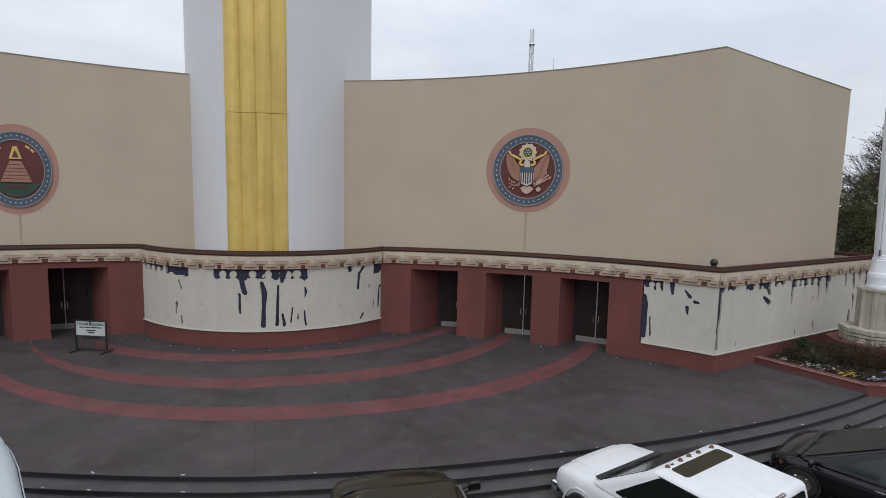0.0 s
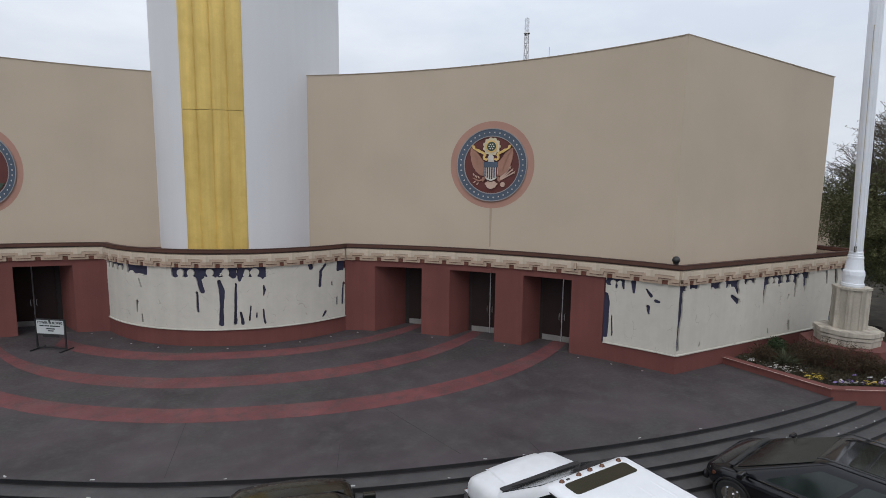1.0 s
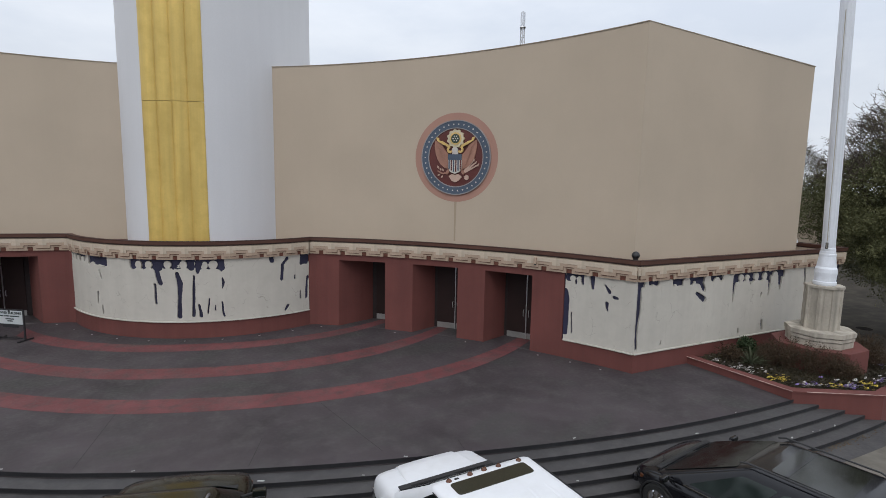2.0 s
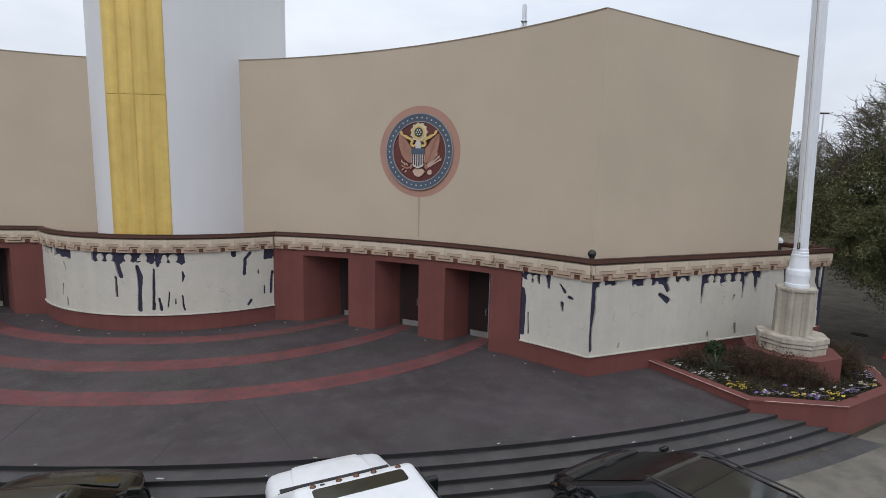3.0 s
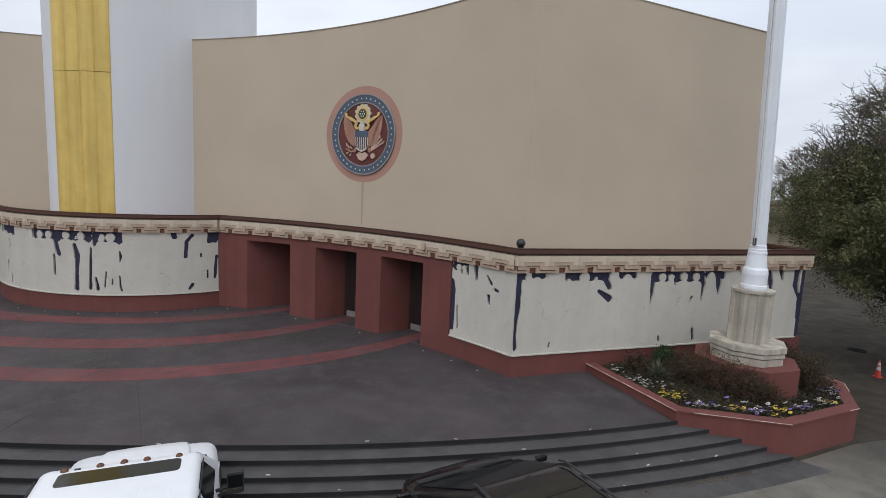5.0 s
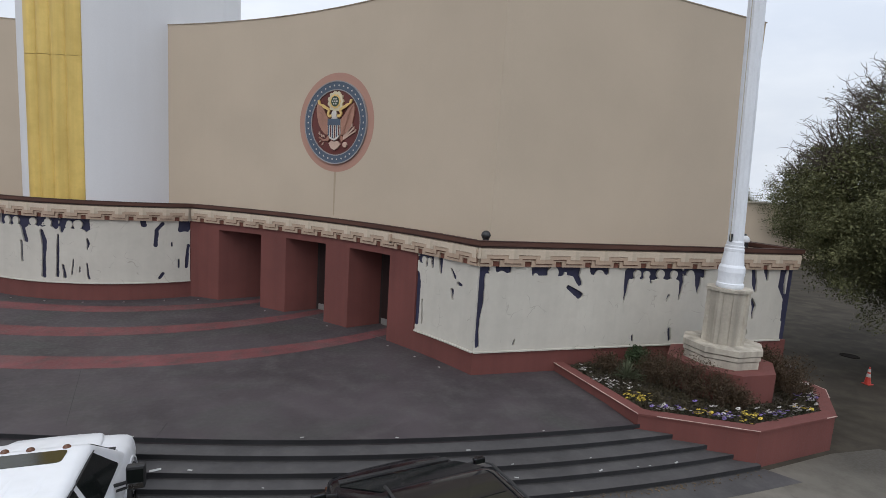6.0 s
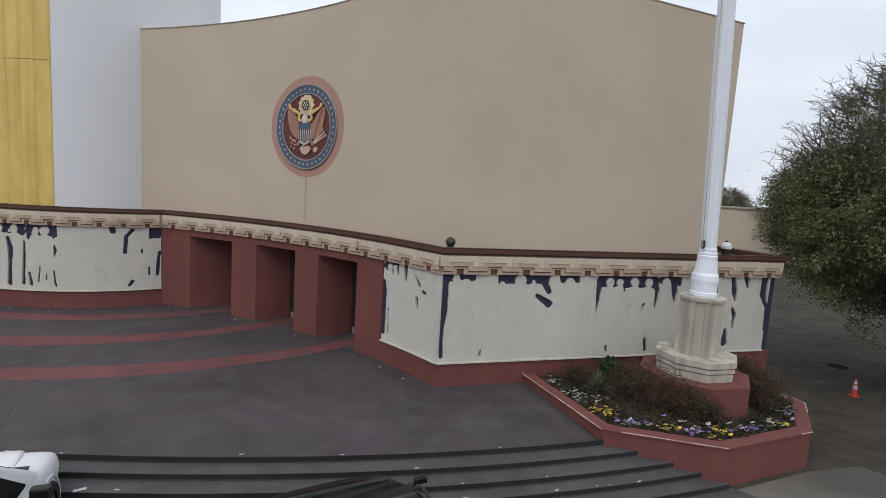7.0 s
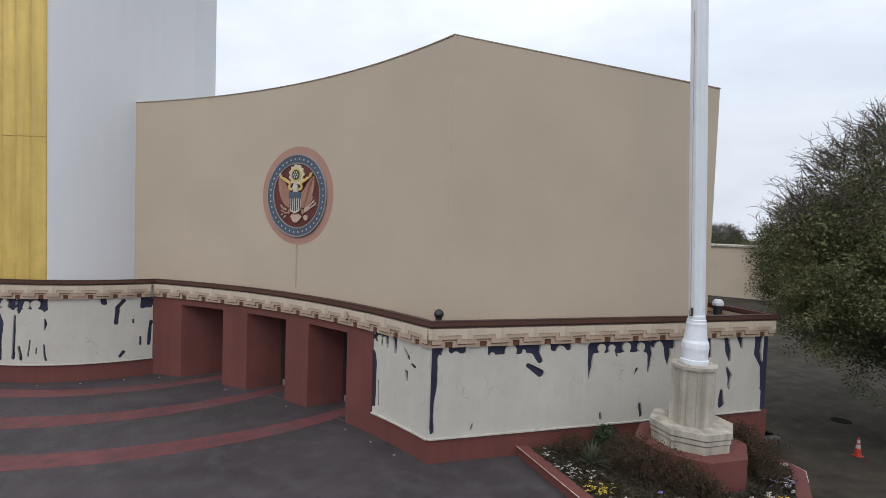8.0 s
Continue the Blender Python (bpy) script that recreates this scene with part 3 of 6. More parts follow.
door_no = 0
for side in (1, -1):
    for (a, b), set_back in zip(OPENINGS, DOOR_DEPTH):
        door_no += 1
        p, q = recessed([wing(a, WR, side), wing(b, WR, side)], set_back, side)
        if side < 0:
            p, q = q, p
        w = (q - p).length
        m = face_frame(p, q)
        door = structure(new("door_%d" % door_no), "pair of dark red doors with steel kick plates in a deep recess", "door")
        door.matrix_basis = m
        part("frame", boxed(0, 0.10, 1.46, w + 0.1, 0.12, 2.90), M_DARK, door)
        w = 1.72
        for s in (-1, 1):
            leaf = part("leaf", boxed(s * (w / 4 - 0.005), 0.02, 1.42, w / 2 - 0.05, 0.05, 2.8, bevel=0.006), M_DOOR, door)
            part("kick_plate", boxed(s * (w / 4 - 0.005), -0.008, 0.14, w / 2 - 0.08, 0.006, 0.24), M_KICK, leaf, "steel kick plate")
            bmh = tube([(s * 0.11, -0.01, 0.94), (s * 0.11, -0.06, 0.97), (s * 0.11, -0.06, 1.18), (s * 0.11, -0.01, 1.21)], 0.016, 8)
            part("handle", bmh, M_STEEL, leaf, "steel pull handle")
        part("mullion", boxed(0, -0.015, 1.42, 0.035, 0.05, 2.8), M_STEEL, door, "steel centre post")
        # pale threshold strip at the mouth of the recess
        p0, q0 = wing(a, WR + 0.05, side), wing(b, WR + 0.05, side)
        if side < 0:
            p0, q0 = q0, p0
        structure(mesh_ob("threshold", band([p0 + (q0 - p0) * 0.5, p0 + (q0 - p0) * 0.98], [p0 + (q0 - p0) * 0.5 + (q - q0) * 0.025, p0 + (q0 - p0) * 0.98 + (q - q0) * 0.025], -0.01, 0.007), M_SILL),
                  "pale worn threshold strip of a doorway", "trim")


# ---------------------------------------------------------------- white reliefs
def recess(s0, s1, foot):
    """The dark ground shows from the slab's head down to foot, between s0 and s1."""
    return "recess", (s0, s1, foot)


def knob(s, z, r):
    """A plain round of plaster that stands on a short neck."""
    return "knob", (s, z, r)


def drip(s0, z0, w0, s1, z1, w1):
    """A round-ended slot whose half width changes from w0 to w1."""
    return "drip", (s0, z0, w0, s1, z1, w1)


def relief(name, label, length, place, shapes, s0=0.0, cell=0.034, seed=0.0, lo=Z_PANEL, hi=Z_FRIEZE):
    """A plaster relief of merged plain rounded masses, cut through where the dark ground shows. place(s, z, d) lays it on its wall, d metres proud."""
    ns, nz = int(length / cell), int((hi - lo) / cell)
    ss = np.linspace(s0, s0 + length, ns + 1)
    zz = np.linspace(lo, hi, nz + 1)
    S, Z = np.meshgrid(ss, zz, indexing="ij")
    wob = np.zeros_like(S)
    dep = np.zeros_like(S)
    for i in range(ns + 1):
        for j in range(nz + 1):
            x, z = ss[i], zz[j]
            wob[i, j] = 0.022 * noise.noise((x * 4.1 + seed, z * 4.1, seed))
            dep[i, j] = 0.066 + 0.012 * noise.noise((x * 1.3 + seed, z * 0.8, 7.0 + seed)) + 0.005 * noise.noise((x * 4.5 + seed, z * 1.2, 3.0 + seed))
            fold = abs(noise.noise((x * 2.6 + seed, z * 0.6, 11.0 + seed)))            # shallow upright folds, here and there
            if noise.noise((x * 0.8 + seed, z * 0.8, 23.0 + seed)) > 0.12:
                dep[i, j] -= 0.006 * max(0.0, 1 - fold / 0.07)
    F = np.full_like(S, 1.0)
    X, Y = S + wob, Z + wob[::-1] * 0.6
    for kind_of, v in shapes:
        if kind_of == "recess":
            a, b, foot = v
            round_off = min(0.09, 0.45 * (b - a))         # soft, uneven corners
            dx, dz = np.maximum(a - X - wob, X + wob - b) + round_off, foot - Y - wob * 1.8 + round_off
            F = np.minimum(F, np.hypot(np.maximum(dx, 0), np.maximum(dz, 0)) + np.minimum(np.maximum(dx, dz), 0) - round_off)
    for kind_of, v in shapes:
        if kind_of == "knob":
            s, z, r = v
            neck = np.maximum(np.abs(X - s) - 0.45 * r, np.maximum(Y - z, z - 3.2 * r - Y))
            shoulder = np.hypot((X - s) / 1.75, Y - z + 1.95 * r) - r
            F = np.maximum(F, -np.minimum(np.hypot(X - s, (Y - z) * 0.92) - r, np.minimum(neck, shoulder)))
    for kind_of, v in shapes:
        if kind_of == "drip":
            a, za, wa, b, zb, wb = v
            t = np.clip(((X - a) * (b - a) + (Y - za) * (zb - za)) / ((b - a) ** 2 + (zb - za) ** 2), 0, 1)
            F = np.minimum(F, np.hypot(X - a - t * (b - a), Y - za - t * (zb - za)) - (wa + t * (wb - wa)))
    F = np.where(np.abs(F) < 1e-4, 1e-4, F)
    verts, faces, cache = [], [], {}

    def vert(key, s, z, d):
        if key not in cache:
            cache[key] = len(verts)
            verts.append(place(float(s), float(z), float(d)))
        return cache[key]

    def corner(i, j, back):
        return vert((i, j, back), ss[i], zz[j], 0.0 if back else dep[i, j])

    def cut(i, j, i2, j2, back):
        if (i2, j2) < (i, j):
            i, j, i2, j2 = i2, j2, i, j
        t = F[i, j] / (F[i, j] - F[i2, j2])
        s, z = ss[i] + (ss[i2] - ss[i]) * t, zz[j] + (zz[j2] - zz[j]) * t
        d = dep[i, j] + (dep[i2, j2] - dep[i, j]) * t
        return vert((i, j, i2, j2, back), s, z, 0.0 if back else d * 0.93)

    for i in range(ns):
        for j in range(nz):
            ring = ((i, j), (i + 1, j), (i + 1, j + 1), (i, j + 1))
            inside = [F[c] > 0 for c in ring]
            if not any(inside):
                continue
            front, walls = [], []
            for k in range(4):
                a, b = ring[k], ring[(k + 1) % 4]
                if inside[k]:
                    front.append(("c", a))
                if inside[k] != inside[(k + 1) % 4]:
                    front.append(("x", a, b))
            ids = [corner(*e[1], False) if e[0] == "c" else cut(*e[1], *e[2], False) for e in front]
            if len(ids) >= 3:
                faces.append(ids)
            for k in range(len(front)):
                e, g = front[k], front[(k + 1) % len(front)]
                if e[0] == "x" and g[0] == "x" and len(front) > 2:
                    faces.append([cut(*e[1], *e[2], False), cut(*e[1], *e[2], True), cut(*g[1], *g[2], True), cut(*g[1], *g[2], False)])
    for i in range(ns):                           # the slab's own foot and head
        for j in (0, nz):
            if F[i, j] > 0 and F[i + 1, j] > 0:
                faces.append([corner(i, j, False), corner(i + 1, j, False), corner(i + 1, j, True), corner(i, j, True)])
    for j in range(nz):
        for i in (0, ns):
            if F[i, j] > 0 and F[i, j + 1] > 0:
                faces.append([corner(i, j, False), corner(i, j + 1, False), corner(i, j + 1, True), corner(i, j, True)])
    me = bpy.data.meshes.new("plaster")
    me.from_pydata(verts, [], faces)
    me.materials.append(M_RELIEF)
    body = new("plaster", me)
    panel = thing(name, label, "relief")
    body.parent = panel
    # white sill under the slab
    k = max(2, int(length / 0.3))
    inner = [place(s0 + length * i / (k - 1), 0, -0.05) for i in range(k)]
    outer = [place(s0 + length * i / (k - 1), 0, 0.125) for i in range(k)]
    part("sill", band(inner, outer, lo - 0.036, lo + 0.002), M_RELIEF, panel, "narrow white sill")
    return panel


def on_bow(s, z, d):
    p = bow(math.degrees(s / PA_R), PA_R - 0.06 + d)
    return (p.x, p.y, z)


def on_bay(s, z, d):
    p = wing(TH_PANEL - math.degrees(s / WR), WR + 0.06 - d)
    return (p.x, p.y, z)


def on_flank(s, z, d):
    f = s / (S1.x - S0.x)
    return (S0.x + s, S0.y + (S1.y - S0.y) * f + 0.06 - d, z)


relief("relief_panel", "long bowed off-white plaster relief on a dark blue ground", 11.16, on_bow, [
        recess(-5.50, -3.95, 2.84), knob(-5.38, 2.93, 0.10), knob(-5.02, 2.93, 0.11), knob(-4.62, 2.92, 0.12), knob(-4.22, 2.90, 0.12),
        recess(-3.736, -2.553, 2.75), knob(-3.808, 2.9, 0.09), knob(-3.479, 2.74, 0.12), knob(-3.037, 2.64, 0.14),
        drip(-2.728, 3.11, 0.119, -2.759, 2.74, 0.043), drip(-3.057, 2.57, 0.034, -2.934, 2.26, 0.043), drip(-3.201, 1.65, 0.068, -3.242, 1.2, 0.026),
        drip(-2.965, 1.14, 0.034, -2.934, 0.84, 0.043), recess(-1.474, -1.011, 2.71), recess(-1.011, -0.158, 2.69), knob(-1.083, 2.91, 0.14),
        knob(-0.682, 2.92, 0.14), drip(-0.425, 2.95, 0.102, -0.261, 2.22, 0.111), drip(-0.456, 2.15, 0.051, -0.446, 1.4, 0.051), knob(-0.281, 2.04, 0.11),
        recess(-0.158, 0.325, 2.72), knob(0.058, 2.93, 0.14), recess(0.325, 0.597, 2.76), knob(0.461, 2.9, 0.03), knob(0.645, 2.93, 0.14),
        recess(0.733, 1.054, 2.72), drip(0.402, 2.58, 0.077, 0.49, 2.19, 0.111), drip(0.49, 2.19, 0.111, 0.461, 1.58, 0.077),
        drip(0.461, 1.58, 0.077, 0.432, 0.89, 0.102), recess(1.083, 2.133, 2.61), knob(1.394, 2.89, 0.14), knob(1.724, 2.91, 0.16),
        drip(1.268, 3.08, 0.102, 1.151, 2.62, 0.051), drip(1.015, 2.49, 0.043, 0.995, 1.81, 0.051), drip(0.995, 1.81, 0.051, 0.947, 0.91, 0.068),
        drip(1.17, 1.33, 0.043, 1.229, 0.89, 0.068), drip(1.54, 1.59, 0.026, 1.491, 0.99, 0.034), drip(1.763, 1.32, 0.017, 1.763, 1.09, 0.026),
        drip(2.006, 1.41, 0.034, 2.065, 0.84, 0.043), knob(2.269, 2.87, 0.14), drip(2.045, 2.38, 0.026, 2.074, 2.21, 0.06),
        drip(2.074, 2.21, 0.06, 2.035, 1.95, 0.017), recess(3.843, 4.038, 2.86), drip(4.582, 3.01, 0.077, 4.378, 2.77, 0.068),
        drip(4.378, 2.77, 0.068, 4.339, 2.16, 0.077), knob(4.485, 2.67, 0.1), drip(4.913, 2.27, 0.034, 4.913, 2.13, 0.034), recess(5.15, 5.58, 2.68),
        drip(5.51, 2.13, 0.068, 5.45, 1.25, 0.068), drip(5.16, 1.56, 0.034, 5.16, 1.25, 0.034), drip(4.582, 1.01, 0.068, 4.485, 0.85, 0.06)],
       s0=-5.58, seed=1.7)
relief("relief_panel", "short off-white plaster relief beside the building corner", 2.53, on_bay, [
        recess(0.074, 0.73, 2.84), knob(0.319, 2.96, 0.1), knob(0.546, 2.95, 0.1), drip(0.091, 2.5, 0.079, 0.048, 2.216, 0.185),
        drip(0.048, 2.216, 0.185, 0.109, 0.96, 0.107), drip(0.432, 2.91, 0.039, 0.441, 2.79, 0.039), drip(0.66, 2.95, 0.051, 0.695, 2.79, 0.039),
        drip(1.04, 3.07, 0.101, 1.07, 2.7, 0.051), drip(1.49, 2.87, 0.037, 1.66, 2.66, 0.074), drip(1.83, 2.49, 0.073, 1.95, 2.472, 0.049),
        drip(1.58, 2.248, 0.074, 1.63, 2.008, 0.037), drip(0.336, 1.72, 0.026, 0.362, 0.97, 0.026)],
       s0=0.06, seed=5.2)
relief("relief_panel", "long off-white plaster relief along the flank wall", 11.36, on_flank, [
        drip(0.1, 3.18, 0.156, 0.1, 2.61, 0.118), drip(0.1, 2.61, 0.118, 0.13, 2.062, 0.103), drip(0.13, 2.062, 0.103, 0.08, 1.6, 0.063),
        drip(0.08, 1.6, 0.063, 0.11, 0.85, 0.064), recess(0.249, 0.358, 2.91), recess(0.504, 1.007, 2.94), knob(0.422, 3.09, 0.06), knob(0.733, 2.83, 0.16),
        recess(1.63, 3.22, 2.86), knob(1.78, 2.87, 0.07), knob(2.33, 2.96, 0.17), knob(2.73, 2.94, 0.04), recess(3.52, 4.24, 2.91), knob(3.9, 2.88, 0.16),
        drip(2.99, 3.04, 0.107, 3.23, 2.65, 0.087), knob(3.37, 2.96, 0.13), drip(2.87, 2.54, 0.064, 3.27, 2.283, 0.109), drip(4.88, 3.01, 0.114, 4.86, 2.389, 0.067),
        drip(4.86, 2.389, 0.067, 4.83, 2.062, 0.019), recess(4.86, 6.91, 2.76), knob(5.24, 2.93, 0.13), knob(5.59, 2.92, 0.11), knob(6.1, 2.94, 0.14),
        knob(6.61, 2.92, 0.13), knob(5.88, 2.64, 0.11), drip(5.71, 2.88, 0.049, 5.76, 2.68, 0.039), drip(6.84, 3, 0.102, 6.93, 2.68, 0.093),
        drip(6.93, 2.68, 0.093, 6.9, 2.15, 0.031), drip(7.54, 3.07, 0.168, 7.58, 2.61, 0.105), drip(7.58, 2.61, 0.105, 7.6, 2.336, 0.032), recess(6.94, 7.6, 2.89),
        knob(7.24, 2.93, 0.14), drip(7.75, 3.04, 0.063, 7.78, 2.86, 0.053), drip(9.14, 3.09, 0.067, 9.2, 2.54, 0.067), drip(9.83, 3.09, 0.091, 9.93, 2.65, 0.115),
        drip(9.93, 2.65, 0.115, 10, 2.38, 0.046), drip(10.38, 3.1, 0.116, 10.46, 2.77, 0.047), drip(11.16, 3.11, 0.167, 11.13, 2.58, 0.143),
        drip(11.13, 2.58, 0.143, 11.34, 2.124, 0.072), drip(11.34, 2.124, 0.072, 11.36, 1.37, 0.049), drip(9.91, 2.115, 0.046, 10.02, 1.87, 0.081),
        drip(10.02, 1.87, 0.081, 10.02, 1.45, 0.035), drip(9.73, 1.38, 0.069, 9.75, 0.97, 0.138), drip(6.66, 1.16, 0.062, 6.7, 0.82, 0.062),
        drip(5.28, 0.99, 0.039, 5.31, 0.83, 0.039), drip(1.263, 1.01, 0.02, 1.226, 0.85, 0.03), drip(6.48, 2.247, 0.061, 6.42, 2.088, 0.02)],
       s0=0.0, seed=9.1)


# ---------------------------------------------------------------- stepped frieze blocks
def stepped(half, zlow, znotch, notch, ztop, y0, y1):
    """One period of a course whose lower edge steps up round the middle."""
    bm = bmesh.new()
    pts = [(-half, zlow), (-notch, zlow), (-notch, znotch), (notch, znotch), (notch, zlow), (half, zlow), (half, ztop), (-half, ztop)]
    front = [bm.verts.new((x, -y1, z)) for x, z in pts]
    back = [bm.verts.new((x, -y0, z)) for x, z in pts]
    bm.faces.new(front)
    for i in range(8):
        j = (i + 1) % 8
        bm.faces.new((front[i], back[i], back[j], front[j]))
    return bm


def mesh_only(name, bm, material):
    me = bpy.data.meshes.new(name)
    bmesh.ops.recalc_face_normals(bm, faces=bm.faces)
    bm.to_mesh(me)
    bm.free()
    me.materials.append(material)
    return me


H = Z_COPE - Z_FRIEZE
HALF = 0.487
ME_UP = mesh_only("frieze_block", stepped(HALF, 0.225, 0.335, 0.33, H - 0.02, 0.0, 0.12), M_CREAM)
ME_GR = mesh_only("frieze_groove", stepped(HALF, 0.195, 0.305, 0.355, 0.37, 0.0, 0.09), M_GROOVE)
ME_MID = mesh_only("frieze_step", stepped(HALF, 0.10, 0.225, 0.215, 0.33, 0.0, 0.105), M_CREAM2)
ME_RU = mesh_only("frieze_line", stepped(HALF, 0.075, 0.20, 0.235, 0.25, 0.0, 0.075), M_RUST)
ME_LOW = mesh_only("frieze_foot", stepped(HALF, 0.0, 0.15, 0.105, 0.23, 0.0, 0.06), M_CREAM2)
ME_SQ = mesh_only("frieze_square", boxed(0, -0.012, 0.075, 0.19, 0.02, 0.15), M_RUST)
frieze = bpy.data.objects["frieze_wall"]


def frieze_run(points, period=0.96, spread=1.0):
    """Blocks of one period along a plan polyline."""
    total = sum((b - a).length for a, b in zip(points, points[1:]))
    count = max(1, round(total / period))
    want = [total * (i + 0.5) / count for i in range(count)]
    run, k = 0.0, 0
    for a, b in zip(points, points[1:]):
        seg = (b - a).length
        while k < count and want[k] <= run + seg:
            p = a + (b - a) * ((want[k] - run) / seg)
            d = (b - a).normalized()
            m = Matrix(((d.x, -d.y, 0, p.x), (d.y, d.x, 0, p.y), (0, 0, 1, Z_FRIEZE), (0, 0, 0, 1))) @ Matrix.Diagonal((spread * total / count / 0.972, 1, 1, 1))
            for me in (ME_UP, ME_GR, ME_MID, ME_RU, ME_LOW, ME_SQ):
                shared(me.name, me, frieze, m)
            k += 1
        run += seg


OFF = 0.028
frieze_run(bow_arc(-PA_HALF + 1, PA_HALF - 1, PA_R + OFF, 97), 0.77, 1.022)
right_run = arc(TH_IN - 0.2, TH_CORNER, WR - OFF, 1, 0.3)
frieze_run(right_run)
frieze_run([mirrored(p) for p in right_run][::-1])
frieze_run([Vector((S0.x, S0.y - OFF)), Vector((S1.x, S1.y - OFF))])
frieze_run([Vector((S1.x + OFF, S1.y)), Vector((S1.x + OFF, S1.y + 6))])


part("frieze_corner", boxed(S0.x - 0.015, S0.y - 0.062, Z_FRIEZE + 0.36, 0.13, 0.13, 0.28), M_CREAM, frieze)

# ---------------------------------------------------------------- round seals on the upper walls
M_SEALPINK = mat("faded_pink_paint", (0.39, 0.22, 0.17), 0.85, 0.06, 0.8, 24, 0.15)
M_SEALBLUE = mat("slate_blue_enamel", (0.062, 0.088, 0.128), 0.6, 0.10, 1.0, 18, 0.1)
M_SEALCREAM = mat("aged_cream", (0.60, 0.52, 0.36), 0.65, 0.12, 1.0, 18, 0.15)
M_SEALROSE = mat("pale_rose", (0.50, 0.35, 0.28), 0.7, 0.12, 1.0, 18, 0.2)
M_SEALRED = mat("maroon_enamel", (0.105, 0.024, 0.020), 0.6, 0.14, 1.0, 18, 0.15)
M_SEALWHITE = mat("chalk_white", (0.58, 0.54, 0.50), 0.7, 0.1, 1.0, 18, 0.15)
M_SEALFLESH = mat("dusty_rose", (0.34, 0.175, 0.125), 0.7, 0.14, 2.0, 18, 0.2)
M_SEALRIM = mat("dull_grey_rim", (0.28, 0.26, 0.26), 0.6, 0.12, 1.0, 18, 0.1)
M_SEALGOLD = mat("pale_gold", (0.66, 0.46, 0.17), 0.45, 0.12, 2.0, 18, 0.15, metal=0.3)
M_SEALGREEN = mat("dull_green", (0.036, 0.062, 0.042), 0.7, 0.15, 2.0, 18, 0.15)
M_STREAK = mat("rust_stain", (0.36, 0.29, 0.21), 0.9, 0.06, 0.5, 24, 0.1)


def seal_part(name, polys, z0, z1, material, parent, place, label=""):
    """Flat raised shapes (plan polygons in the seal's own plane) laid onto the curved wall."""
    bm = bmesh.new()
    for pts in polys:
        top = [bm.verts.new(place(x, y, z1)) for x, y in pts]
        low = [bm.verts.new(place(x, y, z0)) for x, y in pts]
        bm.faces.new(top)
        for i in range(len(pts)):
            j = (i + 1) % len(pts)
            bm.faces.new((low[i], low[j], top[j], top[i]))
    return part(name, bm, material, parent, label)


def disc(r, k=48, cx=0.0, cy=0.0):
    return [(cx + r * math.cos(2 * math.pi * i / k), cy + r * math.sin(2 * math.pi * i / k)) for i in range(k)]


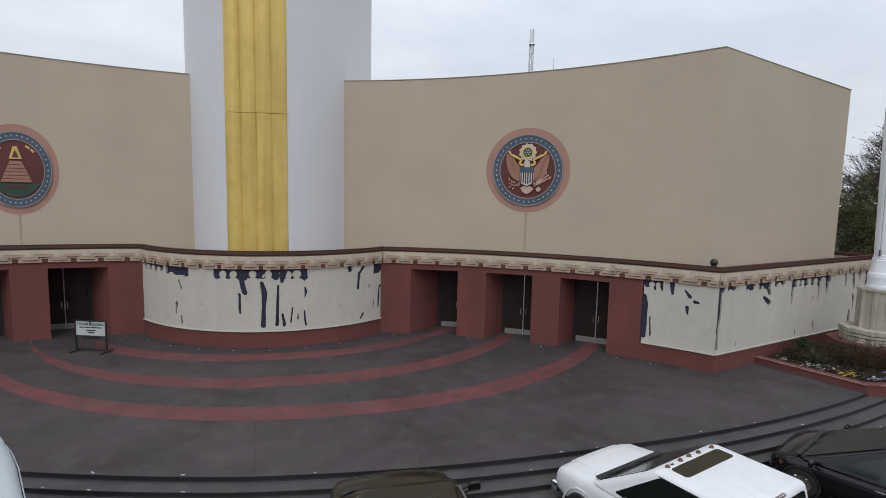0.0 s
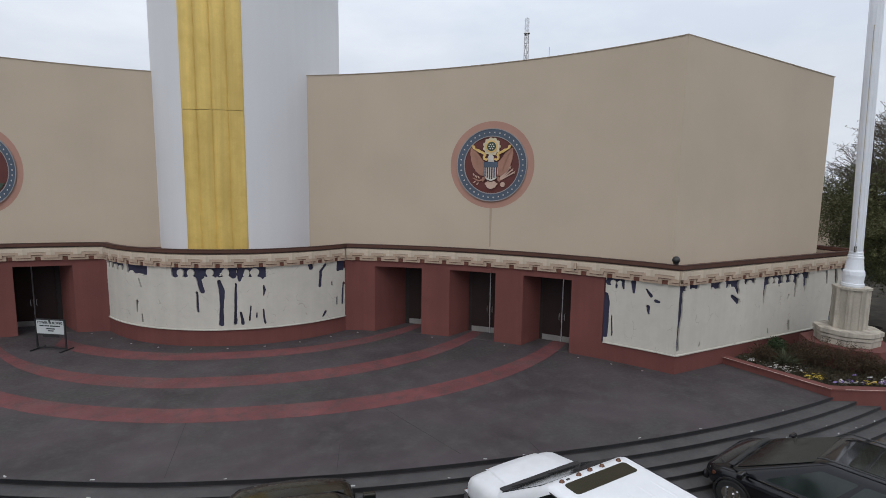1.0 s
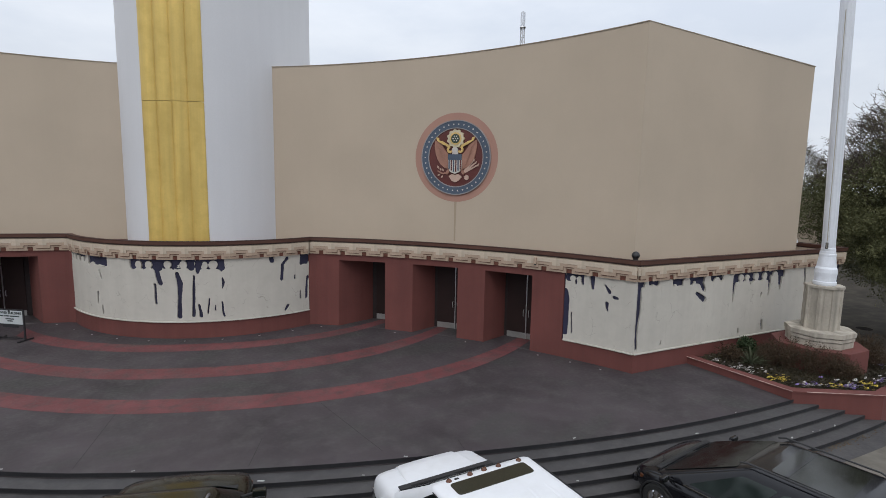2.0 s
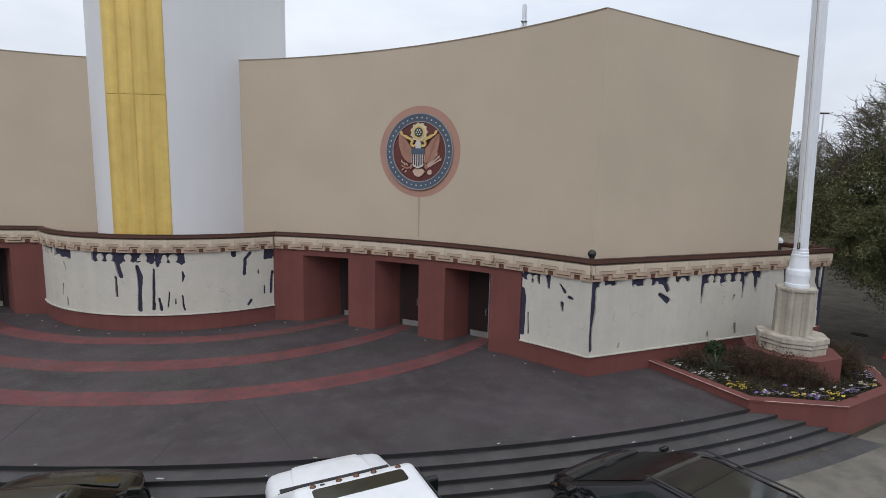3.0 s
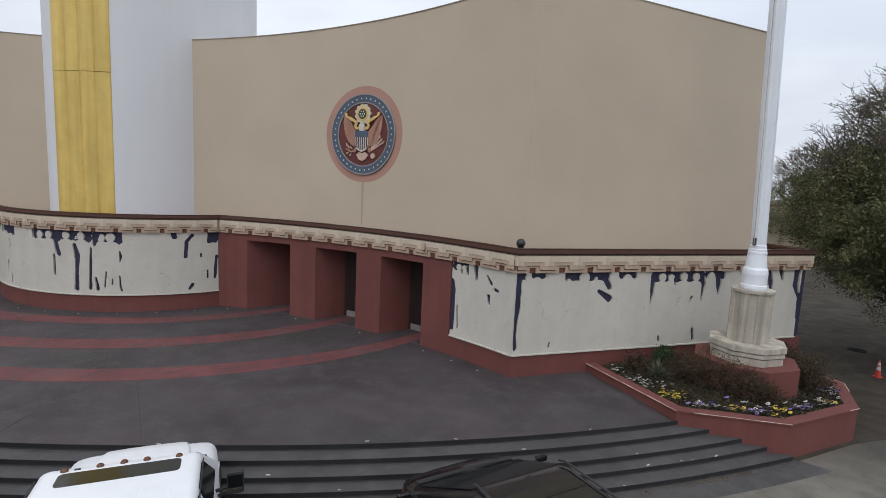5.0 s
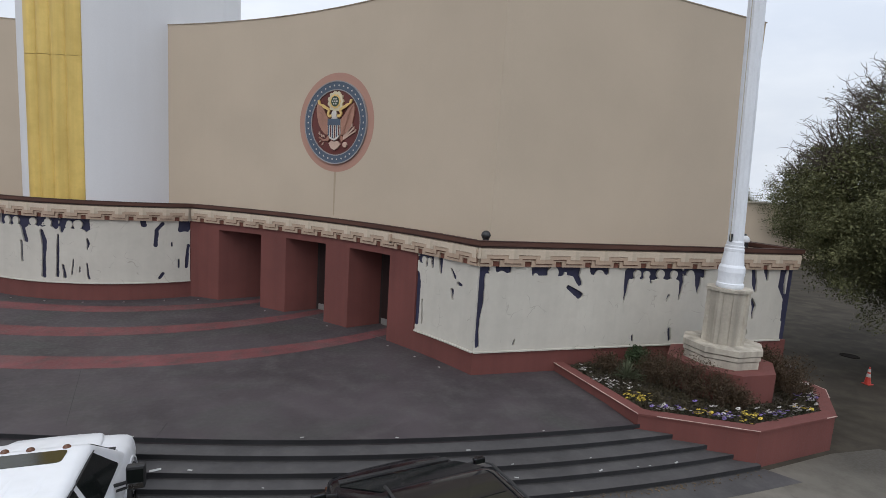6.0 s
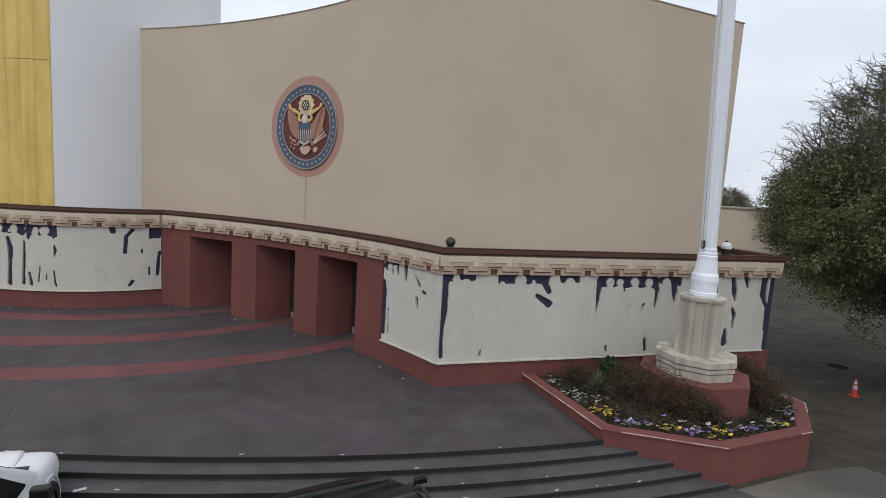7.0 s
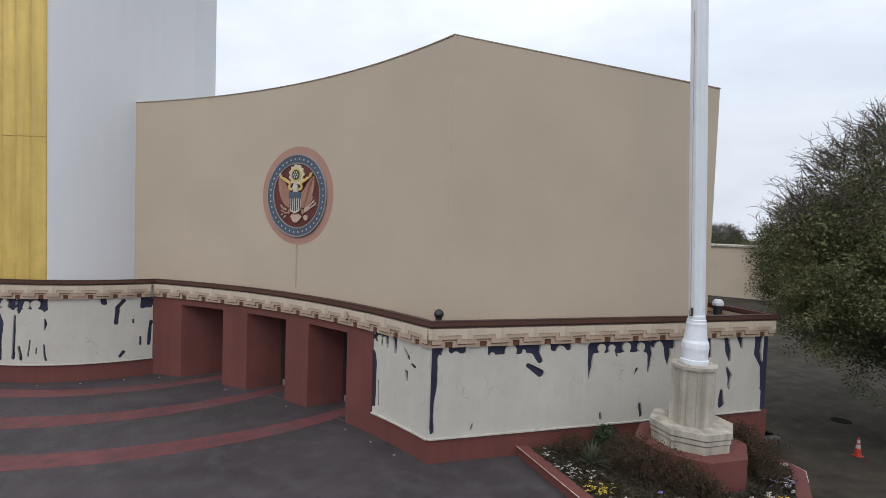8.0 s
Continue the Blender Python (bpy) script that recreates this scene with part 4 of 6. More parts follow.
def seal(label, th, side, zc, kind_of, squeeze=1.0):
    base_r = UR

    def place(x, y, d):
        p = wing(th - side * math.degrees(squeeze * x / base_r), base_r - d, side)
        return (p.x, p.y, zc + y)

    def ring(name, r0, r1, d0, d1, material, lab=""):
        bm = bmesh.new()
        k = 64
        rows = []
        for r, d in ((r0, d0), (r0, d1), (r1, d1), (r1, d0)):
            rows.append([bm.verts.new(place(r * math.cos(2 * math.pi * i / k), r * math.sin(2 * math.pi * i / k), d)) for i in range(k)])
        for a, b in zip(rows, rows[1:]):
            for i in range(k):
                j = (i + 1) % k
                bm.faces.new((a[i], a[j], b[j], b[i]))
        return part(name, bm, material, s, lab)

    s = thing("seal", label, "seal")
    ring("painted_halo", 1.40, 1.80, -0.01, 0.006, M_SEALPINK, "faded pink painted halo")
    ring("outer_rim", 1.475, 1.515, 0.0, 0.075, M_SEALRIM)
    blue = ring("border", 1.20, 1.475, 0.0, 0.06, M_SEALBLUE, "slate blue border ring set with small white stars")
    ring("inner_rim", 1.17, 1.205, 0.0, 0.07, M_SEALRIM)
    for i in range(38):
        a = 2 * math.pi * i / 38
        star = [[(1.34 * math.cos(a) + r * math.cos(b), 1.34 * math.sin(a) + r * math.sin(b)) for b, r in
                     [(math.pi * q / 5 + a, 0.042 if q % 2 == 0 else 0.02) for q in range(10)]]]
        seal_part("star", star, 0.06, 0.068, M_SEALWHITE, blue, place, "small white star")
    seal_part("field", [disc(1.17)], 0.0, 0.035, M_SEALRED, s, place, "maroon field")
    if kind_of == "shield":
        def scallop(r, dr, k, cx, cy):
            return [((r + dr * math.cos(k * a)) * math.cos(a) + cx, cy + (r + dr * math.cos(k * a)) * math.sin(a)) for a in [2 * math.pi * i / 72 for i in range(72)]]

        rosette = seal_part("rosette", [scallop(0.36, 0.028, 11, 0.0, 0.76)], 0.03, 0.11, M_SEALCREAM, s, place, "cream scalloped rosette")
        seal_part("rosette_ring", [scallop(0.25, 0.014, 11, 0.0, 0.76)], 0.10, 0.125, M_SEALGOLD, rosette, place)
        seal_part("rosette_heart", [disc(0.19, 14, 0, 0.76)], 0.12, 0.135, M_SEALGREEN, rosette, place, "dark green heart of the rosette")
        for i in range(7):
            a = 2 * math.pi * i / 6
            q = 0.1 if i < 6 else 0.0
            seal_part("rosette_dot", [disc(0.03, 8, q * math.cos(a), 0.76 + q * math.sin(a))], 0.13, 0.142, M_SEALWHITE, rosette, place)
        for sx in (-1, 1):
            lobe = [(sx * x, y) for x, y in ((0.22, 0.10), (0.33, 0.16), (0.46, 0.30), (0.58, 0.50), (0.74, 0.64), (0.90, 0.70), (0.92, 0.46), (0.88, 0.20), (0.80, -0.06), (0.66, -0.27), (0.46, -0.43), (0.26, -0.46))]
            wing_form = seal_part("side_lobe", [lobe], 0.03, 0.09, M_SEALFLESH, s, place, "dusty rose raised side form")
            for i in range(6):                    # long ribs that fan out over the side form
                x0, y0, x1, y1 = 0.26 + 0.015 * i, 0.04 - 0.085 * i, 0.86 - 0.075 * i, 0.60 - 0.185 * i
                seal_part("lobe_rib", [[(sx * (x0 - 0.02), y0 + 0.03), (sx * ((x0 + x1) / 2 - 0.04), (y0 + y1) / 2 + 0.02), (sx * x1, y1), (sx * ((x0 + x1) / 2 + 0.03), (y0 + y1) / 2 - 0.05), (sx * (x0 + 0.02), y0 - 0.03)]],
                          0.085, 0.11, M_SEALFLESH, wing_form, place)
            ribbon = [(sx * x, y) for x, y in ((0.12, 0.22), (0.22, 0.17), (0.33, 0.22), (0.37, 0.33), (0.32, 0.42), (0.42, 0.48), (0.54, 0.52), (0.66, 0.60), (0.80, 0.68), (0.84, 0.82), (0.73, 0.80), (0.70, 0.68), (0.56, 0.66), (0.42, 0.58),
                                               (0.26, 0.50), (0.22, 0.40), (0.28, 0.32), (0.23, 0.26), (0.16, 0.29))]
            seal_part("ribbon", [ribbon], 0.10, 0.15, M_SEALGOLD, s, place, "pale gold curling ribbon")
        seal_part("crest_knob", [disc(0.125, 14, -0.01, 0.30)], 0.10, 0.16, M_SEALWHITE, s, place)
        seal_part("crest_neck", [[(-0.13, 0.12), (0.13, 0.12), (0.10, 0.30), (-0.10, 0.30)]], 0.09, 0.15, M_SEALWHITE, s, place)
        shield = seal_part("shield", [[(-0.29, 0.12), (0.29, 0.12), (0.29, -0.42), (0.20, -0.58), (0.0, -0.66), (-0.20, -0.58), (-0.29, -0.42)]], 0.03, 0.15, M_SEALWHITE, s, place, "striped shield")
        seal_part("shield_band", [[(-0.30, 0.13), (0.30, 0.13), (0.30, -0.10), (-0.30, -0.10)]], 0.15, 0.165, M_SEALBLUE, shield, place)
        for i in range(6):
            x = -0.245 + 0.098 * i
            seal_part("shield_stripe", [[(x - 0.027, -0.10), (x + 0.027, -0.10), (x + 0.027, -0.60 + 0.5 * abs(x)), (x - 0.027, -0.60 + 0.5 * abs(x))]], 0.15, 0.16, M_SEALRED if i % 2 else M_SEALBLUE, shield, place)
        seal_part("base_form", [[(-0.27, -0.76), (-0.14, -0.66), (0.0, -0.70), (0.14, -0.66), (0.29, -0.78), (0.16, -0.93), (0.0, -1.0), (-0.16, -0.93)]], 0.03, 0.11, M_SEALROSE, s, place)
        for sx in (-1, 1):
            seal_part("foot_form", [[(sx * x, y) for x, y in ((0.26, -0.46), (0.36, -0.50), (0.42, -0.62), (0.36, -0.70), (0.28, -0.62))]], 0.03, 0.10, M_SEALFLESH, s, place)
        twig = seal_part("twig", [[(-0.34, -0.58), (-0.56, -0.62), (-0.78, -0.52), (-0.80, -0.56), (-0.56, -0.68), (-0.34, -0.64)]], 0.03, 0.08, M_SEALFLESH, s, place)
        for i, (x, y, a) in enumerate(((-0.50, -0.56, 130), (-0.62, -0.54, 120), (-0.74, -0.46, 110), (-0.54, -0.72, 230), (-0.66, -0.66, 215))):
            c, q = math.cos(radians(a)), math.sin(radians(a))
            seal_part("leaf", [[(x, y), (x + 0.07 * c - 0.035 * q, y + 0.07 * q + 0.035 * c), (x + 0.15 * c, y + 0.15 * q), (x + 0.07 * c + 0.035 * q, y + 0.07 * q - 0.035 * c)]], 0.04, 0.085, M_SEALROSE, twig, place)
        for i in range(5):                        # bundle of thin shafts with small heads
            x1, y1 = 0.62 + 0.085 * i, 0.10 - 0.10 * i
            shaft = seal_part("arrow", [[(0.36, -0.60), (0.40, -0.64), (x1 + 0.02, y1 - 0.02), (x1 - 0.02, y1 + 0.02)]], 0.03, 0.075, M_SEALROSE, s, place)
            seal_part("arrow_head", [[(x1 - 0.045, y1 - 0.01), (x1 + 0.03, y1 - 0.055), (x1 + 0.06, y1 + 0.07)]], 0.04, 0.09, M_SEALROSE, shaft, place)
        seal_part("knot", [disc(0.10, 12, 0.50, -0.80)], 0.03, 0.10, M_SEALROSE, s, place)
    else:
        seal_part("pyramid", [[(-0.66, -0.50), (0.66, -0.50), (0.24, 0.34), (-0.24, 0.34)]], 0.03, 0.12, M_SEALFLESH, s, place, "dusty rose stepped pyramid")
        [seal_part("pyramid_course", [[(-w, y), (w, y), (w - 0.008, y + 0.02), (-w + 0.008, y + 0.02)]], 0.12, 0.13, M_SEALRED, s, place) for w, y in ((0.60, -0.38), (0.53, -0.24), (0.46, -0.10), (0.39, 0.04), (0.32, 0.18))]
        seal_part("gold_triangle", [[(-0.27, 0.42), (0.27, 0.42), (0.08, 0.92), (-0.08, 0.92)]], 0.03, 0.10, M_SEALGOLD, s, place, "pale gold triangle")
        seal_part("triangle_heart", [[(-0.14, 0.48), (0.14, 0.48), (0.0, 0.78)]], 0.10, 0.115, M_SEALRED, s, place)
        ground_form = [(-0.98, -0.55), (0.98, -0.55)] + [(1.1 * math.cos(a), 1.1 * math.sin(a)) for a in [radians(-34 - 5.1 * i) for i in range(23)]]
        seal_part("green_ground", [ground_form], 0.03, 0.075, M_SEALGREEN, s, place, "dull green ground form")
        bars = []
        for a0, a1 in ((124, 137), (139, 150), (43, 52), (55, 66)):
            a0, a1 = radians(a0), radians(a1)
            bars.append([(1.0 * math.cos(a0), 1.0 * math.sin(a0)), (1.0 * math.cos(a1), 1.0 * math.sin(a1)), (1.09 * math.cos(a1), 1.09 * math.sin(a1)), (1.09 * math.cos(a0), 1.09 * math.sin(a0))])
        for bar in bars:
            seal_part("lettering_bar", [bar], 0.035, 0.05, M_SEALGOLD, s, place, "worn gold lettering bars")
        seal_part("lower_bar", [[(-0.45, -0.72), (0.45, -0.72), (0.45, -0.63), (-0.45, -0.63)]], 0.075, 0.09, M_SEALRED, s, place)
    # stain that runs down the wall from the rim
    part("run_off_stain", _stain(place), M_STREAK, s, "thin water stain running down the wall")
    return s


def _stain(place):
    bm = bmesh.new()
    a = [bm.verts.new(place(x, y, 0.004)) for x, y in ((-0.05, -1.80), (0.06, -1.80), (0.035, -2.8), (0.03, -3.43), (-0.03, -3.43), (-0.035, -2.8))]
    bm.faces.new(a)
    return bm


seal("round painted relief seal with a striped shield and blue star border", 43.0, 1, 7.28, "shield")
# Squeezed to 0.78 of its width and placed to fit the camera's view.
seal("painted relief seal with a pyramid and blue star border, narrowed for the camera's view", 47.5, -1, 6.80, "pyramid", 0.78)

# ---------------------------------------------------------------- lamp on the ledge, fixtures
corner_lamp = thing("floodlight", "dark round floodlight standing on the coping corner", "floodlight", pose(15.12, 14.10, Z_LEDGE))
part("stem", lathe([(0.09, -0.15), (0.09, 0.0), (0.06, 0.03), (0.06, 0.02)], 12), M_BLACKMETAL, corner_lamp)
bm = bmesh.new()
bmesh.ops.create_uvsphere(bm, u_segments=18, v_segments=12, radius=0.135)
bmesh.ops.translate(bm, verts=bm.verts, vec=(0, 0, 0.10))
part("lamp_head", bm, M_BLACKMETAL, corner_lamp, "round dark lamp head", smooth=True)
part("lens_ring", lathe([(0.134, 0.085), (0.139, 0.092), (0.139, 0.108), (0.134, 0.115)], 16), M_NOSE, corner_lamp)

p = wing(32.9, WR - 0.12)
cam_box = thing("wall_camera", "small weathered security camera fixed to the frieze", "camera", pose(p.x, p.y, 3.42, 0, 0, 33))
part("bracket", boxed(0.03, 0, 0.0, 0.10, 0.05, 0.05, bevel=0.008), M_CREAM2, cam_box)
part("housing", boxed(-0.05, 0, 0.06, 0.12, 0.10, 0.24, bevel=0.02), M_CREAM2, cam_box)
part("lens", lathe([(0.035, 0), (0.035, 0.05), (0.02, 0.055)], 10), M_BLACKMETAL, cam_box, m=pose(-0.05, 0, -0.10, 0, 0, 0))

# kerb block at the foot of the far corner
tagged(mesh_ob("kerb_block", boxed(27.0, 14.25, GROUND + 0.12, 0.9, 0.5, 0.26, bevel=0.03), M_GROUND), "low worn concrete block by the wall end", "block")

M_CHIP = mat("pale_paint_chip", (0.40, 0.40, 0.39), 0.8, 0.2, 3.0, 20, 0.1)
# flush lights in the paving along the walls
ME_LAMP = mesh_only("ground_light", lathe([(0.055, -0.01), (0.055, 0.008), (0.046, 0.014), (0.0, 0.016)], 16), M_SILL)
ME_LENS = mesh_only("lens", lathe([(0.038, 0.012), (0.038, 0.018), (0.0, 0.02)], 12), M_STEEL)


def ground_light(p):
    g = thing("ground_light", "small round flush light set in the paving", "light", pose(p.x, p.y, 0.0), group="flush lights along the walls")
    shared("rim", ME_LAMP, g, Matrix.Identity(4))
    shared("lens", ME_LENS, g, Matrix.Identity(4))


for a in (-38, -27, -16, -5, 6, 17, 28, 39):
    ground_light(bow(a, PA_R + 0.38))
for th in (57.6, 48.6, 40.1, 32.0, 28.6, 25.6):
    ground_light(wing(th, WR - 0.38))
for th in (57.6, 48.6, 40.1):
    ground_light(wing(th, WR - 0.38, -1))

# joints sawn in the forecourt
for p, q in (((-0.40, 16.75), (-0.86, 14.0)), ((3.0, 13.8), (2.6, 12.62)), ((4.74, 15.25), (5.5, 12.1)), ((7.38, 11.9), (7.3, 11.25))):
    p, q = Vector(p), Vector(q)
    nrm = Vector((-(q - p).y, (q - p).x)).normalized() * 0.007
    structure(mesh_ob("paving_joint", band([p - nrm, q - nrm], [p + nrm, q + nrm], -0.02, 0.003), M_JOINT), "dark sawn joint in the forecourt", "pavement")

# scraps and pale chips lying on the steps, dry leaves along the lowest riser
M_LEAF = mat("dry_leaf", (0.11, 0.075, 0.04), 0.85, 0.35, 3.0, 20, 0.2, per_piece=0.3)
rng = random.Random(4)
chips = bmesh.new()
for k in range(34):
    i = rng.randrange(5)
    x = rng.uniform(-5.0, 19.0)
    r = SR[i] + west(x) - rng.uniform(0.01, 0.10)
    a = math.asin((x - SC.x) / r)
    p = SC + r * Vector((math.sin(a), -math.cos(a)))
    s = rng.uniform(0.018, 0.042) * (2.4 if rng.random() < 0.15 else 1.0)
    m = pose(p.x, p.y, -RISE * i + 0.006, rng.uniform(-6, 6), rng.uniform(-6, 6), math.degrees(a) + rng.uniform(-25, 25))
    add_box(chips, 0, 0, 0, s * 2.4, s * 0.8, 0.008, m=m)
tagged(mesh_ob("paint_chips", chips, M_CHIP), "pale paint chips and scraps scattered on the steps", "litter", kind="stuff")
leaves = bmesh.new()
for k in range(170):
    x = rng.gauss(17.2, 1.6)
    if x > 20.3 or x < 12:
        continue
    r = SR[4] + abs(rng.gauss(0.03, 0.09)) + 0.02
    a = math.asin((x - SC.x) / r)
    p = SC + r * Vector((math.sin(a), -math.cos(a)))
    add_box(leaves, 0, 0, 0, rng.uniform(0.02, 0.045), rng.uniform(0.015, 0.028), 0.006, m=pose(p.x, p.y, GROUND + 0.02 + rng.uniform(0, 0.015), rng.uniform(-25, 25), rng.uniform(-25, 25), rng.uniform(0, 180)))
tagged(mesh_ob("dry_leaves", leaves, M_LEAF), "dry brown leaves drifted along the lowest step", "leaves", kind="stuff")

# ---------------------------------------------------------------- notice board
M_BOARD = mat("white_sign_board", (0.46, 0.49, 0.49), 0.5, 0.05, 2.0, 20, 0.05)
M_INK = mat("dark_green_ink", (0.02, 0.03, 0.03), 0.6, 0.1, 2.0, 20, 0.0)
sign = thing("notice_board", "white notice board in a black metal stand", "sign", face_frame(Vector((-5.42, 25.82)), Vector((-4.36, 25.10))))
W = 1.22
part("board", boxed(0, 0, 0.90, W - 0.06, 0.03, 0.54, bevel=0.005), M_BOARD, sign, "white printed board")
bm = bmesh.new()
for x in (-W / 2, W / 2):
    add_box(bm, x, 0, 0.60, 0.05, 0.05, 1.20)
for z in (1.185, 0.61):
    add_box(bm, 0, 0, z, W, 0.045, 0.045)
part("stand", bm, M_BLACKMETAL, sign)
for x in (-W / 2, W / 2):
    part("foot", boxed(x, 0, 0.03, 0.06, 0.62, 0.05, bevel=0.008), M_BLACKMETAL, sign)
part("cross_bar", boxed(0, 0.0, 0.09, W, 0.04, 0.04), M_BLACKMETAL, sign)
part("skirt", prism([(-0.34, -0.012), (0.34, -0.012), (0.34, 0.012), (-0.34, 0.012)], 0.50, 0.60), M_BLACKMETAL, sign)
part("top_clip", boxed(0, -0.02, 1.15, 0.07, 0.03, 0.08), M_BLACKMETAL, sign)


def lettering(text, size, x, z, parent, material, y=-0.019):
    cu = bpy.data.curves.new("lettering", "FONT")
    cu.body, cu.size, cu.align_x, cu.extrude = text, size, "CENTER", 0.002
    cu.offset = 0.004
    ob = bpy.data.objects.new("lettering", cu)
    scene.collection.objects.link(ob)
    bpy.context.view_layer.update()
    me = bpy.data.meshes.new_from_object(ob.evaluated_get(bpy.context.evaluated_depsgraph_get()))
    bpy.data.objects.remove(ob)
    me.materials.clear()
    me.materials.append(material)
    o = new("lettering", me)
    o.parent = parent
    o.matrix_basis = pose(x, y, z, 90, 0, 0)
    return tagged(o, "dark printed lettering")


lettering("TOWER BUILDING", 0.128, 0, 1.02, sign, M_INK)
for x0, x1, z in ((-0.44, -0.26, 0.94), (-0.23, -0.02, 0.94), (0.01, 0.44, 0.94), (-0.18, 0.20, 0.83), (-0.10, 0.14, 0.75)):
    part("text_bar", boxed((x0 + x1) / 2, -0.017, z, x1 - x0, 0.003, 0.045), M_INK, sign)

# ---------------------------------------------------------------- traffic cone, manhole
M_CONE = mat("orange_red_plastic", (0.42, 0.035, 0.022), 0.5, 0.08, 2.0, 20, 0.05)
cone = thing("traffic_cone", "orange-red traffic cone with white collars on the pavement", "cone", pose(29.05, 12.55, GROUND) @ Matrix.Diagonal((0.50, 0.50, 0.60, 1)))
part("base", boxed(0, 0, 0.025, 0.50, 0.50, 0.05, bevel=0.015), M_CONE, cone)
part("cone_body", lathe([(0.20, 0.05), (0.125, 0.48), (0.07, 0.86), (0.045, 1.0), (0.04, 1.02)], 20), M_CONE, cone, smooth=True)
part("collar", lathe([(0.136, 0.44), (0.142, 0.44), (0.113, 0.64), (0.107, 0.64)], 20), M_CHIP, cone, "white reflective collar")
part("collar", lathe([(0.091, 0.74), (0.096, 0.74), (0.075, 0.90), (0.07, 0.90)], 20), M_CHIP, cone, "white reflective collar")
M_IRON = mat("rusty_cast_iron", (0.013, 0.010, 0.008), 0.95, 0.3, 2.0, 20, 0.3, spec=0.04)
manhole = thing("manhole_cover", "dark iron manhole cover flush with the pavement", "manhole", pose(31.85, 15.1, GROUND))
part("cover_rim", lathe([(0.34, -0.02), (0.34, 0.012), (0.30, 0.014), (0.30, 0.004), (0.0, 0.004)], 28), M_IRON, manhole)
part("cover", lathe([(0.29, 0.0), (0.29, 0.012), (0.0, 0.014)], 28), M_IRON, manhole)

# ---------------------------------------------------------------- parked vehicles
M_CARWHITE = mat("white_car_paint", (0.70, 0.71, 0.73), 0.38, 0.03, 1.0, 3, 0.0, dirt=(0.52, 0.52, 0.51), dirt_amount=0.35)
M_CARBLACK = mat("black_car_paint", (0.009, 0.009, 0.011), 0.16, 0.1, 1.0, 2, 0.0, spec=0.3, coat=0.2)
M_CAROLIVE = mat("dark_olive_car_paint", (0.018, 0.017, 0.011), 0.2, 0.1, 1.0, 2, 0.0, spec=0.3, coat=0.2)
M_GLASS = mat("dark_car_glass", (0.010, 0.012, 0.011), 0.09, 0.1, 1.0, 2, 0.0, spec=0.10)
M_ROOFGLASS = mat("tinted_roof_glass", (0.020, 0.020, 0.012), 0.11, 0.15, 1.0, 2, 0.0, spec=0.45)
M_PANO = mat("blue_tinted_glass_roof", (0.016, 0.017, 0.013), 0.10, 0.15, 1.0, 2, 0.0, spec=0.42)
M_SIDEGLASS = mat("grey_green_side_glass", (0.020, 0.027, 0.025), 0.10, 0.3, 1.6, 3, 0.0, spec=0.5)
M_GLASS.node_tree.nodes["Principled BSDF"].inputs["Specular Tint"].default_value = (0.4, 0.42, 0.42, 1)      # reflections dimmed in the material, standing for dark surroundings
M_RUBBER = mat("black_rubber", (0.015, 0.015, 0.015), 0.8, 0.15, 2.0, 30, 0.1)
M_PLASTIC = mat("black_trim_plastic", (0.016, 0.016, 0.017), 0.55, 0.15, 2.0, 30, 0.05)
M_CHROME = mat("chrome", (0.72, 0.72, 0.74), 0.12, 0.04, 1.0, 20, 0.0, metal=1.0)
M_RAIL = mat("satin_grey_rail", (0.22, 0.22, 0.23), 0.35, 0.08, 1.0, 20, 0.0, metal=0.7)
M_VANWHITE = mat("bluish_white_van_paint", (0.47, 0.53, 0.56), 0.42, 0.05, 1.0, 3, 0.0, dirt=(0.40, 0.43, 0.44), dirt_amount=0.4)
M_TAILRED = mat("red_lamp_lens", (0.30, 0.02, 0.025), 0.25, 0.1, 1.0, 20, 0.0)
M_AMBER = mat("amber_lens", (0.55, 0.14, 0.03), 0.2, 0.1, 1.0, 20, 0.0)
M_SMOKE = mat("smoked_amber_lens", (0.10, 0.035, 0.015), 0.2, 0.1, 1.0, 20, 0.0)
M_LAMPDARK = mat("shaded_headlamp_glass", (0.09, 0.09, 0.10), 0.1, 0.05, 1.0, 2, 0.0)
M_HEAD = mat("headlamp_glass", (0.45, 0.46, 0.48), 0.08, 0.05, 1.0, 20, 0.0)


def loft(stations, material_sides=10):
    """A body shell through cross-sections (y, half width, low z, high z, crown)."""
    bm = bmesh.new()
    rings = []
    for y, w, z0, z1, crown in stations:
        h = z1 - z0
        half = [(0.0, z0), (0.80 * w, z0), (0.94 * w, z0 + 0.05 * h), (0.99 * w, z0 + 0.25 * h), (1.0 * w, z0 + 0.52 * h), (0.985 * w, z0 + 0.74 * h), (0.955 * w, z0 + 0.88 * h),
                (0.90 * w, z0 + 0.96 * h), (0.78 * w, z1), (0.4 * w, z1 + crown * 0.8), (0.0, z1 + crown)]
        pts = half + [(-x, z) for x, z in half[-2:0:-1]]
        rings.append([bm.verts.new((x, y, z)) for x, z in pts])
    k = len(rings[0])
    for a, b in zip(rings, rings[1:]):
        for i in range(k):
            j = (i + 1) % k
            bm.faces.new((a[i], a[j], b[j], b[i]))
    bm.faces.new(rings[0])
    bm.faces.new(rings[-1][::-1])
    return bm


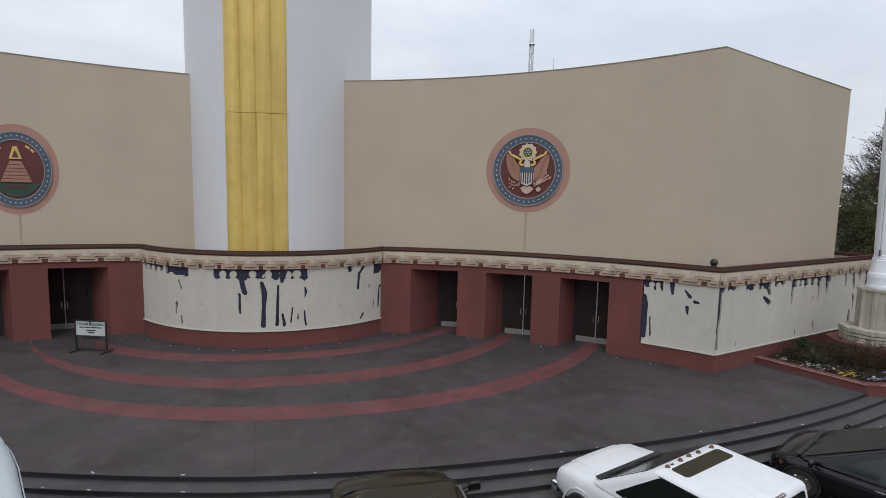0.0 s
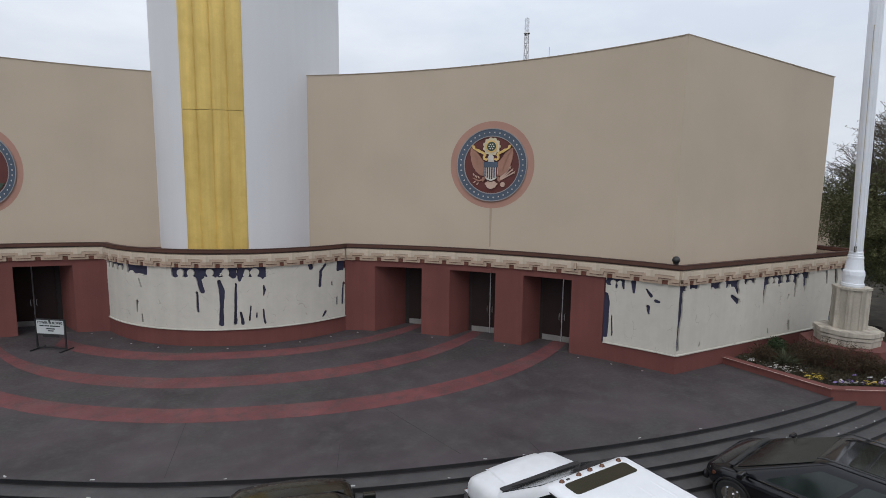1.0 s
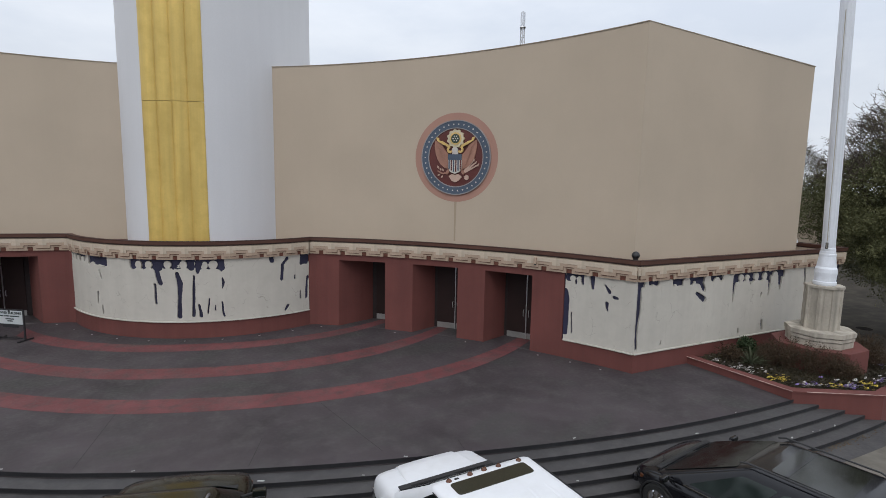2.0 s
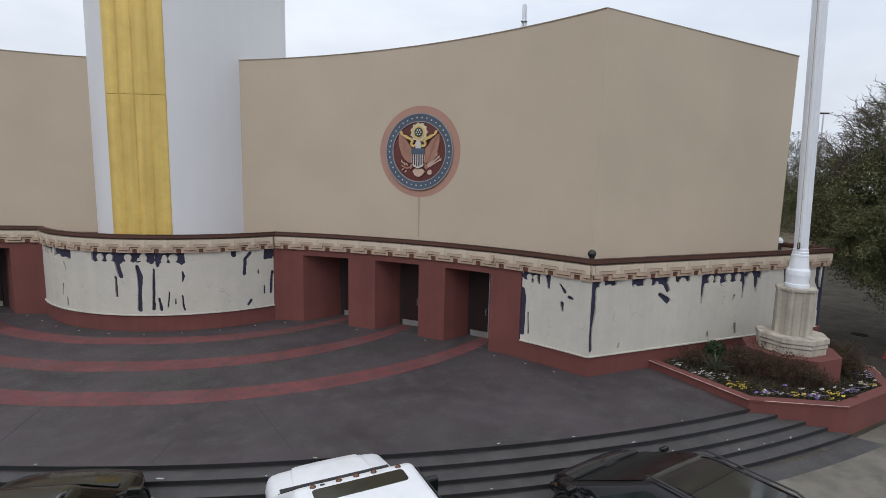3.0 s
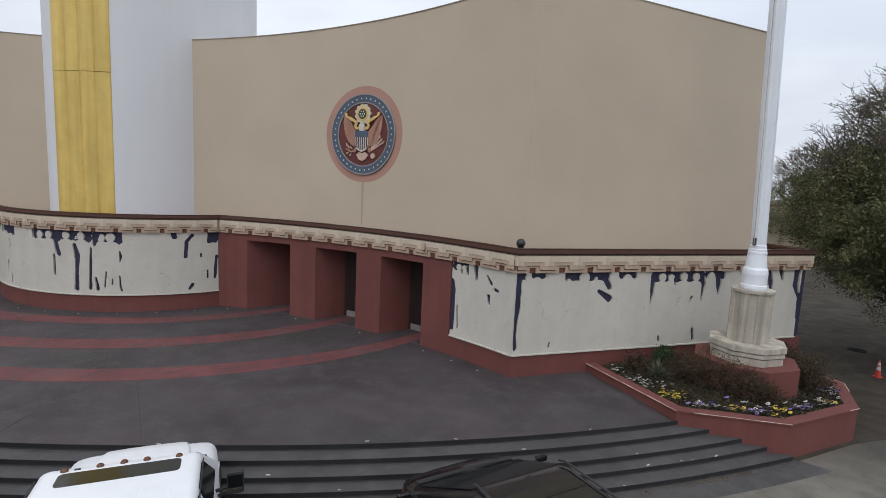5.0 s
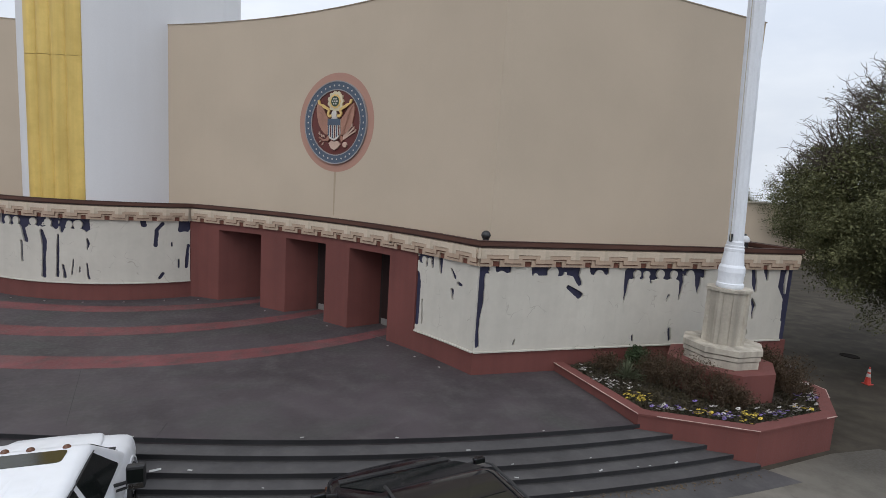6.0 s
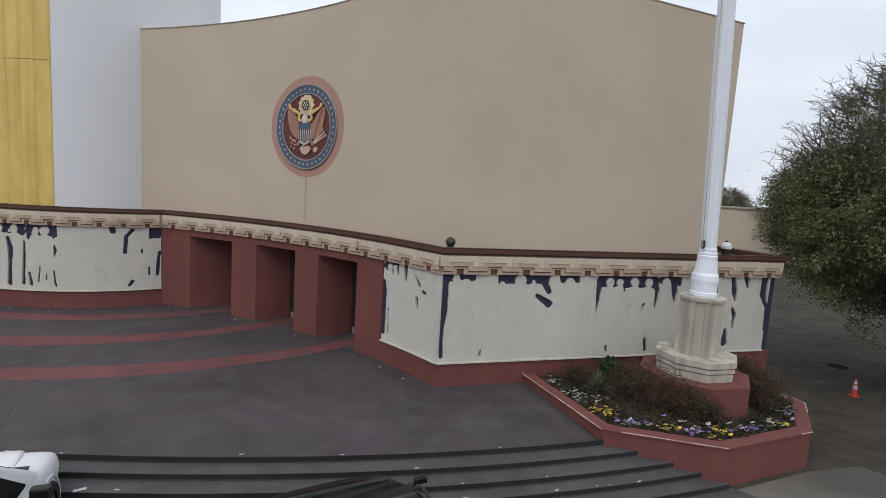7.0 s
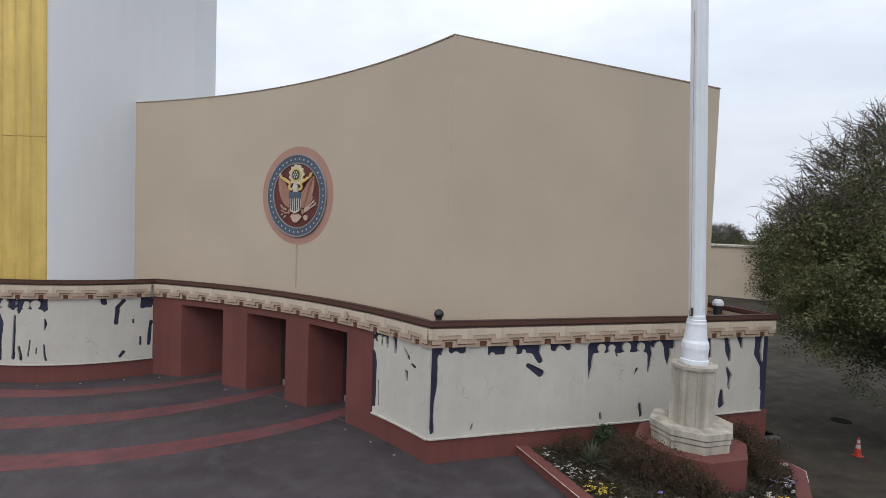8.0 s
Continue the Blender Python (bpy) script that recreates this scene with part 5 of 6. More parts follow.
def cabin(y_fb, y_ft, y_rt, y_rb, wb, wt, zb, zt, bevel=0.09, crown=0.03):
    """The greenhouse: windscreen foot and head, rear head and foot, half widths and heights."""
    bm = bmesh.new()
    base = [bm.verts.new(p) for p in ((-wb, y_fb, zb), (wb, y_fb, zb), (wb, y_rb, zb), (-wb, y_rb, zb))]
    top = [bm.verts.new(p) for p in ((-wt, y_ft, zt), (wt, y_ft, zt), (wt, y_rt, zt), (-wt, y_rt, zt))]
    bm.faces.new(top)
    for i in range(4):
        j = (i + 1) % 4
        bm.faces.new((base[i], base[j], top[j], top[i]))
    bmesh.ops.recalc_face_normals(bm, faces=bm.faces)
    edges = [e for e in bm.edges if not all(v in base for v in e.verts)]
    bmesh.ops.bevel(bm, geom=edges, offset=bevel, segments=6, affect="EDGES", profile=0.5)
    return bm


def pane(a, b, c, d, u0, u1, v0, v1, out, thick=0.012):
    """A glass pane laid on the quad a b (foot) c d (head), between fractions u along and v up."""
    a, b, c, d = (Vector(p) for p in (a, b, c, d))
    n = (b - a).cross(d - a).normalized() * out

    def at(u, v):
        return (a * (1 - u) + b * u) * (1 - v) + (d * (1 - u) + c * u) * v

    bm = bmesh.new()
    k = 6
    corners = [at(u0, v0), at(u1, v0), at(u1, v1), at(u0, v1)]
    ring = []
    for i in range(4):                             # rounded corners
        p, q, r = corners[i - 1], corners[i], corners[(i + 1) % 4]
        e = min(0.08, (q - p).length * 0.3, (r - q).length * 0.3)
        s, t = q + (p - q).normalized() * e, q + (r - q).normalized() * e
        for j in range(k):
            f = j / (k - 1)
            ring.append(s * (1 - f) ** 2 + q * 2 * f * (1 - f) + t * f ** 2)
    hi = [bm.verts.new(p + n) for p in ring]
    lo = [bm.verts.new(p + n - n.normalized() * thick) for p in ring]
    bm.faces.new(hi)
    for i in range(len(hi)):
        j = (i + 1) % len(hi)
        bm.faces.new((lo[i], lo[j], hi[j], hi[i]))
    return bm


def wheel(parent, x, y, r, w):
    hub = 1 if x > 0 else -1
    tyre = part("wheel", lathe([(r * 0.62, -w / 2), (r * 0.93, -w / 2), (r, -w * 0.36), (r, w * 0.36), (r * 0.93, w / 2), (r * 0.62, w / 2)], 28, caps=False), M_RUBBER, parent, "black rubber tyre", m=pose(x, y, r, 0, 90, 0))
    part("rim", lathe([(r * 0.64, -w * 0.4), (r * 0.64, w * 0.44 * 1), (r * 0.56, w * 0.40), (r * 0.16, w * 0.34), (r * 0.14, w * 0.44), (0.01, w * 0.44)], 28), M_CHROME, tyre, "silver rim", m=pose(0, 0, 0, 0, 0 if hub > 0 else 180, 0))
    bm = bmesh.new()
    for i in range(6):
        add_box(bm, r * 0.38 * math.cos(i * math.pi / 3), r * 0.38 * math.sin(i * math.pi / 3), hub * w * 0.43, r * 0.42, r * 0.12, 0.03, m=None)
    part("spoke", bm, M_CHROME, tyre)


def mirror(parent, x, y, z, paint, size=(0.20, 0.12, 0.24), reach=0.20):
    """A wing mirror on two arms; its rear glass is split dark over bright to stand for its reflection."""
    s = 1 if x > 0 else -1
    arm = part("wing_mirror", boxed(x + s * reach, y, z + size[2] * 0.4, *size, bevel=0.035), paint, parent)
    inner = reach - size[0] * 0.4
    part("mirror_arm", tube([(x - s * 0.06, y + 0.03, z), (x + s * inner, y + 0.01, z + 0.06)], 0.028, 8), M_PLASTIC, arm)
    part("mirror_arm", tube([(x - s * 0.06, y + 0.03, z - 0.10), (x + s * inner, y + 0.01, z - 0.02)], 0.022, 8), M_PLASTIC, arm)
    part("mirror_glass", boxed(x + s * reach, y - size[1] / 2 - 0.003, z + size[2] * 0.50, size[0] * 0.82, 0.006, size[2] * 0.56, bevel=0.002), M_GLASS, arm, "mirror glass")
    part("wide_glass", boxed(x + s * reach, y - size[1] / 2 - 0.003, z + size[2] * 0.07, size[0] * 0.80, 0.006, size[2] * 0.22, bevel=0.002), M_CHROME, arm, "bright lower mirror pane standing for reflected sky")


def greenhouse(v, y_fb, y_ft, y_rt, y_rb, wb, wt, zb, zt, paint, splits, bevel=0.09, rear=True, side_glass=None, top_v=None):
    top_v = top_v or 0.90 - bevel * 0.8
    part("cabin", cabin(y_fb, y_ft, y_rt, y_rb, wb, wt, zb, zt, bevel), paint, v, smooth=True)
    o = 0.004
    part("windscreen", pane((wb, y_fb, zb), (-wb, y_fb, zb), (-wt, y_ft, zt), (wt, y_ft, zt), 0.02 + bevel * 0.16, 0.98 - bevel * 0.16, 0.06, 0.97 - bevel * 0.6, o), M_GLASS, v, "dark windscreen")
    if rear:
        part("rear_window", pane((-wb, y_rb, zb), (wb, y_rb, zb), (wt, y_rt, zt), (-wt, y_rt, zt), 0.08, 0.92, 0.15, 0.86, o), M_GLASS, v, "dark rear window")
    for s in (-1, 1):
        a, b, c, d = (s * wb, y_fb, zb), (s * wb, y_rb, zb), (s * wt, y_rt, zt), (s * wt, y_ft, zt)
        for u0, u1 in splits:
            if s < 0:
                part("side_window", pane(b, a, d, c, 1 - u1, 1 - u0, 0.08, top_v, -o), side_glass or M_GLASS, v, "dark side window")
            else:
                part("side_window", pane(a, b, c, d, u0, u1, 0.08, top_v, -o), side_glass or M_GLASS, v, "dark side window")


def pickup(m):
    """A crew-cab pickup, its nose to +y; the origin lies on the ground under the head of the windscreen."""
    v = thing("pickup_truck", "white crew-cab pickup truck parked nose to the steps", "truck", m)
    part("body", loft([(-1.86, 1.14, 0.50, 1.28, 0.0), (-1.80, 1.15, 0.50, 1.30, 0.0), (0.80, 1.15, 0.50, 1.25, 0.0), (1.0, 1.14, 0.5, 1.24, 0.03),
                        (1.6, 1.12, 0.5, 1.15, 0.03), (2.05, 1.09, 0.52, 1.10, 0.03), (2.24, 1.05, 0.54, 1.03, 0.02), (2.32, 0.98, 0.58, 0.95, 0.02), (2.35, 0.90, 0.62, 0.88, 0.0)]), M_CARWHITE, v, smooth=True)
    bed = part("bed", boxed(0, -3.15, 0.72, 2.1, 2.5, 0.12, bevel=0.02), M_PLASTIC, v, "dark open load bed")
    for s in (-1, 1):
        part("bed_side", boxed(s * 1.10, -3.15, 0.98, 0.12, 2.5, 0.92, bevel=0.04), M_CARWHITE, bed, "white bed side")
    part("tailgate", boxed(0, -4.36, 0.98, 2.1, 0.10, 0.88, bevel=0.03), M_CARWHITE, bed, "white tailgate")
    part("bulkhead", boxed(0, -1.93, 0.98, 2.1, 0.06, 0.88, bevel=0.02), M_CARWHITE, bed)
    greenhouse(v, 1.22, -0.04, -1.70, -1.82, 1.10, 0.93, 1.20, 1.98, M_CARWHITE, ((0.15, 0.60), (0.66, 0.94)), 0.11, top_v=0.90)
    part("hood_bulge", loft([(1.05, 0.72, 1.15, 1.22, 0.01), (1.4, 0.71, 1.13, 1.22, 0.01), (1.9, 0.67, 1.06, 1.19, 0.01), (2.16, 0.62, 1.02, 1.13, 0.01), (2.28, 0.56, 0.96, 1.04, 0.0)]), M_CARWHITE, v, smooth=True)
    part("sunroof", pane((-0.70, -0.54, 1.98), (0.70, -0.54, 1.98), (0.70, -0.19, 1.98), (-0.70, -0.19, 1.98), 0, 1, 0, 1, 0.006), M_ROOFGLASS, v, "tinted sunroof")
    for x in (-0.66, -0.27, 0.0, 0.27, 0.66):
        part("marker_lamp", lathe([(0.048, 0.0), (0.046, 0.02), (0.03, 0.042), (0.0, 0.046)], 14), M_SMOKE, v, "smoked amber roof marker lamp", m=pose(x, -0.075 - 0.05 * abs(x), 1.968))
    part("roof_vent", boxed(-0.52, -0.10, 1.978, 0.07, 0.04, 0.02, bevel=0.006), M_PLASTIC, v)
    for x in (-0.62, -0.31, 0.0, 0.31, 0.62):     # pressed ribs along the roof
        rib = loft([(-1.58, 0.03, 1.96, 1.979, 0.002), (-1.2, 0.035, 1.96, 1.982, 0.003), (-0.86, 0.03, 1.96, 1.979, 0.002)])
        part("roof_rib", rib, M_CARWHITE, v, smooth=True, m=pose(x, 0, 0))
    bar = part("roof_rear_lamp", boxed(0.0, -1.68, 1.965, 0.42, 0.05, 0.04, bevel=0.01), M_CHROME, v, "high brake lamp")
    part("lens", boxed(0.0, -1.707, 1.965, 0.34, 0.006, 0.028), M_SMOKE, bar)
    part("wiper", tube([(-0.75, 1.17, 1.27), (-0.2, 1.10, 1.30), (-0.02, 1.05, 1.33)], 0.012, 6), M_PLASTIC, v)
    part("wiper", tube([(0.1, 1.17, 1.27), (0.5, 1.10, 1.30), (0.7, 1.05, 1.33)], 0.012, 6), M_PLASTIC, v)
    part("cowl", boxed(0, 1.20, 1.25, 1.9, 0.14, 0.03, bevel=0.01), M_PLASTIC, v)
    for s in (-1, 1):
        part("headlamp", boxed(s * 0.86, 2.12, 0.90, 0.26, 0.16, 0.26, bevel=0.05), M_HEAD, v, "clear headlamp")
        part("turn_lamp", boxed(s * 0.975, 2.05, 0.90, 0.07, 0.18, 0.20, bevel=0.03), M_AMBER, v, "amber turn lamp")
        mirror(v, s * 1.10, 0.22, 1.12, M_PLASTIC, (0.24, 0.14, 0.36), 0.28)
        for y in (1.45, -2.9):
            wheel(v, s * 1.02, y, 0.42, 0.28)
            part("wheel_arch", lathe([(0.49, -0.02), (0.52, -0.02), (0.52, 0.02), (0.49, 0.02), (0.49, -0.02)], 24, caps=False), M_CARWHITE, v, m=pose(s * 1.112, y, 0.42, 0, 90, 0))
        for y in (-0.35, -1.35):
            part("door_handle", boxed(s * 1.165, y - 0.25, 1.18, 0.04, 0.20, 0.05, bevel=0.012), M_CHROME, v, "chrome door handle")
        part("roof_gutter", tube([(s * 0.965, -0.16, 1.915), (s * 0.968, -1.64, 1.915)], 0.009, 6), M_PLASTIC, v)
        part("hood_seam", tube([(s * 0.955, 1.06, 1.205), (s * 0.95, 1.6, 1.115), (s * 0.92, 2.05, 1.065)], 0.006, 6), M_PLASTIC, v)
        part("door_seam", boxed(s * 1.149, -0.62, 0.95, 0.008, 0.012, 0.78), M_PLASTIC, v)
    part("grille", boxed(0, 2.28, 0.86, 1.2, 0.06, 0.36, bevel=0.02), M_CHROME, v, "chrome grille")
    part("bumper", boxed(0, 2.36, 0.55, 2.05, 0.22, 0.22, bevel=0.06), M_CHROME, v, "chrome bumper")
    return v


def suv(m, paint, label, roof_glass, h=1.72, w=1.0, name="suv", y_fb=1.0, y_ft=0.0, rails=None, splits=((0.24, 0.48), (0.52, 0.73), (0.77, 0.90)), side_glass=None):
    """A sport utility car, nose to +y; the origin lies on the ground under the head of the windscreen."""
    v = thing(name, label, "car", m)
    part("body", loft([(-3.1, 0.86 * w, 0.45, 0.95, 0.0), (-2.95, 0.95 * w, 0.36, 1.02, 0.0), (-2.0, 1.0 * w, 0.3, 1.04, 0.0), (0.0, 1.0 * w, 0.3, 1.03, 0.0), (0.75, 0.99 * w, 0.3, 1.02, 0.02),
                        (1.1, 0.98 * w, 0.32, 1.01, 0.05), (1.55, 0.95 * w, 0.34, 0.96, 0.06), (1.85, 0.88 * w, 0.36, 0.88, 0.05), (2.02, 0.76 * w, 0.42, 0.76, 0.02), (2.08, 0.66 * w, 0.5, 0.66, 0.0)]), paint, v, smooth=True)
    greenhouse(v, y_fb, y_ft, -2.3, -2.95, 0.93 * w, 0.72 * w, 1.0, h, paint, splits, 0.15, side_glass=side_glass)
    if roof_glass:
        glass = part("roof_glass", pane((-0.55 * w, -2.05, h), (0.55 * w, -2.05, h), (0.55 * w, y_ft - 0.34, h), (-0.55 * w, y_ft - 0.34, h), 0, 1, 0, 1, 0.010), M_PANO, v, "large tinted glass roof")
        part("roof_bar", boxed(0, -1.05, h + 0.012, 1.1 * w, 0.06, 0.012), paint, glass)
    for s in (-1, 1):
        part("roof_rail", tube([(s * 0.66 * w, -0.25, h + 0.0), (s * 0.67 * w, -0.4, h + 0.05), (s * 0.67 * w, -2.1, h + 0.05), (s * 0.66 * w, -2.25, h + 0.0)], 0.02, 8), rails or M_RAIL, v, "roof rail")
        part("headlamp", boxed(s * 0.72 * w, 1.80, 0.74, 0.28, 0.20, 0.13, bevel=0.05), M_LAMPDARK, v, "clear headlamp")
        part("side_marker", boxed(s * 0.885 * w, 1.72, 0.70, 0.05, 0.14, 0.10, bevel=0.018), M_SMOKE, v, "smoked side marker")
        mirror(v, s * 0.96 * w, y_fb - 0.38, 1.05, paint, (0.20, 0.12, 0.15))
        part("window_trim", boxed(s * 0.955 * w, -0.9, 1.035, 0.02, 3.2, 0.025), M_CHROME, v, "chrome window trim")
        for y in (1.25, -2.0):
            wheel(v, s * (1.0 * w - 0.112), y, 0.37, 0.24)
            part("wheel_arch", lathe([(0.40, -0.015), (0.44, -0.015), (0.44, 0.02), (0.40, 0.02), (0.40, -0.015)], 24, caps=False), M_PLASTIC, v, m=pose(s * 0.985 * w, y, 0.37, 0, 90, 0))
        for y in (-0.1, -1.1):
            part("door_handle", boxed(s * 1.005 * w, y - 0.2, 0.88, 0.03, 0.18, 0.04, bevel=0.01), M_CHROME, v)
    part("wiper", tube([(-0.7 * w, y_fb + 0.03, 1.04), (-0.1, y_fb - 0.02, 1.06), (0.1, y_fb - 0.1, 1.10)], 0.012, 6), M_PLASTIC, v)
    part("wiper", tube([(0.05, y_fb + 0.03, 1.04), (0.5 * w, y_fb - 0.02, 1.06), (0.66 * w, y_fb - 0.1, 1.10)], 0.012, 6), M_PLASTIC, v)
    part("cowl", boxed(0, y_fb + 0.04, 1.025, 1.6 * w, 0.12, 0.03, bevel=0.01), M_PLASTIC, v)
    part("grille", boxed(0, 2.05, 0.60, 0.95 * w, 0.06, 0.16, bevel=0.02), M_PLASTIC, v)
    part("bumper", boxed(0, 2.02, 0.45, 1.6 * w, 0.16, 0.2, bevel=0.06), paint, v)
    return v


def van(m):
    v = thing("van", "white panel van with rounded corners, tail towards the steps", "van", m)
    part("body", loft([(-3.6, 0.92, 0.4, 2.1, 0.0), (-3.4, 1.02, 0.36, 2.28, 0.06), (-1.4, 1.02, 0.34, 2.28, 0.08), (-0.8, 0.995, 0.34, 2.27, 0.08), (-0.4, 0.965, 0.34, 2.25, 0.08), (-0.05, 0.93, 0.34, 2.22, 0.08),
                       (0.2, 0.90, 0.34, 2.18, 0.07), (0.42, 0.87, 0.34, 2.10, 0.06), (0.65, 0.85, 0.34, 1.93, 0.05), (0.8, 0.84, 0.34, 1.70, 0.05), (0.92, 0.83, 0.36, 1.2, 0.03), (0.98, 0.80, 0.42, 0.85, 0.02), (1.0, 0.74, 0.5, 0.7, 0.0)]), M_VANWHITE, v, smooth=True)
    part("rear_window", pane((0.66, 0.845, 1.40), (-0.66, 0.845, 1.40), (-0.6, 0.72, 1.86), (0.6, 0.72, 1.86), 0.02, 0.98, 0.03, 0.95, 0.03), M_GLASS, v)
    part("rear_bumper", boxed(0, 1.0, 0.5, 1.6, 0.16, 0.2, bevel=0.06), M_PLASTIC, v)
    for s in (-1, 1):
        part("side_window", boxed(s * 1.0, -2.2, 1.6, 0.05, 0.9, 0.5, bevel=0.02), M_GLASS, v)
        part("tail_lamp", boxed(s * 0.895, 0.16, 1.62, 0.05, 0.10, 0.42, bevel=0.02), M_TAILRED, v, "red tail lamp")
        part("lamp_gasket", boxed(s * 0.885, 0.24, 1.64, 0.04, 0.05, 0.62, bevel=0.015), M_RUBBER, v)
        part("roof_gutter", tube([(s * 1.005, -3.2, 2.0), (s * 1.0, -1.2, 2.0), (s * 0.955, -0.4, 1.97), (s * 0.90, 0.1, 1.93)], 0.010, 6), M_VANWHITE, v)
        for y in (0.05, -2.6):
            wheel(v, s * 0.80, y, 0.36, 0.22)
    return v


pickup(pose(6.10, 8.47, GROUND, 0, 0, 4.0) @ Matrix.Diagonal((1.08, 0.97, 1.03, 1)))
suv(pose(11.88, 7.58, GROUND, 0, 0, 11) @ Matrix.Diagonal((1.2, 0.92, 0.88, 1)), M_CARBLACK, "glossy black sport utility car with a glass roof", True, 1.92, 1.08, y_fb=1.38, y_ft=-0.42, rails=M_PLASTIC, splits=((0.15, 0.43), (0.47, 0.71), (0.75, 0.91)), side_glass=M_SIDEGLASS)
suv(pose(1.05, 10.2, GROUND, 0, 0, -14) @ Matrix.Diagonal((1.22, 1.0, 1.16, 1)), M_CAROLIVE, "very dark olive sport utility car seen over its bonnet", False, 1.62, 1.05)
van(pose(-5.98, 14.0, GROUND, 0, 0, 14) @ Matrix.Diagonal((1.0, 1.0, 1.08, 1)))

# ---------------------------------------------------------------- plants
def leaf_mat(name, lo, hi, rough=0.7):
    m = bpy.data.materials.new(name)
    m.use_nodes = True
    n, l = m.node_tree.nodes, m.node_tree.links
    p = n["Principled BSDF"]
    p.inputs["Roughness"].default_value = rough
    p.inputs["Specular IOR Level"].default_value = 0.3
    g = n.new("ShaderNodeNewGeometry")
    co = n.new("ShaderNodeTexCoord")
    t = n.new("ShaderNodeTexNoise")
    t.inputs["Scale"].default_value = 0.7
    l.new(co.outputs["Object"], t.inputs["Vector"])
    a = n.new("ShaderNodeMath")
    a.operation = "MULTIPLY_ADD"
    a.inputs[1].default_value = 0.6
    l.new(g.outputs["Random Per Island"], a.inputs[0])
    b = n.new("ShaderNodeMath")
    b.operation = "MULTIPLY_ADD"
    b.inputs[1].default_value = 1.2
    b.inputs[2].default_value = -0.4
    l.new(t.outputs["Fac"], b.inputs[0])
    l.new(b.outputs[0], a.inputs[2])
    mix = n.new("ShaderNodeMixRGB")
    mix.inputs["Color1"].default_value = (*lo, 1)
    mix.inputs["Color2"].default_value = (*hi, 1)
    l.new(a.outputs[0], mix.inputs["Fac"])
    l.new(mix.outputs["Color"], p.inputs["Base Color"])
    return m


M_OAK = leaf_mat("oak_leaf", (0.036, 0.041, 0.018), (0.185, 0.188, 0.086))
M_BARK = mat("grey_bark", (0.075, 0.06, 0.048), 0.9, 0.25, 2.0, 14, 0.6)
M_DRY = leaf_mat("dry_shrub_leaf", (0.026, 0.017, 0.009), (0.072, 0.045, 0.022))
M_TWIG = mat("brown_twig", (0.075, 0.048, 0.030), 0.9, 0.25, 2.0, 14, 0.3)
M_GREEN = leaf_mat("dark_green_leaf", (0.016, 0.028, 0.012), (0.05, 0.075, 0.03))
M_YUCCA = leaf_mat("grey_green_blade", (0.045, 0.058, 0.032), (0.125, 0.135, 0.082))
M_COVER = leaf_mat("pansy_leaf", (0.022, 0.018, 0.010), (0.062, 0.050, 0.027))


def leaf_cloud(centres, counts, spread, size, seed):
    """Many small pointed leaves (two triangles each) round clump centres: vertex and face arrays."""
    r = np.random.RandomState(seed)
    c = np.repeat(np.asarray(centres), counts, axis=0)
    sp = np.repeat(np.asarray(spread), counts)[:, None]
    p = c + np.clip(r.normal(size=c.shape), -1.35, 1.35) * sp
    a = r.normal(size=c.shape)
    a /= np.linalg.norm(a, axis=1)[:, None]
    b = np.cross(a, r.normal(size=c.shape))
    b /= np.linalg.norm(b, axis=1)[:, None]
    s = r.uniform(size[0], size[1], len(c))[:, None]
    v = np.stack([p - a * s, p + b * s * 0.45, p + a * s, p - b * s * 0.45], 1).reshape(-1, 3)
    f = np.arange(len(v)).reshape(-1, 4)
    return v, f


def leaf_part(name, v, f, material, parent, label=""):
    me = bpy.data.meshes.new(name)
    me.from_pydata(v.tolist(), [], f.tolist())
    me.materials.append(material)
    ob = new(name, me)
    ob.parent = parent
    return tagged(ob, label)


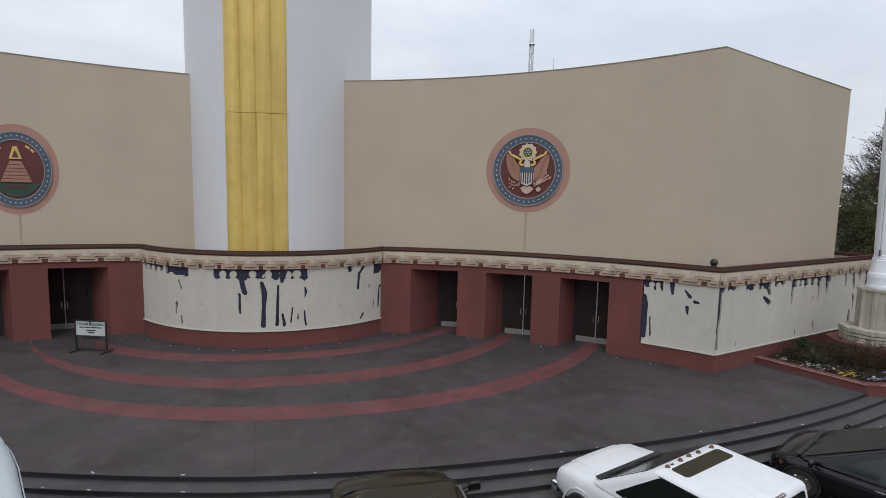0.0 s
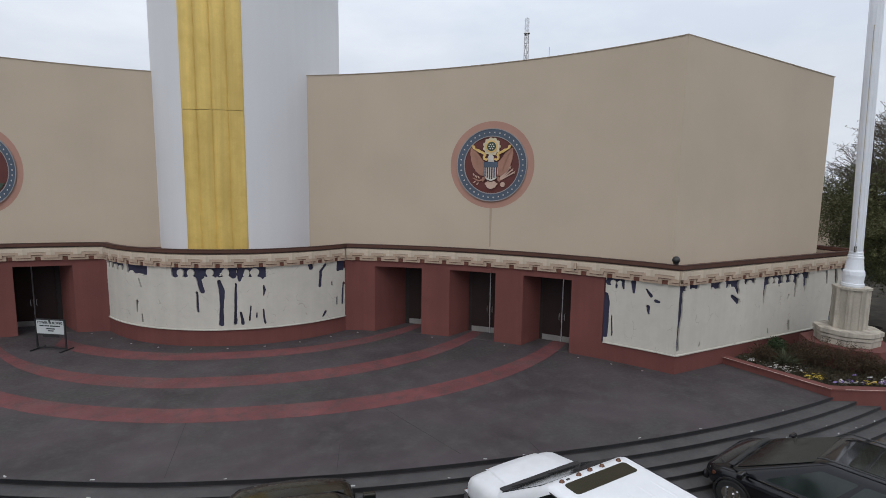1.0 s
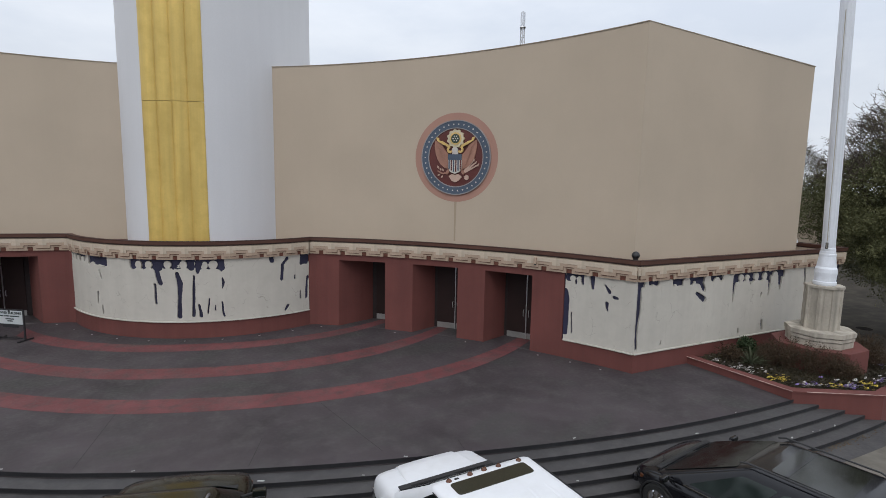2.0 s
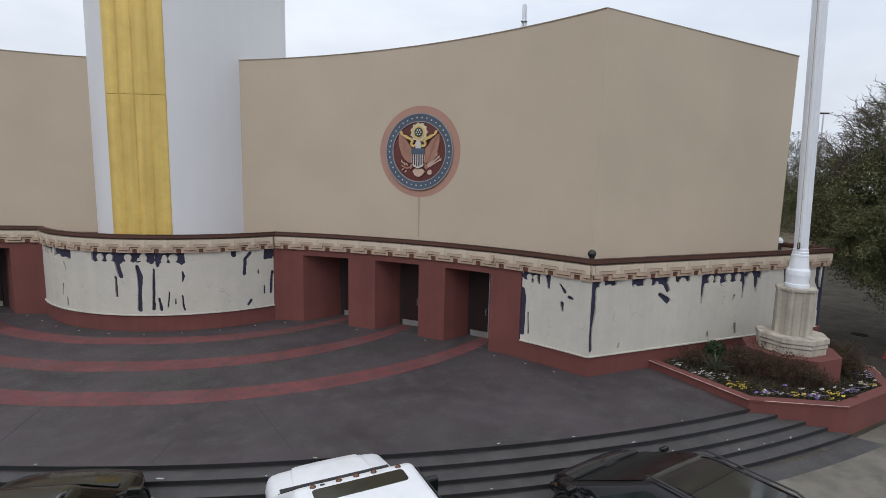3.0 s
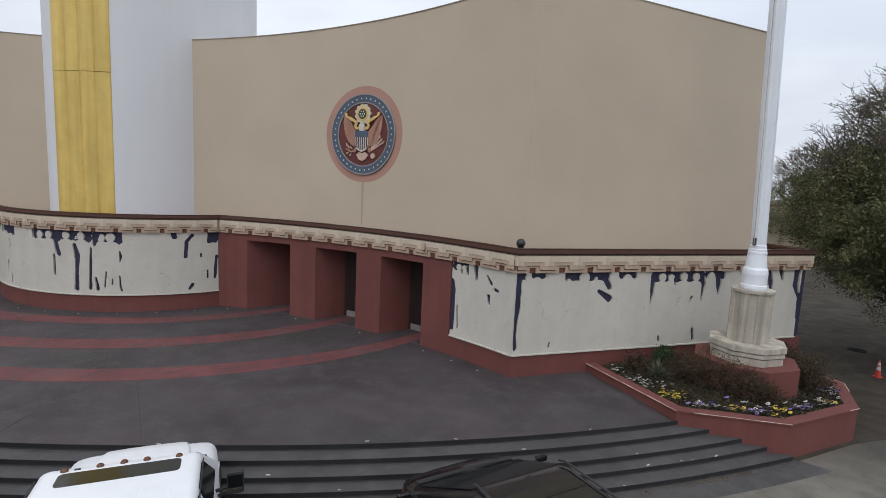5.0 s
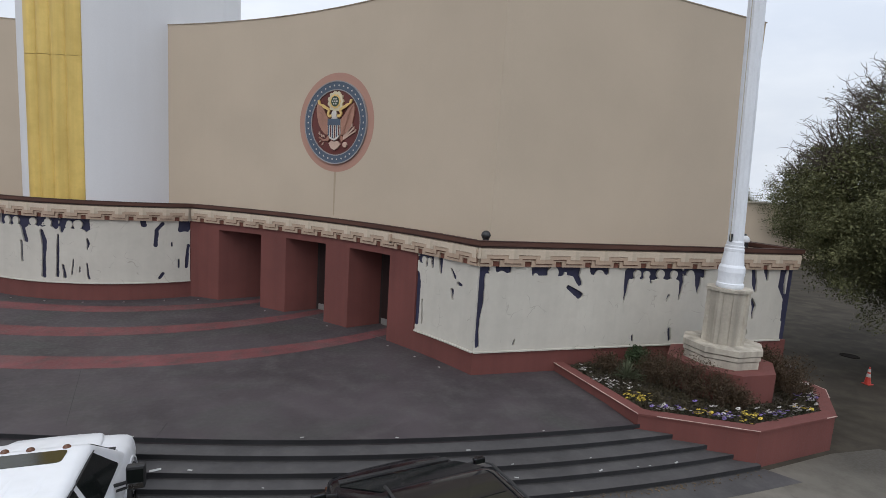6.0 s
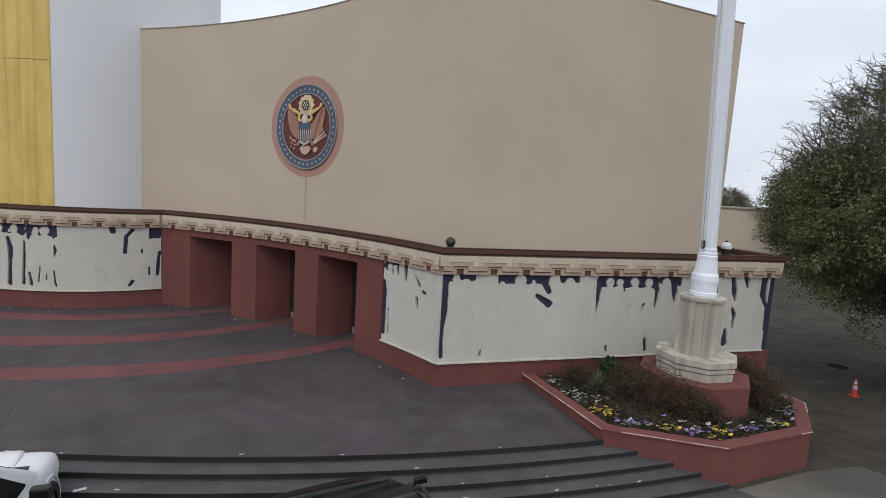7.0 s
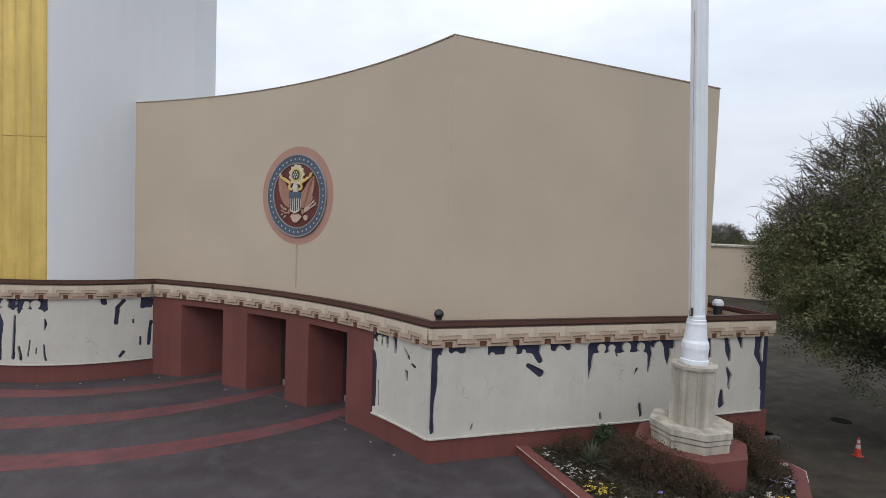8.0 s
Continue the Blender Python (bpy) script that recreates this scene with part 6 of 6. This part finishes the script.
def oak(x, y, rad, height, low, seed, label, density=1.0, trunk=0.35, grow=1.0):
    r = random.Random(seed)
    t = thing("tree", label, "tree", pose(x, y, GROUND))
    wood = bmesh.new()
    fork = 0.22 * height
    add_tube(wood, [(0, 0, -0.1), (0.05, 0.02, fork * 0.5), (0.1, -0.05, fork)], [trunk * 1.35, trunk, trunk * 0.85], 10)
    tips, mid_z = [], low + (height - low) * 0.45
    for i in range(11):
        az = 2 * math.pi * (i + r.random() * 0.6) / 11
        el = r.uniform(0.15, 1.2)
        reach = rad * r.uniform(0.62, 0.9) * math.cos(el * 0.75)
        end = Vector((math.cos(az) * reach, math.sin(az) * reach, fork + (height - fork) * (0.25 + 0.6 * math.sin(el))))
        elbow = Vector((end.x * 0.45, end.y * 0.45, fork + (end.z - fork) * 0.62)) + Vector((r.uniform(-0.5, 0.5), r.uniform(-0.5, 0.5), 0))
        add_tube(wood, [(0.1, -0.05, fork * 0.95), elbow, end], [trunk * 0.55, trunk * 0.32, trunk * 0.09], 6)
        for j in range(7):
            f = r.uniform(0.35, 1.0)
            s = elbow.lerp(end, f)
            d = Vector((r.gauss(0, 1), r.gauss(0, 1), r.gauss(0.5, 0.7))).normalized()
            e = s + d * r.uniform(0.8, 2.0)
            m = s.lerp(e, 0.5) + Vector((r.uniform(-0.2, 0.2), r.uniform(-0.2, 0.2), r.uniform(0, 0.3)))
            add_tube(wood, [s, m, e], [trunk * 0.12, trunk * 0.07, 0.012], 4)
            tips.append(e)
            for q in range(5):
                d2 = Vector((r.gauss(0, 1), r.gauss(0, 1), r.gauss(0.6, 0.7))).normalized()
                e2 = m.lerp(e, r.random()) + d2 * r.uniform(0.5, 1.3)
                add_tube(wood, [m.lerp(e, r.random() * 0.8), e2], [0.02, 0.008], 3)
                tips.append(e2)
    part("trunk", wood, M_BARK, t, "grey branching trunk")
    # leaf clumps: dense skirt, thinner towards the bare top
    centres, counts, spread = [], [], []
    half = (height - low) / 2
    while len(centres) < int(1150 * density):
        d = Vector((r.gauss(0, 1), r.gauss(0, 1), r.gauss(0, 1))).normalized() * (r.random() ** 0.42)
        p = Vector((d.x * rad, d.y * rad, low + half + d.z * half))
        if noise.noise((p.x * 0.42 + seed, p.y * 0.42, p.z * 0.5)) < -0.12:
            continue
        f = (p.z - low) / (height - low)
        taper = 1.0 - 0.62 * max(0, f - 0.42)
        p.x *= taper
        p.y *= taper
        centres.append(tuple(p))
        counts.append(int((130 if f < 0.55 else max(16, 130 - 210 * (f - 0.55))) * r.uniform(0.6, 1.3)) + 3)
        spread.append(r.uniform(0.18, 0.38) * grow)
    for e in tips[::2]:
        centres.append(tuple(e))
        counts.append(r.randrange(2, 14))
        spread.append(0.3)
    v, f = leaf_cloud(centres, counts, spread, (0.032 * grow, 0.076 * grow), seed)
    inner = []                                     # shaded mass of leaves round the limbs
    while len(inner) < int(900 * density):
        d = Vector((r.gauss(0, 1), r.gauss(0, 1), r.gauss(0, 1))).normalized() * (r.random() ** 0.45) * 0.86
        p = Vector((d.x * rad, d.y * rad, low + half + d.z * half))
        g = (p.z - low) / (height - low)
        if g < 0.66 - 0.2 * r.random() and noise.noise((p.x * 0.42 + seed, p.y * 0.42, p.z * 0.5)) > -0.2:
            inner.append(tuple(p))
    v2, f2 = leaf_cloud(inner, [60] * len(inner), [0.42 * grow] * len(inner), (0.055 * grow, 0.10 * grow), seed + 1)
    f2 = f2 + len(v)
    v, f = np.concatenate([v, v2]), np.concatenate([f, f2])
    leaf_part("crown", v, f, M_OAK, t, "dark green crown thinning to bare twigs at the top")
    # fine bare twigs that stand out of the crown's top
    twigs = bmesh.new()
    for k in range(950):
        az, q = r.uniform(0, 2 * math.pi), r.random() ** 0.5
        z = low + (height - low) * r.uniform(0.56, 0.96)
        taper = 1.0 - 0.62 * max(0, (z - low) / (height - low) - 0.42)
        rr = rad * taper * math.sqrt(max(0.05, 1 - ((z - low - half) / half) ** 2)) * (0.35 + 0.55 * q)
        s = Vector((math.cos(az) * rr, math.sin(az) * rr, z))
        d = (Vector((math.cos(az) * 0.8, math.sin(az) * 0.8, 0.8)) + Vector((r.gauss(0, 0.4), r.gauss(0, 0.4), r.gauss(0, 0.35)))).normalized()
        L = r.uniform(0.5, 1.25)
        bend = Vector((r.gauss(0, 0.14), r.gauss(0, 0.14), r.uniform(-0.05, 0.2)))
        a1, a2, e = s + d * L * 0.35 + bend * 0.6, s + d * L * 0.7 + bend, s + d * L + bend * 0.5
        add_tube(twigs, [s, a1, a2, e], [0.020, 0.015, 0.010, 0.005], 3)
        for j in range(6):                        # side shoots, which fork once more
            a = a1.lerp(e, r.uniform(0.0, 0.95))
            b = a + (d * 0.7 + Vector((r.gauss(0, 0.7), r.gauss(0, 0.7), r.gauss(0, 0.5)))).normalized() * r.uniform(0.2, 0.55)
            add_tube(twigs, [a, a.lerp(b, 0.5) + Vector((r.gauss(0, 0.03), r.gauss(0, 0.03), r.gauss(0, 0.03))), b], [0.010, 0.008, 0.004], 3)
    part("branching", twigs, M_BARK, t, "fine bare twigs")
    return t


oak(31.9, 13.0, 5.4, 11.5, 1.5, 3, "large dark green oak with bare twigs at its top", 1.5, 0.40, 0.78)
oak(66.0, 42.0, 8.0, 12.5, 0.4, 8, "dark green oak standing farther back", 0.6)
oak(66.0, 18.0, 8.5, 13.5, 0.4, 14, "broad dark green oak at the far side", 0.6)
oak(84.0, 74.0, 5.5, 8.8, 0.3, 19, "dark green oak far behind the tan building", 0.4, 0.35, 1.5)

# dark hedge under the trees
r = random.Random(21)
centres = [(x, 0.42 * x + 1.5 + r.gauss(0, 0.5), GROUND + r.uniform(0.1, 1.2)) for x in [r.uniform(48.0, 66.0) for k in range(260)]]
v, f = leaf_cloud(centres, [42] * 260, [0.32] * 260, (0.06, 0.13), 22)
hedge = thing("hedge", "low dark clipped hedge under the trees", "hedge")
leaf_part("hedge_leaves", v, f, M_GREEN, hedge)


# ---------------------------------------------------------------- flower bed
def dry_shrub(x, y, h, seed):
    r = random.Random(seed)
    s = thing("shrub", "brown half-dry shrub in the flower bed", "shrub", pose(x, y, Z_RIM - 0.10), group="dry shrubs in the bed")
    bm = bmesh.new()
    pts = []
    for k in range(60):
        az, el = r.uniform(0, 2 * math.pi), r.uniform(0.75, 1.5)
        L = h * r.uniform(0.6, 1.1)
        d = Vector((math.cos(az) * math.cos(el), math.sin(az) * math.cos(el), math.sin(el)))
        base = Vector((r.gauss(0, 0.10), r.gauss(0, 0.10), 0))
        tip = base + d * L
        add_tube(bm, [base, base + d * L * 0.5 + Vector((0, 0, 0.05)), tip], [0.010, 0.007, 0.003], 3)
        for q in range(3):
            a = base + d * L * r.uniform(0.35, 0.95)
            b = a + Vector((r.gauss(0, 1), r.gauss(0, 1), r.gauss(0.6, 0.6))).normalized() * r.uniform(0.08, 0.22)
            add_tube(bm, [a, b], [0.005, 0.003], 3)
            pts.append(tuple(b))
        pts.append(tuple(tip))
    part("branching", bm, M_TWIG, s, "thin brown stems")
    v, f = leaf_cloud(pts, [r.randrange(4, 11) for p in pts], [0.06] * len(pts), (0.016, 0.036), seed)
    leaf_part("leaves", v, f, M_DRY, s, "small brown leaves")


for i, (x, y, h) in enumerate(((19.75, 11.55, 1.0), (19.95, 10.90, 0.98), (20.30, 10.40, 0.86), (19.55, 12.0, 0.84), (22.85, 10.50, 0.74), (23.2, 11.05, 1.0),
                               (23.4, 11.75, 0.92), (18.75, 12.95, 0.5), (23.1, 12.6, 0.85), (20.65, 10.15, 0.5), (23.75, 12.3, 0.8))):
    dry_shrub(x, y, h, 40 + i)

yucca = thing("yucca", "spiky grey-green yucca in the flower bed", "plant", pose(19.0, 12.35, Z_RIM - 0.08))
r = random.Random(9)
for k in range(54):
    az, el = r.uniform(0, 2 * math.pi), r.uniform(0.25, 1.45)
    L = r.uniform(0.45, 0.75)
    d = Vector((math.cos(az) * math.cos(el), math.sin(az) * math.cos(el), math.sin(el)))
    side = d.cross(Vector((0, 0, 1))).normalized() * 0.022
    bm = bmesh.new()
    low_pt, mid_pt, tip = d * 0.05, d * L * 0.55 + Vector((0, 0, 0.02)), d * L - Vector((0, 0, 0.05 * L))
    up = d.cross(side).normalized() * 0.004
    vs = [bm.verts.new(p) for p in (low_pt - side * 0.7, low_pt + side * 0.7, mid_pt + side, tip, mid_pt - side)]
    ws = [bm.verts.new(p - up) for p in (low_pt - side * 0.7, low_pt + side * 0.7, mid_pt + side, tip, mid_pt - side)]
    bm.faces.new(vs)
    bm.faces.new(ws[::-1])
    for i in range(5):
        bm.faces.new((vs[i], vs[(i + 1) % 5], ws[(i + 1) % 5], ws[i]))
    part("blade", bm, M_YUCCA, yucca)

for x, y, h, seed in ((20.0, 13.22, 0.30, 70),):
    s = thing("shrub", "small dark evergreen shrub against the wall", "shrub", pose(x, y, Z_RIM - 0.1))
    rr = random.Random(seed)
    c = []
    for k in range(90):
        d = Vector((rr.gauss(0, 1), rr.gauss(0, 1), abs(rr.gauss(0, 1)))).normalized() * (rr.random() ** 0.5)
        c.append((d.x * 0.34, d.y * 0.22, 0.15 + d.z * h * 1.5))
    v, f = leaf_cloud(c, [34] * 90, [0.075] * 90, (0.03, 0.06), seed)
    leaf_part("foliage", v, f, M_GREEN, s)
    bm = bmesh.new()
    for p in c[::6]:
        add_tube(bm, [(0, 0, 0), Vector(p) * 0.6, p], [0.018, 0.012, 0.006], 4)
    part("branching", bm, M_TWIG, s)


def in_bed(x, y, margin):
    """Whether a plan point lies inside the bed, clear of its wall and of the pedestal."""
    ring = inset(PL, 0.26 + margin)
    inside = False
    for i in range(len(ring)):
        a, b = ring[i], ring[(i + 1) % len(ring)]
        if (a.y > y) != (b.y > y) and x < a.x + (y - a.y) * (b.x - a.x) / (b.y - a.y):
            inside = not inside
    return inside and (Vector((x, y)) - POLE).length > 1.5


# leafy ground cover in tufts
r = random.Random(31)
centres = []
while len(centres) < 1500:
    x, y = r.uniform(17.4, 24.4), r.uniform(9.0, 13.5)
    if in_bed(x, y, 0.03):
        centres.append((x, y, Z_RIM - 0.07 + r.uniform(0, 0.05)))
v, f = leaf_cloud(centres, [16] * len(centres), [0.06] * len(centres), (0.02, 0.045), 32)
cover = leaf_part("ground_cover", v, f, M_COVER, None, "low dark leaves of the bedding plants")
tagged(cover, category="bedding", kind="stuff")

PANSY = {
    "yellow": (mat("yellow_petal", (0.50, 0.38, 0.05), 0.7, 0.12, 4.0, 30, 0.0, per_piece=0.15), mat("dark_pansy_eye", (0.06, 0.02, 0.03), 0.7, 0.1, 4.0, 30, 0.0)),
    "white": (mat("white_petal", (0.42, 0.40, 0.38), 0.7, 0.08, 4.0, 30, 0.0, per_piece=0.2), None),
    "purple": (mat("purple_petal", (0.17, 0.12, 0.33), 0.7, 0.15, 4.0, 30, 0.0, per_piece=0.3), None),
}


def pansy_mesh(colour):
    bm = bmesh.new()
    for i, (a, s) in enumerate(((90, 1.0), (160, 0.95), (20, 0.95), (235, 1.15), (305, 1.15))):
        c, k = radians(a), 8
        mid = Vector((math.cos(c), math.sin(c), 0)) * 0.030 * s
        ring = []
        for j in range(k):
            b = 2 * math.pi * j / k
            q = mid + Vector((math.cos(b) * 0.030 * s, math.sin(b) * 0.030 * s, 0))
            ring.append(bm.verts.new((q.x, q.y, 0.004 * i + 0.25 * q.length ** 1.0 * 0.4)))
        bm.faces.new(ring)
        low_ring = [bm.verts.new(v.co - Vector((0, 0, 0.004))) for v in ring]
        for j in range(k):
            bm.faces.new((ring[j], low_ring[j], low_ring[(j + 1) % k], ring[(j + 1) % k]))
    return mesh_only("petals", bm, PANSY[colour][0])


ME_PANSY = {c: pansy_mesh(c) for c in PANSY}
ME_EYE = mesh_only("eye", lathe([(0.014, 0.012), (0.012, 0.028), (0.0, 0.030)], 8), PANSY["yellow"][1])
ME_STALK = mesh_only("stalk", tube([(0, 0, -0.16), (0.01, 0, -0.06), (0, 0, 0.006)], 0.004, 5), M_GREEN)
BEDS = (("yellow", 18.30, 11.00, 0.22, 14), ("yellow", 18.62, 10.88, 0.12, 7), ("yellow", 19.36, 9.92, 0.20, 12), ("yellow", 20.28, 9.58, 0.22, 13), ("yellow", 22.2, 9.72, 0.16, 5),
        ("purple", 19.70, 9.82, 0.22, 14), ("purple", 21.3, 9.62, 0.25, 8), ("purple", 18.9, 10.3, 0.3, 7), ("purple", 22.9, 10.1, 0.3, 6),
        ("white", 18.05, 12.05, 0.30, 17), ("white", 18.70, 10.25, 0.28, 12), ("white", 20.05, 9.85, 0.28, 12), ("white", 21.3, 9.75, 0.35, 12), ("white", 22.0, 9.65, 0.25, 10), ("white", 23.1, 10.3, 0.25, 14),
        ("white", 23.6, 11.2, 0.3, 8), ("white", 18.4, 11.6, 0.3, 9), ("white", 17.9, 12.8, 0.2, 6))
for colour, x0, y0, sp, count in BEDS:
    away = (Vector((x0, y0)) - POLE).normalized() * 0.2          # the blooms stand close behind the rim
    x0, y0 = x0 + away.x, y0 + away.y
    made = 0
    count = int(count * 1.5)
    for k in range(count * 6):
        x, y = x0 + r.gauss(0, sp), y0 + r.gauss(0, sp * 0.7)
        if made < count and in_bed(x, y, 0.04):
            g = thing("pansy", "%s pansy in bloom in the flower bed" % colour, "flower",
                      pose(x, y, Z_RIM + r.uniform(0.0, 0.08), r.uniform(-35, 5), r.uniform(-25, 25), r.uniform(-60, 60)) @ Matrix.Diagonal([r.uniform(0.6, 1.0)] * 3 + [1]), group="%s pansies" % colour)
            shared("petals", ME_PANSY[colour], g, Matrix.Identity(4))
            shared("eye", ME_EYE, g, Matrix.Identity(4))
            shared("stalk", ME_STALK, g, Matrix.Identity(4))
            made += 1

M_CHIPPED = mat("worn_pale_paint", (0.52, 0.38, 0.34), 0.85, 0.3, 3.0, 30, 0.2, dirt=(0.16, 0.06, 0.05), dirt_amount=0.7)
# chipped pale paint along the rim's outer edge
bm = bmesh.new()
edge = inset(PL, -0.032)
for a, b in zip(edge, edge[1:]):
    L = (b - a).length
    d = (b - a).normalized()
    pos = 0.0
    while pos < L:
        w = r.uniform(0.05, 0.8)
        if r.random() < 0.7:
            c = a + d * min(L - w / 2, pos + w / 2) - Vector((-d.y, d.x)) * 0.001
            add_box(bm, 0, 0, 0, w, r.uniform(0.012, 0.026), r.uniform(0.008, 0.016), m=Matrix(((d.x, -d.y, 0, c.x), (d.y, d.x, 0, c.y), (0, 0, 1, Z_RIM - 0.004), (0, 0, 0, 1))))
        pos += w
tagged(part("chipped_edge", bm, M_CHIPPED, planter, "pale chipped paint along the rim"), kind="stuff")

# ---------------------------------------------------------------- the flank's small things
vent = thing("roof_vent", "dark roof vent with a pale rounded hood on the low roof", "vent", pose(25.98, 15.5, Z_LEDGE - 0.32))
part("duct", lathe([(0.15, 0.0), (0.15, 0.36), (0.12, 0.36)], 16), M_BLACKMETAL, vent)
part("hood", lathe([(0.17, 0.33), (0.19, 0.35), (0.19, 0.44), (0.14, 0.53), (0.07, 0.57), (0.0, 0.58)], 16), M_POLE, vent, "pale rounded hood")
part("cap_knob", lathe([(0.05, 0.57), (0.06, 0.62), (0.0, 0.64)], 10), M_BLACKMETAL, vent)
side_step = thing("side_step", "low dark concrete step beside the flank's plinth", "step", pose(SIDE_X1 + 0.42, SIDE_Y + 0.75, GROUND))
part("tread", boxed(0, 0, 0.20, 0.84, 1.1, 0.10, bevel=0.015), M_STEP, side_step)
part("riser", boxed(0, 0.03, 0.08, 0.76, 1.0, 0.16), M_RED, side_step)

# ---------------------------------------------------------------- distance
far = thing("far_building", "low tan building beyond the wing's end", "building", pose(62.0, 45.5, GROUND, 0, 0, -52))
part("wall", boxed(0, 4, 2.9, 26.0, 8.0, 5.8), M_TAN, far)
part("roof", boxed(0, 4, 5.9, 26.4, 8.4, 0.2), M_STONE, far)


def lattice(name, label, x, y, z0, z1, w, material, sides=3):
    t = thing(name, label, "mast", pose(x, y, 0))
    legs = [Vector((w * math.cos(2 * math.pi * k / sides), w * math.sin(2 * math.pi * k / sides))) for k in range(sides)]
    for p in legs:
        part("leg", tube([(p.x, p.y, z0), (p.x * 0.6, p.y * 0.6, z1)], 0.045, 5), material, t)
    n = int((z1 - z0) / 0.9)
    bm = bmesh.new()
    for i in range(n):
        za, zb = z0 + (z1 - z0) * i / n, z0 + (z1 - z0) * (i + 1) / n
        fa, fb = 1 - 0.4 * i / n, 1 - 0.4 * (i + 1) / n
        for k in range(sides):
            p, q = legs[k], legs[(k + 1) % sides]
            add_tube(bm, [(p.x * fa, p.y * fa, za), (q.x * fb, q.y * fb, zb)], 0.028, 4)
            add_tube(bm, [(p.x * fb, p.y * fb, zb), (q.x * fb, q.y * fb, zb)], 0.022, 4)
    part("bracing", bm, material, t)
    return t


mast = lattice("radio_mast", "grey lattice radio mast behind the roof", 30.0, 44.4, GROUND, 20.9, 0.36, M_STEEL)
for k in range(3):
    part("antenna", tube([(0.17 * math.cos(2.1 * k), 0.17 * math.sin(2.1 * k), 20.7), (0.17 * math.cos(2.1 * k), 0.17 * math.sin(2.1 * k), 22.3)], 0.07, 8), M_POLE, mast, "white panel antenna")
part("head_ring", lathe([(0.26, 20.8), (0.30, 20.85), (0.26, 20.95), (0.18, 20.9)], 12), M_STEEL, mast)
whip = thing("whip_antenna", "thin whip antenna behind the parapet", "antenna", pose(31.78, 43.15, 0))
part("rod", tube([(0, 0, GROUND), (0, 0, 19.6)], [0.05, 0.03], 6), M_STEEL, whip)

lights = thing("floodlight_mast", "tall floodlight mast beyond the trees", "mast", pose(75.8, 45.6, 0))
part("mast_pole", tube([(0, 0, GROUND), (0, 0, 15.9)], [0.14, 0.09], 8), M_STEEL, lights)
part("cross_arm", tube([(-0.55, 0.3, 15.9), (0.55, -0.3, 15.9)], 0.06, 6), M_STEEL, lights)
for k in range(5):
    part("lamp", boxed(-0.5 + 0.25 * k, 0.27 - 0.135 * k, 15.78, 0.2, 0.2, 0.2, bevel=0.03), M_BLACKMETAL, lights)

M_RIDE = mat("pale_blue_steel", (0.42, 0.47, 0.53), 0.5, 0.1, 1.0, 10, 0.0)
ride = thing("ferris_wheel", "pale distant ferris wheel", "ferris wheel", pose(170.8, 112.3, 0, 0, 0, -20))
HUB = 17.3
bm = bmesh.new()
for rr in (5.6, 5.0):
    add_tube(bm, [(rr * math.cos(2 * math.pi * k / 40), 0, HUB + rr * math.sin(2 * math.pi * k / 40)) for k in range(41)], 0.10, 4)
part("wheel_rim", bm, M_RIDE, ride)
for k in range(20):
    a = 2 * math.pi * k / 20
    part("spoke", tube([(0, 0, HUB), (5.6 * math.cos(a), 0, HUB + 5.6 * math.sin(a))], 0.06, 4), M_RIDE, ride)
    part("gondola", boxed(6.1 * math.cos(a), 0, HUB + 6.1 * math.sin(a), 0.6, 0.6, 0.7, bevel=0.12), M_RIDE, ride)
for s in (-1, 1):
    part("support", tube([(s * 7, s * 1.5, GROUND), (0, s * 0.6, HUB)], 0.25, 6), M_RIDE, ride)
